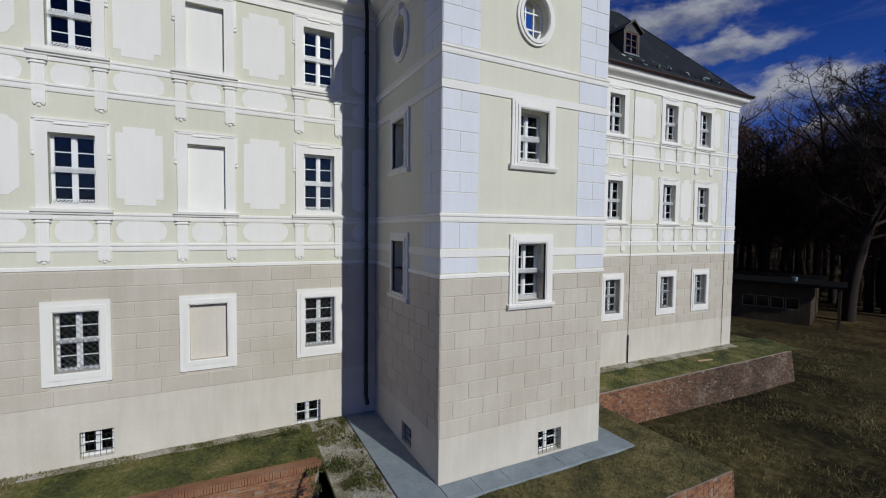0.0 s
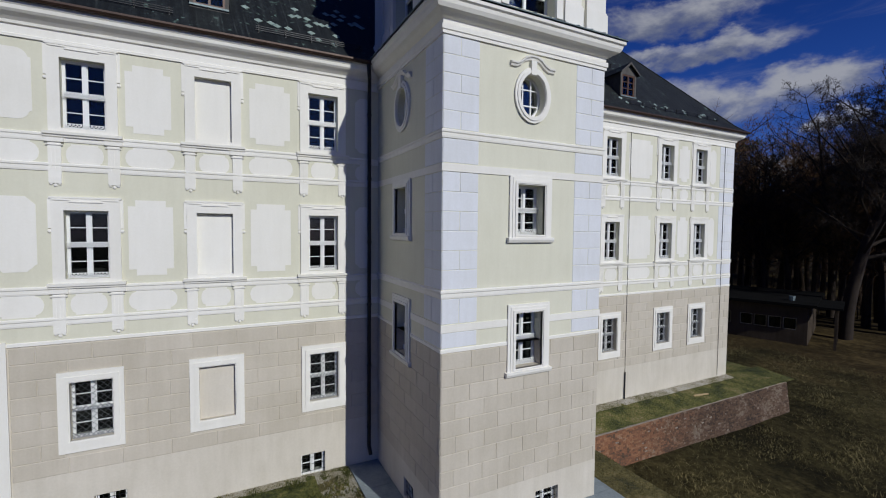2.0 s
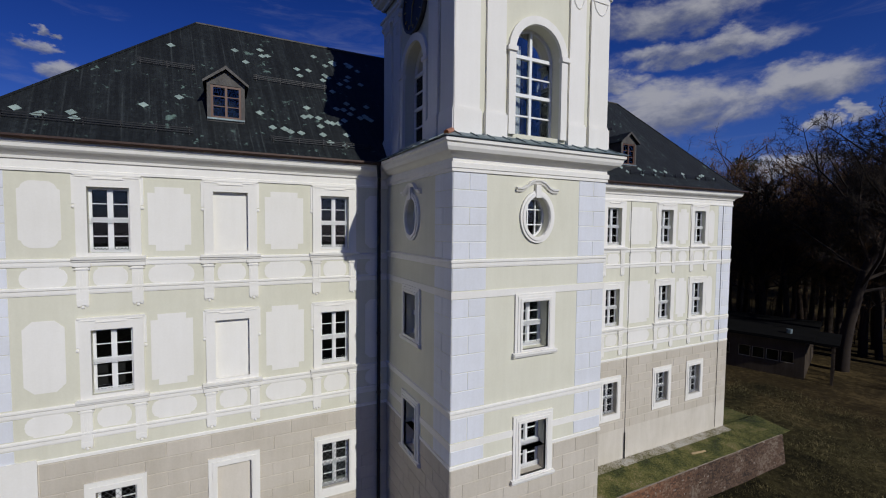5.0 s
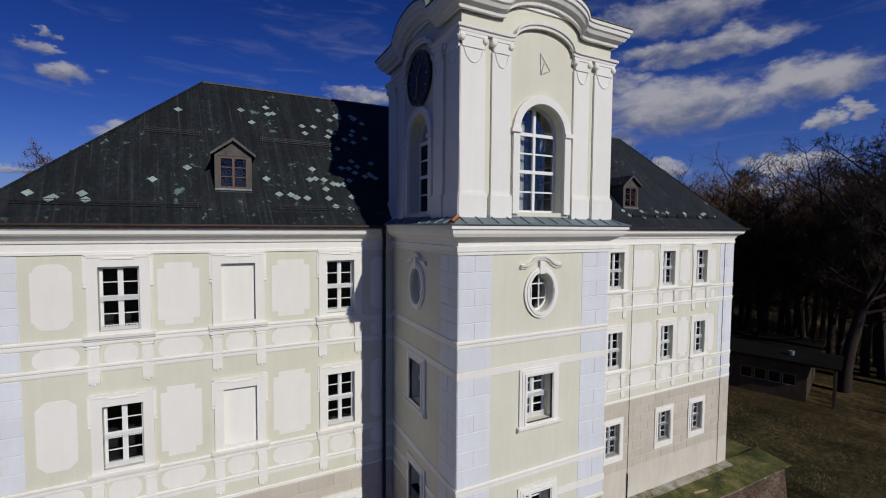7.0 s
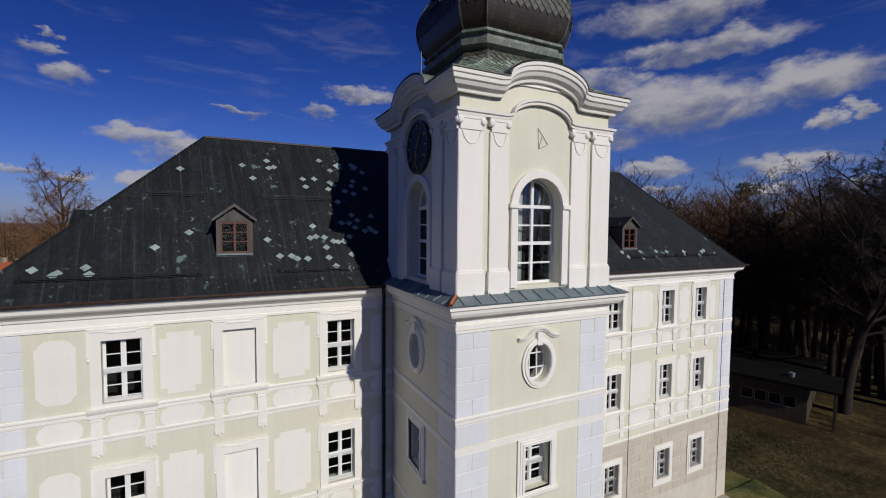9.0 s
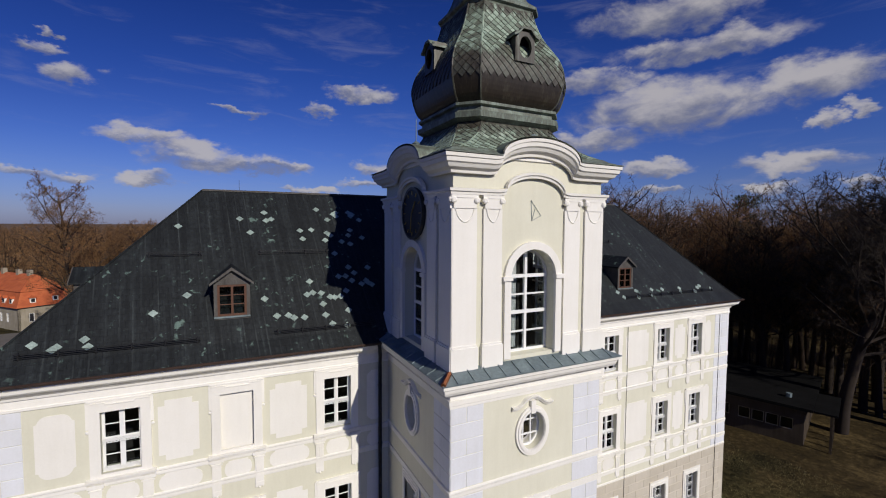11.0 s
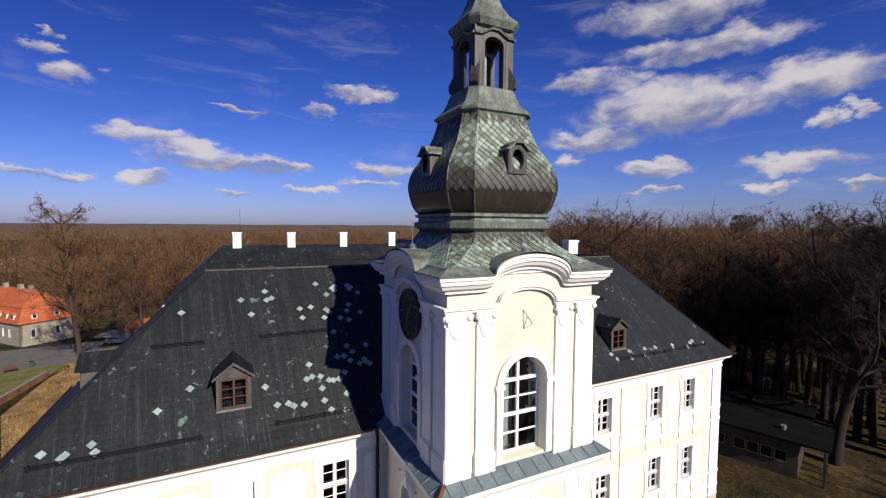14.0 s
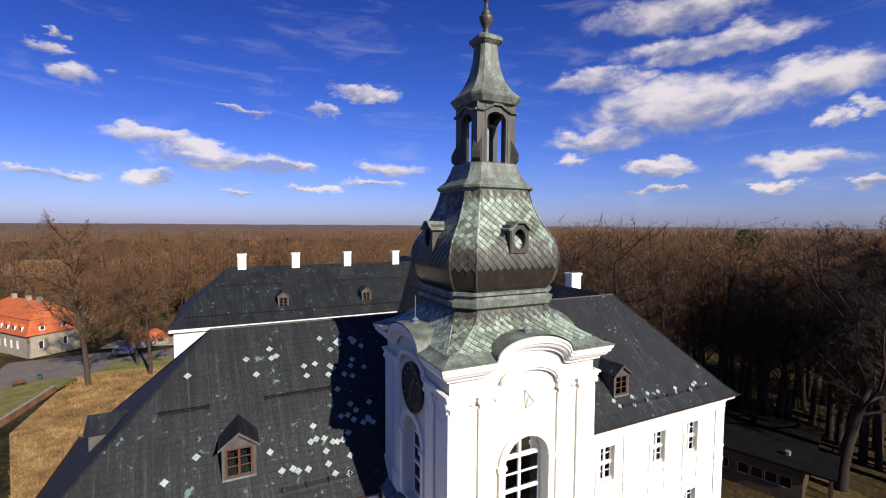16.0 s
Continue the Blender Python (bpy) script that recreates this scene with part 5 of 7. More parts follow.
# open lantern
LA, LB, LT = 0.84, 29.6, 32.0
part("lantern_floor", turned([(1.02, 0.28, 29.62), (1.02, 0.28, 29.72)]), BRONZE, tower)
for k in range(4):
    mk = pose(C, C, 0, 0, 0, 90 * k)
    p = part("lantern_pier", Shape().box(0.5, 0.86, -0.86, -0.5, LB, LT, ), BRONZE, tower, "square lantern pier", mk)
    vol = Shape()
    prof = [(0.66, 29.68), (1.1, 29.68), (1.28, 29.85), (1.3, 30.1), (1.18, 30.35), (1.04, 30.6), (0.98, 31.0), (0.97, 31.6), (0.66, 31.6)]
    d = Vector((1, -1, 0)).normalized()
    sd = Vector((1, 1, 0)).normalized()
    vol.rings([[tuple(d * (rr * 1.05) + sd * w + Vector((0, 0, z))) for rr, z in prof] for w in (-0.15, 0.15)])
    part("lantern_volute", vol, BRONZE, p, "scrolled buttress")
    hd = Shape()
    ar = arc(0, 31.35, 0.42, 0.3, 0, 180, 12)
    for y in (-0.86, -0.6):
        hd.v += [(x, y, z) for x, z in ar] + [(x, y, 31.95) for x, z in ar]
    n = 13
    for o in (0, 26):
        for j in range(12):
            hd.f.append((o + j, o + j + 1, o + n + j + 1, o + n + j))
    for j in range(12):
        hd.f.append((j, j + 1, 26 + j + 1, 26 + j))
    hd.box(0.42, 0.52, -0.86, -0.6, LB, 31.95).box(-0.52, -0.42, -0.86, -0.6, LB, 31.95)
    part("lantern_arch", hd, BRONZE, p, "arched lantern opening")
    hm = [(-0.88, 31.62), (-0.6, 31.62), (-0.4, 31.72), (-0.15, 31.86), (0.15, 31.86), (0.4, 31.72), (0.6, 31.62), (0.88, 31.62)]
    part("lantern_hood", Shape().rings([[(x, -0.85, z), (x, -0.95, z + 0.01), (x, -0.98, z + 0.08), (x, -0.85, z + 0.1)] for x, z in hm]), PATINA_DARK, p)
part("lantern_post", Shape().box(C - 0.12, C + 0.12, C - 0.12, C + 0.12, LB, 32.1).bar((C - 0.5, C, 31.3), (C + 0.5, C, 31.3), 0.07), ZINC, tower, "timber post inside the lantern")
part("lantern_roof", turned([(0.86, 0.25, 31.92), (1.0, 0.28, 31.98), (1.12, 0.3, 32.2), (1.14, 0.3, 32.28)] + curve([(1.1, 0.3, 32.3), (0.84, 0.24, 32.62), (0.6, 0.18, 33.1), (0.45, 0.14, 33.7), (0.39, 0.12, 34.35)]) + [(0.46, 0.14, 34.42), (0.54, 0.16, 34.5), (0.55, 0.16, 34.62), (0.4, 0.12, 34.74), (0.22, 0.07, 34.82)]), PATINA_DARK, tower, "concave copper lantern roof")
vase = [(0.2, 34.8), (0.12, 34.95), (0.1, 35.05), (0.2, 35.2), (0.27, 35.4), (0.28, 35.52), (0.17, 35.6), (0.2, 35.66), (0.09, 35.8), (0.07, 36.1), (0.16, 36.2), (0.3, 36.45), (0.3, 36.6), (0.15, 36.85), (0.04, 36.95), (0.025, 38.4)]
part("finial", Shape().rings([[(C + rr * math.cos(t), C + rr * math.sin(t), z) for t in [i * math.pi / 7 for i in range(14)]] for rr, z in vase]), BRONZE, tower, "turned copper finial", smooth=True)


# copper scales laid diamond-wise over the skirt and the bulb
def scales(parent, rows, side, size, single, start=0):
    """Diamonds on one side of a turned shape; side: the ring's corner at which it begins."""
    prof = []
    for a, c, z in rows:
        ring = octa(a, c, z)
        prof.append((Vector(ring[side]), Vector(ring[(side + 1) % 8])))
    mids = [(p + q) / 2 for p, q in prof]
    run = [0.0]
    for p, q in zip(mids, mids[1:]):
        run.append(run[-1] + (q - p).length)
    across = (prof[0][1] - prof[0][0]).normalized()

    def at(u, v):
        v = min(max(v, 0.0), run[-1] - 1e-4)
        i = max(j for j in range(len(run)) if run[j] <= v)
        t = (v - run[i]) / (run[i + 1] - run[i])
        mid = mids[i].lerp(mids[i + 1], t)
        n = across.cross(mids[i + 1] - mids[i]).normalized()
        wide = ((prof[i][1] - prof[i][0]).length * (1 - t) + (prof[i + 1][1] - prof[i + 1][0]).length * t) / 2
        return mid + across * u, n, wide

    joined, j = Shape(), start
    while j * size * 0.5 < run[-1] - size * 0.4:
        v = j * size * 0.5
        wide = at(0, v)[2]
        n = int(wide / size) + 2
        for i in range(-n, n + 1):
            u = i * size + (size / 2 if j % 2 else 0.0)
            if abs(u) - size * 0.3 > wide:
                continue
            h = size * 0.5
            s = joined if not single else Shape()
            pts = []
            for du, dv, lift in ((0, h * 0.92, 0.008), (-h * 0.92, 0, 0.02), (0, -h * 0.92, 0.034), (h * 0.92, 0, 0.02)):
                edge = at(0, v + dv)[2] - 0.01
                p, nn, _ = at(min(max(u + du, -edge), edge), v + dv)
                pts.append((p + nn * lift, p - nn * 0.01))
            s.poly([p for p, _ in pts])
            s.poly([pts[1][0], pts[1][1], pts[2][1], pts[2][0]]), s.poly([pts[2][0], pts[2][1], pts[3][1], pts[3][0]])
            if single:
                part("copper_scale", s, PATINA, parent, normals=False)
        j += 1
    if not single:
        tagged(part("copper_scale_field", joined, PATINA, parent, normals=False), kind="stuff")


spire_parts = {o.name: o for o in tower.children}
for side, single in ((6, True), (4, False), (0, False), (5, False), (7, False)):
    scales(spire_parts["spire_skirt"], SKIRT, side, 0.3, single)
    scales(spire_parts["onion_bulb"], BULB, side, 0.3, single, 7)
for rows in (SKIRT, BULB):
    for i in range(8):
        seam = Shape()
        ptl = [octa(a, c, z)[i] for a, c, z in rows]
        for p, q in zip(ptl, ptl[1:]):
            seam.bar(p, q, 0.035, 5)
        part("hip_seam", seam, PATINA, tower)


# ---- terraces, retaining walls, ground ----
LOW = -2.0


def brick_wall(name, label, path, top, base, thick=0.45, batter=0.12, coping=True, cap=None):
    """A retaining wall along a level path (its face to the path's right), battered, with a core behind the bricks."""
    t = thing(name, label, "retaining wall", kind="structure")
    core = Shape().sweep([(x, y, 0) for x, y in path], [(batter - 0.012, base - 0.3), (-0.012, top - 0.002), (-thick, top - 0.002), (-thick, base - 0.3)])
    part("core", core, MORTAR, t)
    if coping:
        part("coping", Shape().sweep([(x, y, 0) for x, y in path], [(0.06, top), (0.07, top + 0.07), (0.02, top + 0.1), (-thick + 0.05, top + 0.1), (-thick, top)]), MORTAR if cap is None else cap, t)
    return t


def bricks(parent, path, top, base, batter, limit=None, seed=3):
    """Courses of bricks, joined."""
    rnd = random.Random(seed)
    s = Shape()
    n = int((top - base) / 0.083)
    for (xa, ya), (xb, yb) in zip(path, path[1:]):
        d = Vector((xb - xa, yb - ya, 0))
        ln = d.length
        d.normalize()
        side = Vector((d.y, -d.x, 0))
        for i in range(n):
            z = base + i * 0.083
            o = batter * (top - z) / (top - base)
            u = -0.13 * (i % 2)
            while u < ln:
                w = 0.25 if i % 2 else 0.125
                a, b = max(u, 0), min(u + w, ln)
                if b - a > 0.05 and rnd.random() > 0.015:
                    p = rnd.uniform(-0.006, 0.008)
                    q = [Vector((xa, ya, 0)) + d * aa + side * (o + p + oo) + Vector((0, 0, zz)) for aa, oo, zz in ((a + 0.006, -0.05, z), (b - 0.006, -0.05, z), (b - 0.006, 0.004, z), (a + 0.006, 0.004, z), (a + 0.006, -0.05, z + 0.071), (b - 0.006, -0.05, z + 0.071), (b - 0.006, 0.0, z + 0.071), (a + 0.006, 0.0, z + 0.071))]
                    k = len(s.v)
                    s.v += [tuple(v) for v in q]
                    s.f += [(k + 3, k + 2, k + 6, k + 7), (k, k + 3, k + 7, k + 4), (k + 2, k + 1, k + 5, k + 6), (k + 4, k + 7, k + 6, k + 5)]
                u += w
    ob = part("brickwork", s, BRICK, parent, "weathered red brickwork", normals=False)
    ob["kind"] = "stuff"
    return ob


LEFT_EDGE = [(-22.0, 3.3), (-2.85, 3.0), (-2.6, -2.9)]
RIGHT_EDGE = [(9.2, 3.55), (27.2, 3.65), (28.2, 5.0), (28.2, 20.0)]
TOWER_EDGE = [(-2.6, -2.9), (9.1, -2.95), (9.2, 3.55)]
LEFT_EDGE[1] = (-2.75, 3.0)
wl = brick_wall("retaining_wall_1", "low red brick retaining wall below the palace", LEFT_EDGE[:2], -0.22, LOW, cap=BRICK)
wt_ = brick_wall("retaining_wall_2", "brick retaining wall round the tower terrace", TOWER_EDGE, -0.3, LOW, thick=0.26, coping=False)
wr = brick_wall("retaining_wall_3", "old battered brick bastion wall", RIGHT_EDGE, -0.2, LOW, batter=0.25, coping=False)
bricks(wl, [(-9.5, 3.1), (-2.85, 3.0)], -0.22, LOW, 0.12)
bricks(wt_, TOWER_EDGE, -0.24, LOW - 0.3, 0.12)
bricks(wr, RIGHT_EDGE[:3], -0.16, LOW - 0.4, 0.3)


def turf(name, label, x0, x1, y0, y1, height, step=0.25, skip=None, seed=2, mat=GRASS, dense=90):
    """A grassed terrace: a gently uneven sheet with tufts of blades."""
    nx, ny = max(2, int((x1 - x0) / step)), max(2, int((y1 - y0) / step))
    s = Shape()
    for j in range(ny + 1):
        for i in range(nx + 1):
            x, y = x0 + (x1 - x0) * i / nx, y0 + (y1 - y0) * j / ny
            s.v.append((x, y, height(x, y) + 0.04 * noise.noise((x * 0.9, y * 0.9, seed))))
    for j in range(ny):
        for i in range(nx):
            k = j * (nx + 1) + i
            s.f.append((k, k + 1, k + nx + 2, k + nx + 1))
    g = tagged(part(name, s, mat, normals=False, smooth=True), label, "grass", kind="structure")
    rnd = random.Random(seed)
    b = Shape()
    for _ in range(int((x1 - x0) * (y1 - y0) * dense)):
        x, y = rnd.uniform(x0, x1), rnd.uniform(y0, y1)
        if skip and skip(x, y):
            continue
        z = height(x, y) + 0.04 * noise.noise((x * 0.9, y * 0.9, seed)) - 0.01
        h, t = rnd.uniform(0.03, 0.1), rnd.uniform(0, 6.3)
        b.poly([(x - 0.015 * math.cos(t), y - 0.015 * math.sin(t), z), (x + 0.015 * math.cos(t), y + 0.015 * math.sin(t), z), (x + rnd.uniform(-0.05, 0.05), y + rnd.uniform(-0.05, 0.05), z + h)])
    tagged(part("grass_blades", b, mat, normals=False), "short spring grass blades", "grass", kind="stuff")
    return g


turf("terrace_left", "narrow grass terrace below the palace wall", -22, -2.58, 3.05, 5.85, lambda x, y: -0.02 - 0.16 * (5.8 - y) / 2.8, dense=190)
turf("terrace_right", "grass terrace on the brick bastion", 9.1, 28.15, 3.6, 5.85, lambda x, y: 0.02 - 0.2 * (5.8 - y) / 2.2)
turf("terrace_right", "grass terrace on the brick bastion", 24.2, 28.15, 5.85, 20.0, lambda x, y: 0.02 - 0.05 * (x - 24.2))
turf("terrace_tower", "rough grass terrace round the tower", -2.65, 9.16, -2.92, 5.82, lambda x, y: -0.06 - 0.2 * max(0.0, max(-1.2 - x, x - 7.1, -0.8 - y)) / 2.0 if not (x < -1.3) else -0.06 - 0.06 * (5.8 - y) * min(1, (-1.3 - x)), skip=lambda x, y: -1.3 < x < 7.2 and y > -0.85, seed=4, mat=DRY_TURF, dense=170)
turf("terrace_slope", "gravelly worn turf beside the paving", -2.62, -1.2, -2.85, 5.8, lambda x, y: -0.035 - 0.06 * (5.8 - y) * min(1, max(0, -1.3 - x)), seed=6, mat=POOR_TURF, dense=50)
turf("wall_foot", "gravel strip along the wall foot", -22, -1.3, 5.42, 5.82, lambda x, y: 0.015 - 0.16 * (5.8 - y) / 2.8, seed=8, mat=POOR_TURF, dense=30)
turf("wall_foot", "gravel strip along the wall foot", 9.2, 24.2, 5.2, 5.82, lambda x, y: 0.055 - 0.2 * (5.8 - y) / 2.2, seed=9, mat=POOR_TURF, dense=30)
tf = Shape()
rt = random.Random(23)
for _ in range(16000):
    if rt.random() < 0.55:
        x, y = rt.uniform(-3.2, -1.3), rt.uniform(-2.8, 5.6)
    else:
        x, y = rt.uniform(-14.0, -1.3), rt.uniform(5.2, 5.72)
    if noise.noise((x * 1.3, y * 1.3, 5)) + rt.uniform(-0.25, 0.25) < 0.12:
        continue
    z = -0.03 - (0.06 * (5.8 - y) * min(1, max(0, -1.3 - x)) if x > -2.6 else 0.05 * (5.8 - y))
    t, h = rt.uniform(0, 6.28), rt.uniform(0.05, 0.13)
    tf.poly([(x - 0.03 * math.cos(t), y - 0.03 * math.sin(t), z), (x + 0.03 * math.cos(t), y + 0.03 * math.sin(t), z), (x + rt.uniform(-0.09, 0.09), y + rt.uniform(-0.09, 0.09), z + h)])
tagged(part("grass_tufts", tf, GRASS, normals=False), "green tufts growing through the gravel", "grass", kind="stuff")
# paving round the tower, in separate slabs
paving = thing("paving", "grey paving strip round the tower foot", "paving", kind="structure")
part("bed", Shape().box(-1.2, 0.0, -0.8, 5.78, -0.1, 0.0).box(0.0, 7.1, -0.8, 0.0, -0.1, 0.0).box(TW, 7.1, 0.0, 5.78, -0.1, 0.0), STONE_PAVE, paving)
slabs = {}
for x0, x1, y0, y1, n, ax in ((-1.22, -0.02, -0.82, 5.76, 7, 1), (0.0, 7.12, -0.82, -0.02, 7, 0), (TW + 0.02, 7.12, 0.0, 5.76, 6, 1)):
    for i in range(n):
        a = [x0, x1, y0, y1]
        lo, hi = a[2 * ax], a[2 * ax + 1]
        a[2 * ax], a[2 * ax + 1] = lo + (hi - lo) * i / n + 0.006, lo + (hi - lo) * (i + 1) / n - 0.006
        part("paving_slab", Shape().box(a[0], a[1], a[2], a[3], -0.02, 0.02 + 0.003 * (i % 3)), STONE_PAVE, paving)

# one sheet of land to the horizon
RX = [-6000, -2500, -1200, -600, -350, -200, -120, -80, -55, -40] + [-30 + 2.5 * i for i in range(49)] + [95, 110, 130, 160, 200, 260, 340, 450, 620, 900, 1400, 2500, 6000]
RY_ = [-400, -150, -60, -35] + [-25 + 2.5 * i for i in range(61)] + [130, 145, 160, 180, 205, 240, 290, 350, 430, 560, 760, 1100, 1700, 3000, 6500]


def land_z(x, y):
    d = math.hypot(x - 5, y - 5)
    z = LOW + 0.25 * noise.noise((x * 0.06, y * 0.06, 0)) + 0.12 * noise.noise((x * 0.3, y * 0.3, 7))
    return z - 0.0 if d < 400 else LOW


s = Shape()
s.v = [(x, y, land_z(x, y)) for y in RY_ for x in RX]
nx = len(RX)
s.f = [(j * nx + i, j * nx + i + 1, (j + 1) * nx + i + 1, (j + 1) * nx + i) for j in range(len(RY_) - 1) for i in range(nx - 1)]
tagged(part("ground", s, LAND, normals=False, smooth=True), "dry winter meadow and leaf litter reaching the horizon", "ground", kind="structure")

# a course of upright bricks along the top of the left retaining wall
soldier = Shape().soft_box(0, 0.068, -0.13, 0.13, 0, 0.2, 0.006).mesh("brick", BRICK)
rb_ = random.Random(12)
for i in range(92):
    x = -9.7 + 0.076 * i
    y = 3.3 + (x + 22.0) / 19.25 * -0.3
    part("brick", soldier, BRICK, wl, m=pose(x, y - 0.05, -0.24 + rb_.uniform(-0.012, 0.012), rb_.uniform(-2, 2), 0, rb_.uniform(-1.5, 1.5)))
stick = thing("wooden_plank", "pale wooden plank lying on the bastion grass", "plank", pose(19.4, 4.4, -0.07, 0, 0, -8))
part("board", Shape().box(-0.55, 0.55, -0.06, 0.06, 0, 0.05), plain("raw_wood", (0.45, 0.33, 0.18), 0.8), stick)


# ---- the wings behind, round the court ----
side_wing = thing("palace_side_wing", "slate-roofed side wing behind the palace front", "palace")
part("wing_wall", Shape().box(13.9, X_RIGHT - 0.01, 16.6, 58.0, -2.2, 15.9), CREAM, side_wing)
part("roof", Shape().rings([[(13.35, y, 15.95), (19.0, y, 22.28), (24.77, y, 15.95)] for y in (12.2, 55.0)]), SLATE, side_wing)
back = thing("palace_rear_wing", "white rear wing with long slate roof and chimneys", "palace")
part("wing_wall", Shape().box(-11.9, 24.2, 42.0, 57.0, -2.2, 16.0), WHITE, back)
bx0, bx1, by0, by1, bz, br_ = -12.4, 24.8, 41.4, 57.6, 16.0, 21.75
rr_ = Shape()
q00, q10, q11, q01, qa, qb = (bx0, by0, bz), (bx1, by0, bz), (bx1, by1, bz), (bx0, by1, bz), (-6.6, 49.5, br_), (19.0, 49.5, br_)
rr_.poly((q00, q10, qb, qa)), rr_.poly((q10, q11, qb)), rr_.poly((q11, q01, qa, qb)), rr_.poly((q01, q00, qa)), rr_.poly((q01, q11, q10, q00))
broof = part("roof", rr_, SLATE, back, "long hipped slate roof")
part("eaves_cornice", Shape().box(-12.3, 24.6, 41.55, 57.5, 15.6, 15.98), WHITE, back)


def chimney(parent, x, y, z0, z1):
    s = Shape().box(x - 0.5, x + 0.5, y - 0.38, y + 0.38, z0, z1 - 0.2).box(x - 0.57, x + 0.57, y - 0.45, y + 0.45, z1 - 0.2, z1)
    c = part("chimney", s, WHITE, parent, "white plastered chimney")
    part("chimney_flues", Shape().box(x - 0.36, x - 0.06, y - 0.2, y + 0.2, z1, z1 + 0.03).box(x + 0.06, x + 0.36, y - 0.2, y + 0.2, z1, z1 + 0.03), IRON, c)


for x in (-4.98, 1.6, 8.6, 15.8):
    chimney(back, x, 49.4, 20.8, 23.45)
chimney(side_wing, 20.0, 16.2, 20.0, 23.35)
part("aerial", Shape().bar((-4.6, 49.4, 23.4), (-4.6, 49.4, 26.4), 0.03).bar((-4.6, 49.4, 21.5), (-4.6, 49.4, 23.4), 0.03), IRON, back)
for x in (-0.6, 9.7):
    dormer(back, pose(x, 43.3, 17.2), "small gabled dormer clad in grey sheet")
for x0, x1, y in ((-11, 23, 42.6), (-7.6, -0.5, 46.6), (4.5, 20, 46.6)):
    z = bz + (y - by0) * (br_ - bz) / (49.5 - by0)
    g = Shape()
    for dz in (0.08, 0.2):
        g.bar((x0, y, z + dz), (x1, y, z + dz), 0.03)
    for i in range(int((x1 - x0) / 1.2) + 1):
        g.bar((x0 + 1.2 * i, y, z - 0.05), (x0 + 1.2 * i, y, z + 0.25), 0.03)
    part("snow_guard", g, IRON, broof)

# ---- far buildings on the left, road, car ----
house = thing("village_house", "old grey house with orange tiled mansard roof", "house", pose(-45.6, 108.6, LOW, 0, 0, -49.5))
HW, HD, HH = 24.0, 9.8, 5.0
part("house_wall", wall_with_holes(-HW, 0, -0.2, HH, [(-HW + 1.0 + 2.6 * i, -HW + 1.9 + 2.6 * i, 1.7, 3.6) for i in range(8)], 0.4), OLD_WALL, house)
part("house_wall", wall_with_holes(0, HD, -0.2, HH, [(1.8, 2.7, 1.7, 3.6), (6.2, 7.1, 1.7, 3.6)], 0.4), OLD_WALL, house, m=pose(0, 0.0, 0, 0, 0, 90))
part("house_wall", Shape().box(-HW, -0.41, HD - 0.4, HD, -0.2, HH).box(-HW, -HW + 0.4, 0.41, HD - 0.41, -0.2, HH), OLD_WALL, house)
for i in range(8):
    x = -HW + 1.45 + 2.6 * i
    w = part("window", band(rect(x - 0.45, x + 0.45, 1.7, 3.6), rect(x - 0.36, x + 0.36, 1.79, 3.51), 0.05, 0.15).box(x - 0.04, x + 0.04, 0.06, 0.14, 1.79, 3.51), FRAME, house)
    part("pane", Shape().box(x - 0.36, x + 0.36, 0.16, 0.2, 1.79, 3.51), DIAL, w)
for y in (2.25, 6.65):
    w = part("window", band(rect(y - 0.45, y + 0.45, 1.7, 3.6), rect(y - 0.36, y + 0.36, 1.79, 3.51), 0.05, 0.15), FRAME, house, m=pose(0, 0, 0, 0, 0, 90))
    part("pane", Shape().box(y - 0.36, y + 0.36, 0.16, 0.2, 1.79, 3.51), DIAL, w)


def hip_ring(o, z):
    return [(-HW - 0.5 + o, -0.5 + o, z), (0.5 - o, -0.5 + o, z), (0.5 - o, HD + 0.5 - o, z), (-HW - 0.5 + o, HD + 0.5 - o, z)]


part("house_roof", Shape().rings([hip_ring(0, HH), hip_ring(0.15, HH + 0.15), hip_ring(1.5, HH + 3.3)]), TILE, house, "steep lower slope of orange tiles")
part("house_roof", Shape().rings([hip_ring(1.25, HH + 3.2), hip_ring(3.0, HH + 4.9), hip_ring(5.15, HH + 6.4)]), TILE, house, "orange tiled upper slope")
for x, a in [(-20 + 2.9 * i, 0) for i in range(7)]:
    d = part("house_dormer", Shape().box(x - 0.5, x + 0.5, -0.1, 1.4, HH + 0.8, HH + 1.9), WHITE, house)
    part("house_dormer_pane", Shape().box(x - 0.32, x + 0.32, -0.14, -0.11, HH + 0.95, HH + 1.7), DIAL, d)
    part("house_dormer_roof", Shape().rings([[(x - 0.7, y, HH + 1.85), (x, y, HH + 2.35), (x + 0.7, y, HH + 1.85)] for y in (-0.3, 1.6)]), TILE, d)
for y in (2.5, 6.5):
    d = part("house_dormer", Shape().box(-1.4, 0.1, y - 0.5, y + 0.5, HH + 0.8, HH + 1.9), WHITE, house)
    part("house_dormer_pane", Shape().box(0.11, 0.14, y - 0.32, y + 0.32, HH + 0.95, HH + 1.7), DIAL, d)
    part("house_dormer_roof", Shape().rings([[(x, y - 0.7, HH + 1.85), (x, y, HH + 2.35), (x, y + 0.7, HH + 1.85)] for x in (-1.6, 0.3)]), TILE, d)
for x in (-16.5, -10, -5.5):
    part("house_chimney", Shape().box(x - 0.5, x + 0.5, 4.2, 5.0, HH + 5.0, HH + 7.4), OLD_WALL, house)


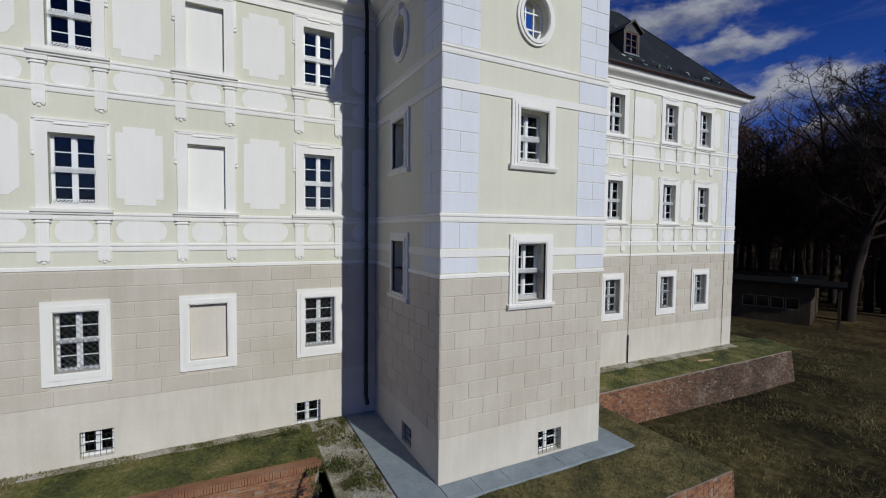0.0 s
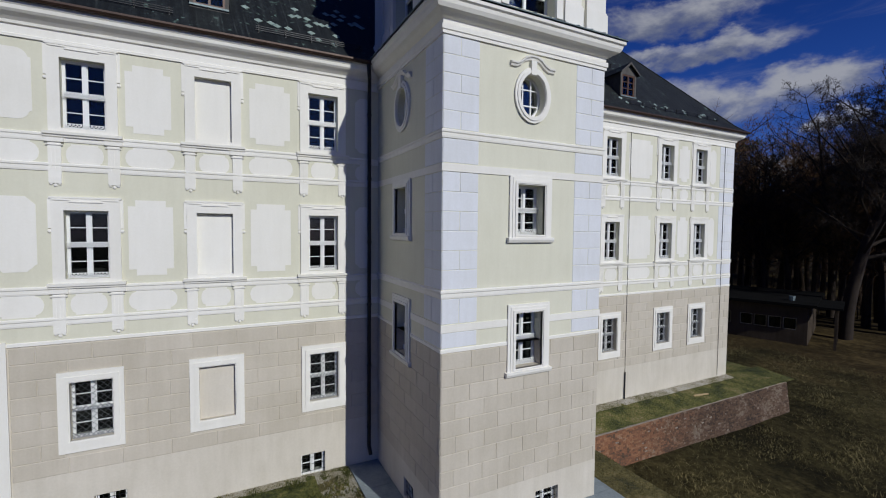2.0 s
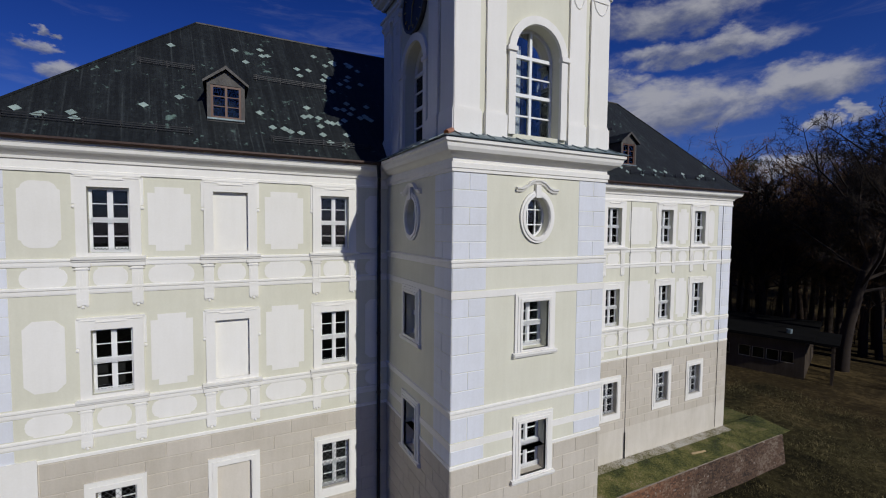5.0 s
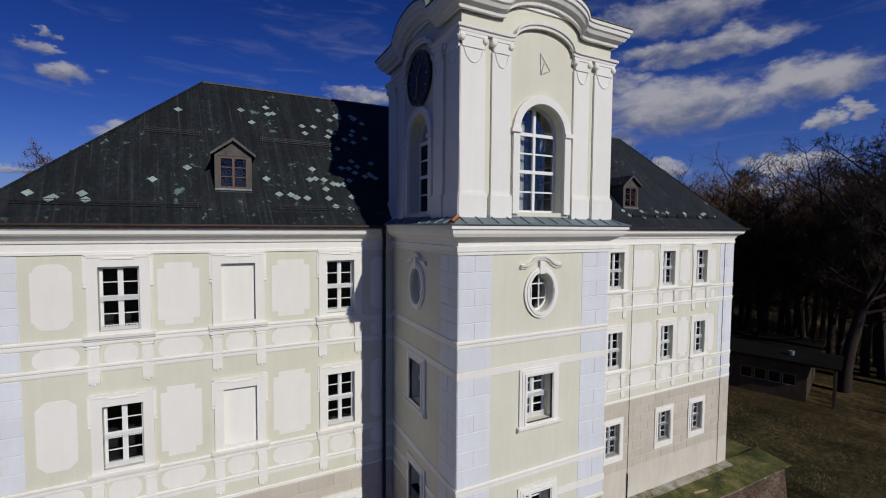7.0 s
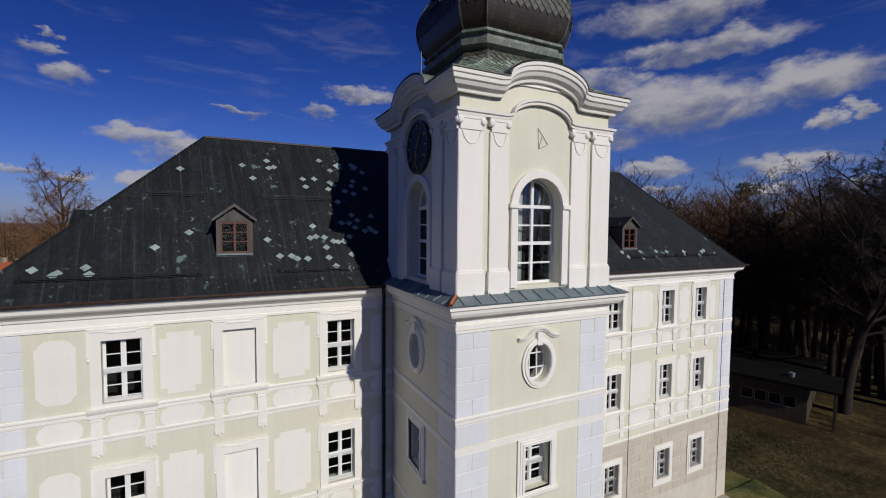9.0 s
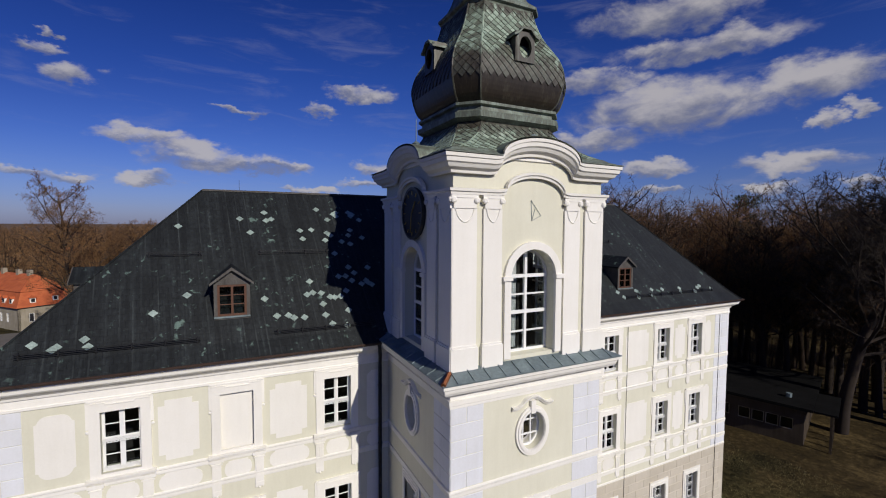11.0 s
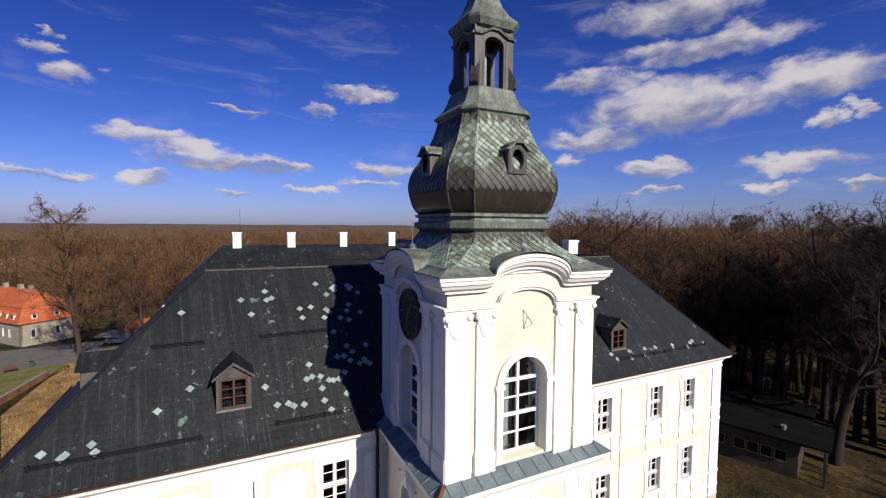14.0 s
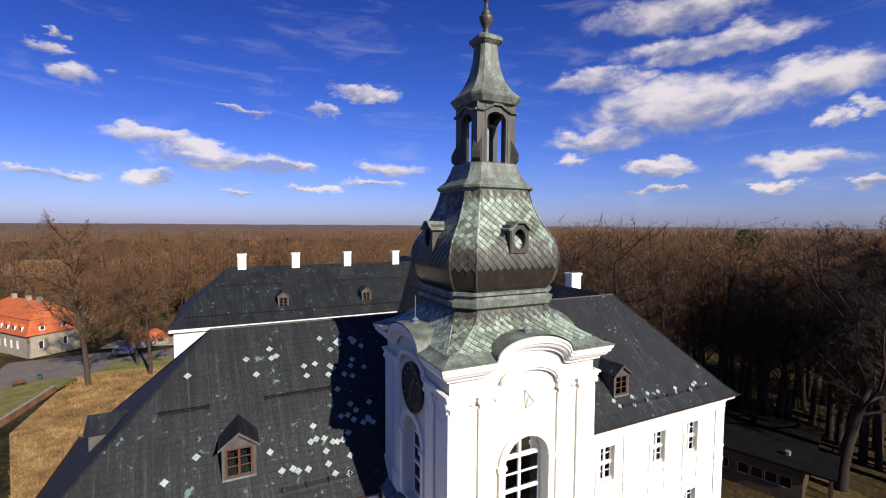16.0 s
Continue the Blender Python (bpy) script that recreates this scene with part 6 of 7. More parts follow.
def hut(name, label, x, y, rz, w, d, h, rise, wall, cover):
    t = thing(name, label, "building", pose(x, y, LOW, 0, 0, rz))
    part("hut_wall", Shape().box(-w, w, -d, d, -0.2, h), wall, t)
    part("hut_roof", Shape().rings([[(-w - 0.3, -d - 0.4, h), (w + 0.3, -d - 0.4, h), (w + 0.3, d + 0.4, h), (-w - 0.3, d + 0.4, h)], [(-w * 0.5, -0.05, h + rise), (w * 0.5, -0.05, h + rise), (w * 0.5, 0.05, h + rise), (-w * 0.5, 0.05, h + rise)]]), cover, t)
    part("hut_door", Shape().box(-0.5, 0.5, -d - 0.04, -d, 0, 1.9), BROWN, t)
    part("hut_window", Shape().box(w * 0.45, w * 0.75, -d - 0.04, -d, 1.0, 1.8), DIAL, t)


hut("garden_shed", "low shed with reddish tiled hipped roof", -24.8, 111.5, 15, 3.9, 2.4, 1.8, 2.0, OLD_WALL, TILE)
rnd = random.Random(11)
for i, (x, y) in enumerate(((20, 640), (75, 620), (-60, 420), (-30, 360), (-110, 400))):
    hut("far_cottage", "far small cottage with tiled roof among bare trees", x, y, rnd.uniform(-30, 30), rnd.uniform(4, 6), 3.5, 2.8, 2.4, OLD_WALL, TILE)

road = Shape()
for step, (a, b, w) in enumerate((((-80, 78), (-36, 93), 4.5), ((-36, 93), (-14, 103), 4.0), ((-14, 103), (10, 112), 3.5), ((-46, 100), (-32, 101), 6.0))):
    d = Vector((b[0] - a[0], b[1] - a[1], 0)).normalized()
    sd = Vector((d.y, -d.x, 0)) * w
    pa, pb = Vector((*a, LOW + 0.3 + 0.012 * step)) - d * 1.5, Vector((*b, LOW + 0.3 + 0.012 * step)) + d * 1.5
    road.rings([[pa + sd, pa - sd, pa - sd - Vector((0, 0, 0.5)), pa + sd - Vector((0, 0, 0.5))], [pb + sd, pb - sd, pb - sd - Vector((0, 0, 0.5)), pb + sd - Vector((0, 0, 0.5))]])
tagged(part("road", road, ASPHALT), "worn asphalt lane beyond the palace", "road", kind="structure")
LAWN = blended("park_lawn", [(0.3, (0.06, 0.06, 0.014)), (0.5, (0.14, 0.135, 0.03)), (0.7, (0.23, 0.2, 0.065))], 0.5, 0.95)


def patch(name, label, outline, z, mat, kind="structure"):
    """A flat-ish sheet of other growth, slightly above the land."""
    bm = bmesh.new()
    vs = [bm.verts.new((x, y, z)) for x, y in outline]
    vs2 = [bm.verts.new((x, y, z - 0.7)) for x, y in outline]
    bm.faces.new(vs), bm.faces.new(list(reversed(vs2)))
    for i in range(len(vs)):
        j = (i + 1) % len(vs)
        bm.faces.new((vs[i], vs[j], vs2[j], vs2[i]))
    me = bpy.data.meshes.new(name)
    bm.to_mesh(me)
    bm.free()
    me.materials.append(mat)
    tagged(part(name, me, mat), label, "grass", kind=kind)


patch("lawn", "green lawn by the lane", [(-70, 60), (-40, 68), (-34.5, 82), (-33, 90), (-38, 90), (-80, 72)], LOW + 0.36, LAWN)
patch("dry_bank", "bank of long straw-coloured grass", [(-34, 66), (-20, 26), (-14, 18), (-13.5, 90), (-31, 91), (-33.5, 82)], LOW + 0.34, STRAW)
patch("lawn", "green lawn by the lane", [(-31, 91.5), (-13, 90.5), (-10, 96), (-28, 98.5)], LOW + 0.33, LAWN)
patch("far_field", "pale open field far off", [(-140, 300), (30, 310), (60, 420), (-150, 420)], LOW + 0.5, STRAW)
patch("brick_yard", "reddish gravel yard", [(-22, 122), (6, 117), (12, 130), (-22, 138)], LOW + 0.4, plain("reddish_gravel", (0.22, 0.11, 0.07), 0.9, 0, 0.3, 0.4))
patch("path_light", "pale gravel drive", [(-34, 112), (-2, 105), (8, 108), (8, 113), (-32, 118)], LOW + 0.35, plain("pale_gravel", (0.26, 0.22, 0.16), 0.95, 0, 0.3, 0.4))

garden_wall = thing("garden_wall", "low crumbling brick garden wall", "wall")
part("wall_body", Shape().box(0, 0.4, 0, 26, -0.3, 0.7), BRICK, garden_wall)
part("wall_cap", Shape().box(-0.05, 0.45, -0.05, 26.05, 0.7, 0.82), MORTAR, garden_wall)
garden_wall.matrix_basis = pose(-38.5, 58, LOW + 0.3, 0, 0, -9)
bench = thing("park_bench", "brown wooden park bench on the lawn", "bench", pose(-40.5, 88.6, LOW + 0.35, 0, 0, 25))
part("seat", Shape().box(-0.9, 0.9, -0.25, 0.25, 0.4, 0.46), BROWN, bench)
part("backrest", Shape().box(-0.9, 0.9, 0.25, 0.31, 0.5, 0.95), BROWN, bench)
for x in (-0.7, 0.7):
    part("leg", Shape().box(x - 0.05, x + 0.05, -0.22, 0.3, 0, 0.4), IRON, bench)
bin_ = thing("litter_bin", "dark green litter bin by the lawn", "bin", pose(-38.4, 91.0, LOW + 0.35))
part("bin_body", Shape().bar((0, 0, 0), (0, 0, 0.85), 0.26, 10, 0.32), plain("green_paint", (0.02, 0.09, 0.04), 0.5), bin_)
part("bin_rim", Shape().bar((0, 0, 0.85), (0, 0, 0.92), 0.35, 10), IRON, bin_)

car = thing("parked_car", "small silver-grey estate car parked by the shed", "car", pose(-27.9, 103.4, LOW + 0.34, 0, 0, -17))
sidep = [(-2.1, 0.35), (-2.12, 0.7), (-2.0, 0.95), (-1.75, 1.4), (-1.5, 1.46), (0.3, 1.46), (0.6, 1.38), (1.15, 0.98), (1.9, 0.86), (2.12, 0.7), (2.14, 0.4), (1.9, 0.3), (-1.9, 0.3)]
body = Shape().rings([[(x, y, z) for x, z in sidep] for y in (-0.82, -0.7, 0.7, 0.82)])
part("car_body", body, PAINT_BLUE, car)
for sgn in (-1, 1):
    part("side_window", Shape().rings([[(x, y, z) for x, z in ((-1.6, 1.0), (-1.45, 1.36), (0.3, 1.36), (0.95, 1.0))] for y in (sgn * 0.825, sgn * 0.835)]), DIAL, car)
    for x in (-1.3, 1.35):
        wh = part("wheel", Shape().rings([[(x + 0.31 * math.cos(t), y, 0.31 + 0.31 * math.sin(t)) for t in [i * math.pi / 8 for i in range(16)]] for y in (sgn * 0.68, sgn * 0.86)]), RUBBER, car)
        part("rim", Shape().rings([[(x + 0.19 * math.cos(t), y, 0.31 + 0.19 * math.sin(t)) for t in [i * math.pi / 6 for i in range(12)]] for y in (sgn * 0.86, sgn * 0.875)]), ZINC, wh)

# low flat-roofed pavilion among the trees on the right
pav = thing("low_pavilion", "low dark flat-roofed pavilion with a row of windows", "building", pose(39.9, 31.8, LOW, 0, 0, -70.7))
PW, PD, PH = 22.0, 12.0, 4.0
phole = [(20.0 - 1.25 * i, 21.1 - 1.25 * i, 1.5, 2.7) for i in range(4)] + [(14.3 - 2.6 * i, 15.4 - 2.6 * i, 1.5, 2.7) for i in range(5)]
# wall colour lowered as well: it carries the shade of the trees
part("pavilion_wall", wall_with_holes(0, PW, -0.3, PH, phole, 0.35), plaster("shade_darkened_render", (0.06, 0.045, 0.032), 0.3), pav, m=pose(0, 0, 0) @ pose(0, 0, 0))
PWALL = pav.children[0].data.materials[0]
part("pavilion_wall", Shape().box(0.0, 0.35, 0.36, -0.0 + PD, -0.3, PH).box(PW - 0.35, PW, 0.36, PD, -0.3, PH).box(0.36, PW - 0.36, PD - 0.35, PD, -0.3, PH), PWALL, pav)
part("pavilion_roof", Shape().box(-0.7, PW + 0.7, -0.8, PD + 0.7, PH, PH + 0.3), FELT, pav, "black bitumen flat roof")
for a, b, c, d in phole:
    w = part("window", band(rect(a, b, c, d), rect(a + 0.05, b - 0.05, c + 0.05, d - 0.05), 0.05, 0.14), OLD_WALL, pav)
    part("pane", Shape().box(a + 0.08, b - 0.08, 0.1, 0.11, c + 0.08, d - 0.08), GLASS, w)
# added near-black partition that paints the pavilion's dark inside
part("room_back", Shape().box(0.4, PW - 0.4, 3.0, 3.1, -0.2, PH - 0.05), ROOM_SHADE, pav)
for y in (0.0, 1.6, 3.2, 4.8):
    part("porch_post", Shape().box(24.0, 24.2, y, y + 0.2, -0.3, PH), PWALL, pav)
part("porch_roof", Shape().box(PW + 0.72, 24.6, -0.6, 6.0, PH, PH + 0.2), FELT, pav)
part("roof_vent", Shape().bar((20.5, 2.0, PH + 0.3), (20.5, 2.0, PH + 0.75), 0.25, 8, 0.3), ZINC, pav)


# ---- trees ----
class Wood:
    """Branches as tapered three-sided tubes and twigs as slivers, gathered in arrays."""

    def __init__(self, seed):
        self.r = random.Random(seed)
        self.v, self.f, self.tv = [], [], []

    def limb(self, a, b, ra, rb, sides=3):
        d = (b - a)
        q = d.to_track_quat("Z", "Y")
        k = len(self.v)
        for p, r in ((a, ra), (b, rb)):
            for i in range(sides):
                t = 2 * math.pi * i / sides
                self.v.append(p + q @ Vector((r * math.cos(t), r * math.sin(t), 0)))
        for i in range(sides):
            j = (i + 1) % sides
            self.f.append((k + i, k + j, k + sides + j, k + sides + i))

    def sliver(self, a, b, w):
        d = (b - a).normalized()
        s = d.cross(Vector((self.r.uniform(-1, 1), self.r.uniform(-1, 1), self.r.uniform(-1, 1)))).normalized() * w
        self.tv.append((a - s, a + s, b))

    def grow(self, p, d, length, rad, level, top, spread, twigs, kids):
        r = self.r
        steps = 3 if level < 2 else 2
        sides = 6 if level == 0 else 4 if level == 1 else 3
        nodes = [p]
        for i in range(steps):
            d = (d + Vector((r.uniform(-1, 1), r.uniform(-1, 1), r.uniform(-0.5, 0.8))) * (0.10 if level == 0 else 0.24)).normalized()
            q = p + d * (length / steps)
            r0, r1 = rad * (1 - 0.5 * i / steps), rad * (1 - 0.5 * (i + 1) / steps)
            self.limb(p, q, r0, r1, sides)
            p = q
            nodes.append(p)
        if level >= top:
            for _ in range(twigs):
                n = nodes[r.randint(1, len(nodes) - 1)]
                td = (d + Vector((r.uniform(-1, 1), r.uniform(-1, 1), r.uniform(-0.6, 1.0))) * 0.9).normalized()
                ln = length * r.uniform(0.4, 0.9)
                self.sliver(n, n + td * ln, max(0.012, rad * 0.35))
            return
        n = kids[level]
        for i in range(n):
            along = 1.0 if i < 2 else r.uniform(0.35, 1.0)
            j = min(int(along * steps), steps - 1)
            base = nodes[j] + (nodes[j + 1] - nodes[j]) * (along * steps - j if along < 1 else 1.0)
            ang = 2 * math.pi * (i + r.random() * 0.7) / n
            out = Vector((math.cos(ang), math.sin(ang), 0))
            nd = (d * (1.0 - spread * 0.35) + out * spread * r.uniform(0.6, 1.1) + Vector((0, 0, 0.15))).normalized()
            self.grow(base, nd, length * r.uniform(0.55, 0.8), rad * 0.5 * r.uniform(0.75, 1.1), level + 1, top, spread, twigs, kids)

    def stem(self, p, d, length, rad, level, plan, rise):
        """A leader that keeps on, with side shoots all along it; plan: (steps, shoots a step, length ratio, spread) by level."""
        r = self.r
        steps, shoots, ratio, spread = plan[level]
        sides = 7 if level == 0 else 4 if level == 1 and rad > 0.15 else 3
        crook = 0.07 if level == 0 else 0.2 + 0.05 * level
        turn = r.uniform(0, 6.28)
        for i in range(steps):
            d = (d + Vector((r.uniform(-1, 1), r.uniform(-1, 1), r.uniform(-1, 1))) * crook + Vector((0, 0, rise * (0.3 if level else 0)))).normalized()
            q = p + d * (length / steps)
            self.limb(p, q, rad * (1 - 0.8 * i / steps), rad * (1 - 0.8 * (i + 1) / steps), sides)
            along = (i + 1) / steps
            if along > (0.3 if level == 0 else 0.2):
                for j in range(shoots):
                    turn += 2.4 + r.uniform(-0.4, 0.4)
                    side = d.cross(Vector((math.cos(turn), math.sin(turn), 0.3))).normalized()
                    nd = (d * (1 - spread * 0.5) + side * spread * r.uniform(0.75, 1.2)).normalized()
                    base = p.lerp(q, r.random())
                    ln = length * ratio * r.uniform(0.65, 1.15) * (1.15 - 0.6 * along)
                    if level + 1 < len(plan):
                        self.stem(base, nd, ln, max(0.022, rad * (0.4 - 0.16 * along) * r.uniform(0.8, 1.1)), level + 1, plan, rise)
                    else:
                        self.sliver(base, base + nd * ln, max(0.015, rad * 0.45))
            p = q

    def arrays(self):
        """Corners, triangles of wood, triangles of twigs."""
        v = [tuple(p) for p in self.v]
        tri = []
        for a, b, c, d in self.f:
            tri += [(a, b, c), (a, c, d)]
        k = len(v)
        tw = []
        for t in self.tv:
            tw.append((k, k + 1, k + 2))
            v += [tuple(p) for p in t]
            k += 3
        return np.array(v), np.array(tri), np.array(tw)


def bare_tree(seed, h, spread, top, twigs, kids, trunk=0.32, rad=None):
    w = Wood(seed)
    w.grow(Vector((0, 0, -0.3)), Vector((0, 0, 1)), h * trunk, rad or h * 0.017, 0, top, spread, twigs, kids)
    v, a, b = w.arrays()
    v[:, 2] *= h / v[:, 2].max()
    return v, a, b


def stem_tree(seed, h, plan, rad, rise=0.25):
    w = Wood(seed)
    w.stem(Vector((0, 0, -0.3)), Vector((0, 0, 1)), h * 0.9, rad, 0, plan, rise)
    v, a, b = w.arrays()
    v[:, 2] *= h / v[:, 2].max()
    return v, a, b


def tri_mesh(name, v, tri, mats, index=None):
    me = bpy.data.meshes.new(name)
    me.vertices.add(len(v))
    me.vertices.foreach_set("co", np.asarray(v, np.float32).ravel())
    me.loops.add(len(tri) * 3)
    me.loops.foreach_set("vertex_index", np.asarray(tri, np.int32).ravel())
    me.polygons.add(len(tri))
    me.polygons.foreach_set("loop_start", np.arange(0, len(tri) * 3, 3, dtype=np.int32))
    for m in mats:
        me.materials.append(m)
    if index is not None:
        me.polygons.foreach_set("material_index", np.asarray(index, np.int32))
    me.update(calc_edges=True)
    return me


def lone_tree(name, label, x, y, h, seed, spread=0.8, kids=(5, 4, 4, 4, 3), top=4, twigs=5, trunk=0.3, turn=0.0, width=1.0, z=LOW, twig=None, bark=None, rad=None, plan=None):
    v, a, b = stem_tree(seed, h, plan, rad) if plan else bare_tree(seed, h, spread, top, twigs, kids, trunk, rad)
    t = thing(name, label, "tree", pose(x, y, z, 0, 0, turn) @ Matrix.Diagonal((width, width, 1, 1)))
    bark = bark or BARK
    part("trunk", tri_mesh("trunk", v[: a.max() + 1], a, [bark]), bark, t)
    part("crown", tri_mesh("crown", v[b.min():], b - b.min(), [twig or TWIG]), TWIG, t)
    return t


OAK = ((10, 4, 0.52, 0.8), (6, 3, 0.42, 0.9), (5, 3, 0.45, 0.9), (4, 3, 0.6, 0.9))
LIME = ((10, 4, 0.44, 0.8), (5, 3, 0.42, 0.9), (4, 2, 0.5, 0.9), (3, 4, 0.7, 0.9))
lone_tree("old_oak", "huge spreading bare oak beside the pavilion", 55.0, 10.9, 33.5, 3, twig=OAK_TWIG, bark=DARK_BARK, rad=0.56, plan=OAK, width=1.2)
lone_tree("bare_tree", "tall bare lime tree above the lane", -29.6, 84.0, 31.5, 7, rad=0.5, plan=LIME)
lone_tree("bare_tree", "slim bare tree by the lane", -20.7, 86.0, 24, 8, rad=0.38, plan=LIME)
lone_tree("bare_tree", "slim bare tree by the lane", -23.8, 93.5, 22, 9, rad=0.34, plan=LIME)
lone_tree("bare_tree", "bare park tree beyond the palace", 63, 23, 26, 12, rad=0.5, plan=LIME, twig=OAK_TWIG, bark=DARK_BARK)
lone_tree("bare_tree", "bare park tree beyond the palace", 70, 13, 28, 13, rad=0.6, plan=OAK, twig=OAK_TWIG, bark=DARK_BARK)
lone_tree("bare_tree", "bare park tree beyond the palace", 72, 34, 25, 14, rad=0.5, plan=LIME, twig=OAK_TWIG, bark=DARK_BARK)
lone_tree("bare_tree", "ivy-clad bare park tree", 79, 46, 24, 15, rad=0.45, plan=LIME)

# unseen park trees added on the sunny side, whose shadows lie over the meadow
for i, (x, y, h) in enumerate(((36, -44, 26), (49, -36, 25), (62, -38, 28), (27, -52, 27))):
    lone_tree("park_tree", "unseen bare tree added south of the meadow to shade it", x, y, h, 110 + i, 0.85, (5, 5, 4), 2, 26, 0.28)
# an evergreen pine in the park
pine = thing("pine_tree", "dark green pine with layered crown", "tree", pose(81.5, 36.3, LOW))
rp = random.Random(21)
part("trunk", Shape().bar((0, 0, -0.3), (0.4, 0.2, 26), 0.5, 7, 0.12), BARK, pine)
nd = []
for i in range(46):
    z = rp.uniform(13, 28.5)
    ang, ln = rp.uniform(0, 6.28), rp.uniform(1.5, 5.5) * (1.15 - 0.4 * (z - 13) / 15)
    tip = Vector((math.cos(ang) * ln, math.sin(ang) * ln, z + rp.uniform(-0.5, 0.8)))
    for _ in range(90):
        c = tip * rp.uniform(0.45, 1.0)
        c.z = z + rp.uniform(-0.45, 0.45)
        c += Vector((rp.uniform(-1, 1), rp.uniform(-1, 1), 0))
        d = Vector((rp.uniform(-1, 1), rp.uniform(-1, 1), rp.uniform(-0.2, 0.8))).normalized() * 0.5
        s = d.cross(Vector((0, 0, 1))).normalized() * 0.09
        nd.append((c - s, c + s, c + d))
nv = np.array([tuple(p) for t in nd for p in t])
part("crown", tri_mesh("crown", nv, np.arange(len(nv)).reshape(-1, 3), [NEEDLE]), NEEDLE, pine)


def grove(name, label, templates, spots, seed, bark=None, twig=None):
    """Many bare trees in one mesh."""
    rnd = np.random.RandomState(seed)
    vs, ts, ix, k = [], [], [], 0
    for x, y, h in spots:
        v, a, b = templates[rnd.randint(len(templates))]
        t = rnd.uniform(0, 6.28)
        c, s = math.cos(t), math.sin(t)
        sc = h / 20.0
        w = sc * rnd.uniform(0.85, 1.2)
        q = np.stack([(v[:, 0] * c - v[:, 1] * s) * w + x, (v[:, 0] * s + v[:, 1] * c) * w + y, v[:, 2] * sc + LOW], 1)
        vs.append(q), ts.append(a + k), ts.append(b + k)
        ix += [np.zeros(len(a), np.int32), np.ones(len(b), np.int32)]
        k += len(v)
    me = tri_mesh(name, np.concatenate(vs), np.concatenate(ts), [bark or WOOD_BARK, twig or TWIG], np.concatenate(ix))
    return tagged(part(name, me, BARK), label, "woods", kind="stuff")


PARK = ((7, 4, 0.48, 0.85), (4, 2, 0.5, 0.95), (1, 11, 0.9, 1.0))
near_t = [stem_tree(40 + i, 20, PARK, 0.3) for i in range(5)]
far_t = [stem_tree(60 + i, 20, ((5, 4, 0.46, 0.9), (2, 9, 0.55, 1.0)), 0.26) for i in range(5)]
rf = random.Random(77)


def open_ground(x, y):
    """Where no wood stands: the palace grounds, the lane, the yard and the far field."""
    if -16 < x < 30 and y < 72:
        return True
    if x < 34 and y < 40 and x > -40:
        return True
    if x < -8 and y < 100 and x > -80:
        return True
    if -62 < x < 12 and y < 136:
        return True
    if ((x - 84) / 22) ** 2 + ((y - 42) / 13) ** 2 < 1:
        return True
    if 28 < x < 60 and y < 34:
        return True
    if -150 < x < 60 and 295 < y < 430:
        return rf.random() < 0.85
    return False


CAM = (-6.0, -12.0)
near_spots, far_spots = [], []
for _ in range(20000):
    az, d = radians(rf.uniform(-24, 78)), 55 + 1100 * rf.random() ** 1.5
    x, y = CAM[0] + d * math.sin(az), CAM[1] + d * math.cos(az)
    if open_ground(x, y):
        continue
    thin = 1.0
    if d < 200:
        if len(near_spots) < 600 and rf.random() < 0.5 * thin:
            near_spots.append((x, y, rf.uniform(17, 26) + (6.0 if az > radians(40) and d < 150 else 2.0 if az > radians(40) else 0)))
    elif len(far_spots) < 3000:
        far_spots.append((x, y, rf.uniform(14, 23) + (2.5 if az > radians(25) else 0)))
shrubs = [(x + rf.uniform(-8, 8), y + rf.uniform(-8, 8), rf.uniform(4, 8)) for x, y, h in near_spots[:420]]
shrubs = [q for q in shrubs if not open_ground(q[0], q[1])]
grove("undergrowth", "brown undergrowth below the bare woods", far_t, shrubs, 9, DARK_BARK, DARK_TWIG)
east = [q for q in near_spots if math.atan2(q[0] - CAM[0], q[1] - CAM[1]) > radians(34)]
north = [q for q in near_spots if q not in set(east)]
grove("bare_woods", "bare brown winter woods round the park", near_t, north, 5)
# the nearest eastern trees take the darker copies, so their shade is painted
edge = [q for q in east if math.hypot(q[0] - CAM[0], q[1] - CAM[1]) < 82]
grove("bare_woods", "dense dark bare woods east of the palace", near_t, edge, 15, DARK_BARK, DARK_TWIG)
grove("bare_woods", "sunlit brown bare woods beyond the park", near_t, [q for q in east if q not in set(edge)], 16)
grove("far_woods", "far brown winter woods to the horizon", far_t, far_spots, 6)
for i, (x, y) in enumerate(((28, 190), (33, 196), (24, 200), (37, 188))):
    v = []
    rq = random.Random(90 + i)
    hgt = rq.uniform(13, 17)
    for _ in range(1400):
        z = rq.uniform(1.5, hgt)
        rad = (hgt - z) / hgt * 3.2 + 0.3
        t = rq.uniform(0, 6.28)
        c = Vector((math.cos(t) * rad * rq.uniform(0.5, 1), math.sin(t) * rad * rq.uniform(0.5, 1), z))
        d = Vector((math.cos(t), math.sin(t), -0.35)) * 0.8
        s = Vector((-math.sin(t), math.cos(t), 0)) * 0.22
        v += [c - s, c + s, c + d]
    sp = thing("spruce_tree", "dark green spruce behind the palace", "tree", pose(x, y, LOW), group="spruces")
    part("trunk", Shape().bar((0, 0, -0.2), (0, 0, hgt - 1), 0.25, 6, 0.05), BARK, sp)
    part("crown", tri_mesh("crown", np.array([tuple(p) for p in v]), np.arange(len(v)).reshape(-1, 3), [NEEDLE]), NEEDLE, sp)
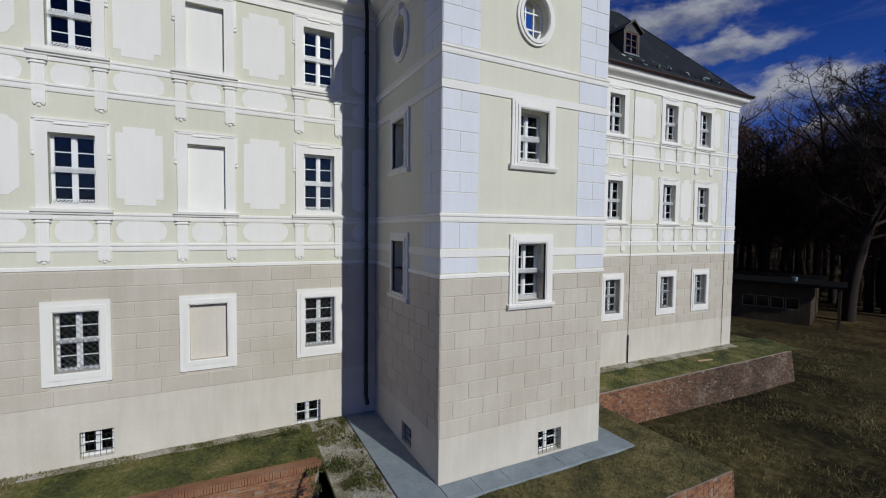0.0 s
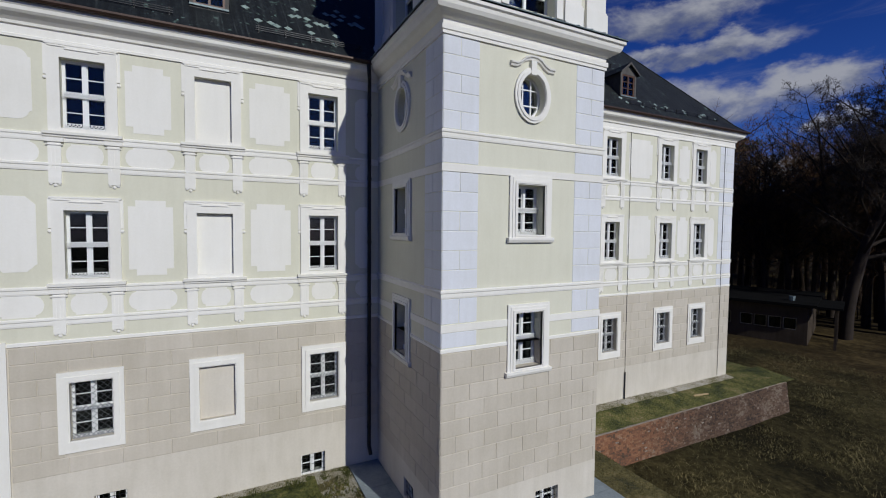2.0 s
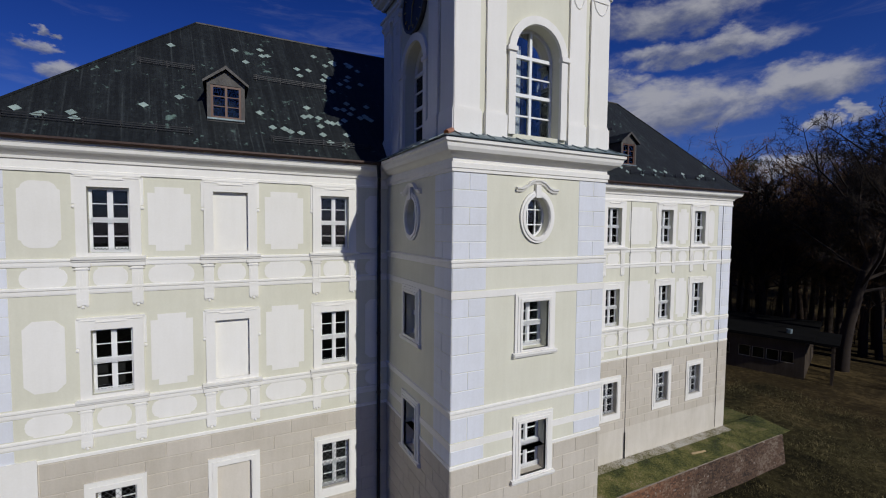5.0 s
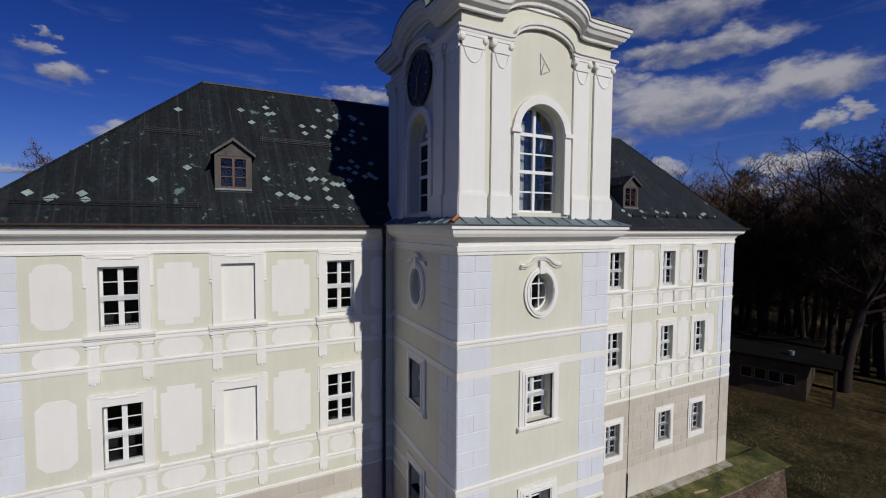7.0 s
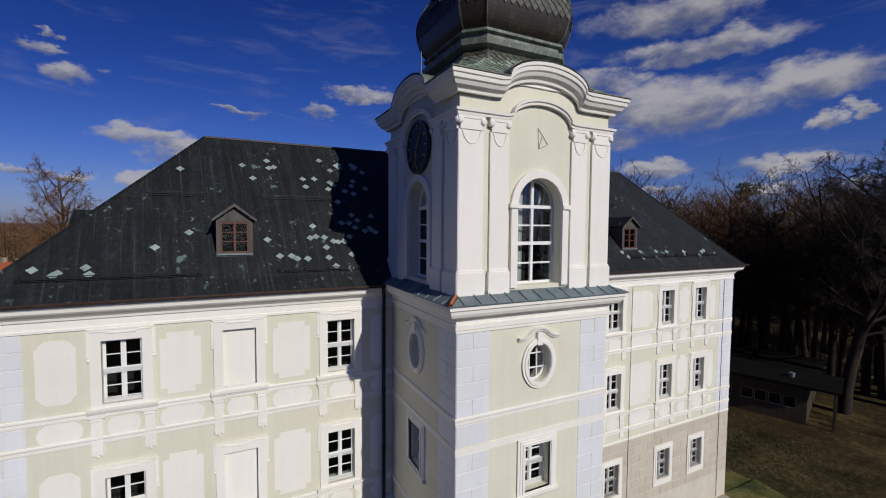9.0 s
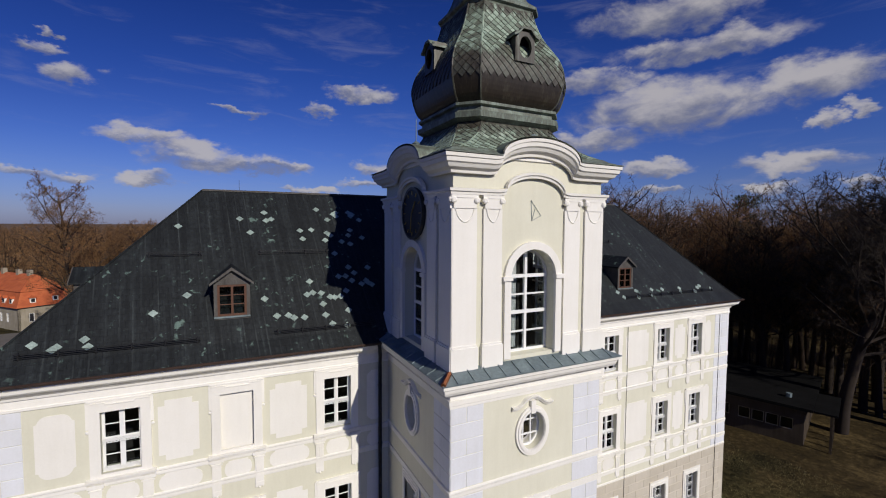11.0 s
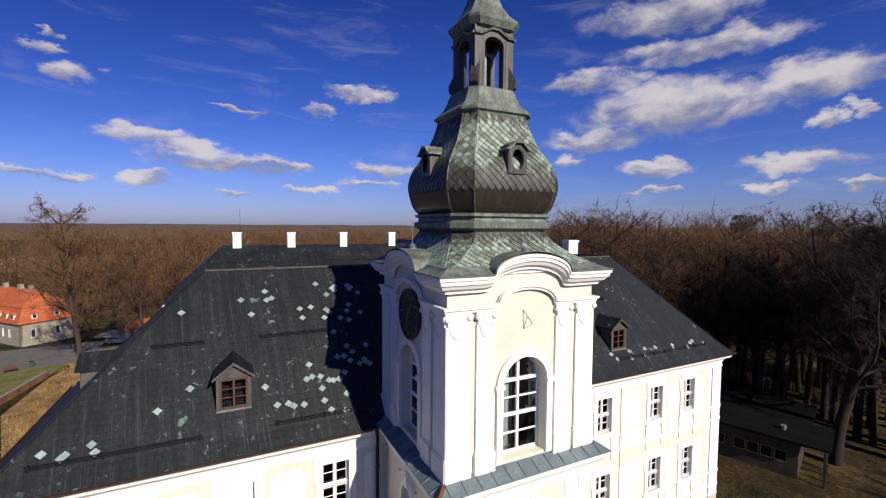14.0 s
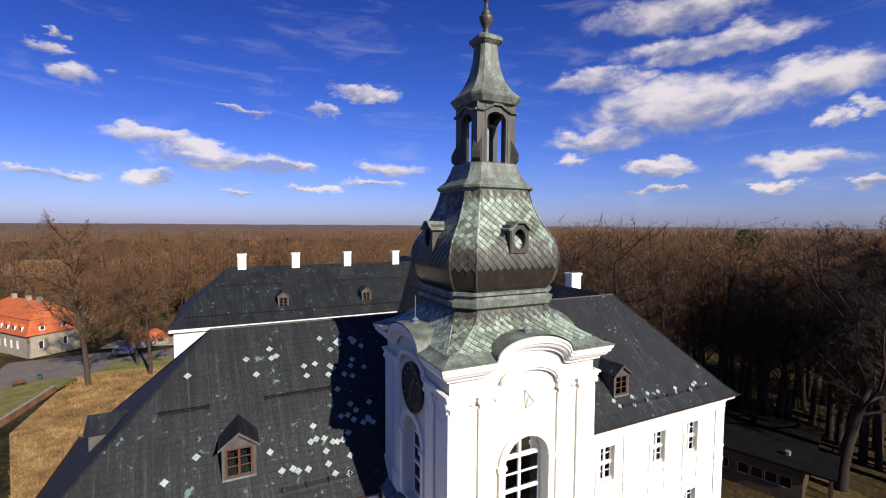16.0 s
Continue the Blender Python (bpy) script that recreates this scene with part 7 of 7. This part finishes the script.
# the far forest's canopy beyond the single trees
cn = Shape()
rc = random.Random(31)
ring_n = 90
for j, (d, h) in enumerate(((820, 2), (1000, 15), (1250, 17), (1700, 19), (2600, 20), (4500, 22))):
    cn.v += [(CAM[0] + d * math.sin(a), CAM[1] + d * math.cos(a), LOW + h + rc.uniform(-2.5, 2.5)) for a in [radians(-30 + 115 * i / ring_n) for i in range(ring_n + 1)]]
n = ring_n + 1
cn.f = [(j * n + i, j * n + i + 1, (j + 1) * n + i + 1, (j + 1) * n + i) for j in range(5) for i in range(ring_n)]
tagged(part("forest_horizon", cn, CANOPY, normals=False), "brown forest canopy at the horizon", "woods", kind="stuff")

# coarse meadow grass below the bastion
mg = Shape()
rg = random.Random(17)
for _ in range(105000):
    x, y = rg.uniform(9, 42), rg.uniform(-12, 22)
    if (x < 28.6 and y > 3.2) or (x < 9.4 and y > -3.1):
        continue
    if noise.noise((x * 0.25, y * 0.25, 3)) + rg.uniform(-0.4, 0.4) < -0.05:
        continue
    z = land_z(x, y) - 0.03
    t, h = rg.uniform(0, 6.28), rg.uniform(0.05, 0.24)
    lx, ly = rg.uniform(-0.2, 0.2), rg.uniform(-0.2, 0.2)
    w = 0.014
    mg.poly([(x - w * math.cos(t), y - w * math.sin(t), z), (x + w * math.cos(t), y + w * math.sin(t), z), (x + lx, y + ly, z + h)])
tagged(part("meadow_grass", mg, MEADOW, normals=False), "tussocks of dry meadow grass", "grass", kind="stuff")

# long dead grass on the bank beside the palace
bk = Shape()
for _ in range(16000):
    x, y = rg.uniform(-33, -14), rg.uniform(24, 90)
    if x < -20 - (y - 26) * 0.35 if y < 66 else x < -33:
        continue
    z, t, h, w = LOW + 0.33, rg.uniform(0, 6.28), rg.uniform(0.2, 0.6), 0.06
    bk.poly([(x - w * math.cos(t), y - w * math.sin(t), z), (x + w * math.cos(t), y + w * math.sin(t), z), (x + rg.uniform(-0.4, 0.4), y + rg.uniform(-0.4, 0.4), z + h)])
tagged(part("bank_grass", bk, STRAW, normals=False), "long dead straw grass on the bank", "grass", kind="stuff")

# ---- scored plaster blocks and quoins ----
for k, ln, sd in ((0, 1.02, 1), (1, 1.02, 2)):
    courses(low_walls[k, "ground_floor_wall"], TAN, Matrix(), -C + (0.0 if k == 0 else 0.5), C, 1.35, 5.93, 0.52, ln, [(a - 0.2, b + 0.2, c - 0.2, d + 0.2) for a, b, c, d in LOW_H[k]], seed=sd)
for holder, x0, x1, ln, hs in ((walls_tan[0], -11.3, 0.0, 1.36, openings(LEFT_COLS) + blind_holes), (walls_tan[1], TW, X_RIGHT, 1.25, openings(RIGHT_COLS))):
    courses(holder, TAN, Matrix(), x0, x1, 1.9, 5.95, 0.51, ln, [(a - 0.15, b + 0.15, c - 0.15, d + 0.15) for a, b, c, d in hs], seed=7)


def quoin(parent, m, x0, x1, bands, flip=False):
    """A strip of pale blocks, two to a course, their joint changing sides."""
    i = 0
    for z0, z1 in bands:
        n = max(1, round((z1 - z0) / 0.56))
        h = (z1 - z0) / n
        for j in range(n):
            za, zb = z0 + j * h + 0.006, z0 + (j + 1) * h - 0.006
            cut = [x0, x0 + (x1 - x0) * (0.48 if (i + flip) % 2 else 0.54), x1] if i % 2 else [x0, x1]
            for a, b in zip(cut, cut[1:]):
                part("quoin_block", block_mesh("quoin_block", b - a - 0.012, zb - za, 0.014, LILAC), LILAC, parent, m=m @ pose(a + 0.006, 0, za))
            i += 1


BANDS = ((6.08, 6.54), (6.79, 7.54), (7.81, 11.24), (11.49, 12.19), (12.46, 15.09))
for k in (0, 1):
    holder = low_walls[k, "upper_wall"]
    quoin(holder, Matrix(), -C if k == 0 else C - 1.2, -C + 1.2 if k == 0 else C, BANDS)
    if k == 0:
        quoin(holder, Matrix(), C - 1.28, C, BANDS, True)
upper_walls = [o for o in palace.children if o.name.startswith("upper_wall")]
PB = ((6.1, 6.53), (6.82, 7.48), (7.78, 11.2), (11.48, 12.08), (12.38, 14.98))
quoin(upper_walls[0], Matrix(), X_LEFT, -11.85, PB)
quoin(upper_walls[1], Matrix(), 22.75, X_RIGHT, PB)
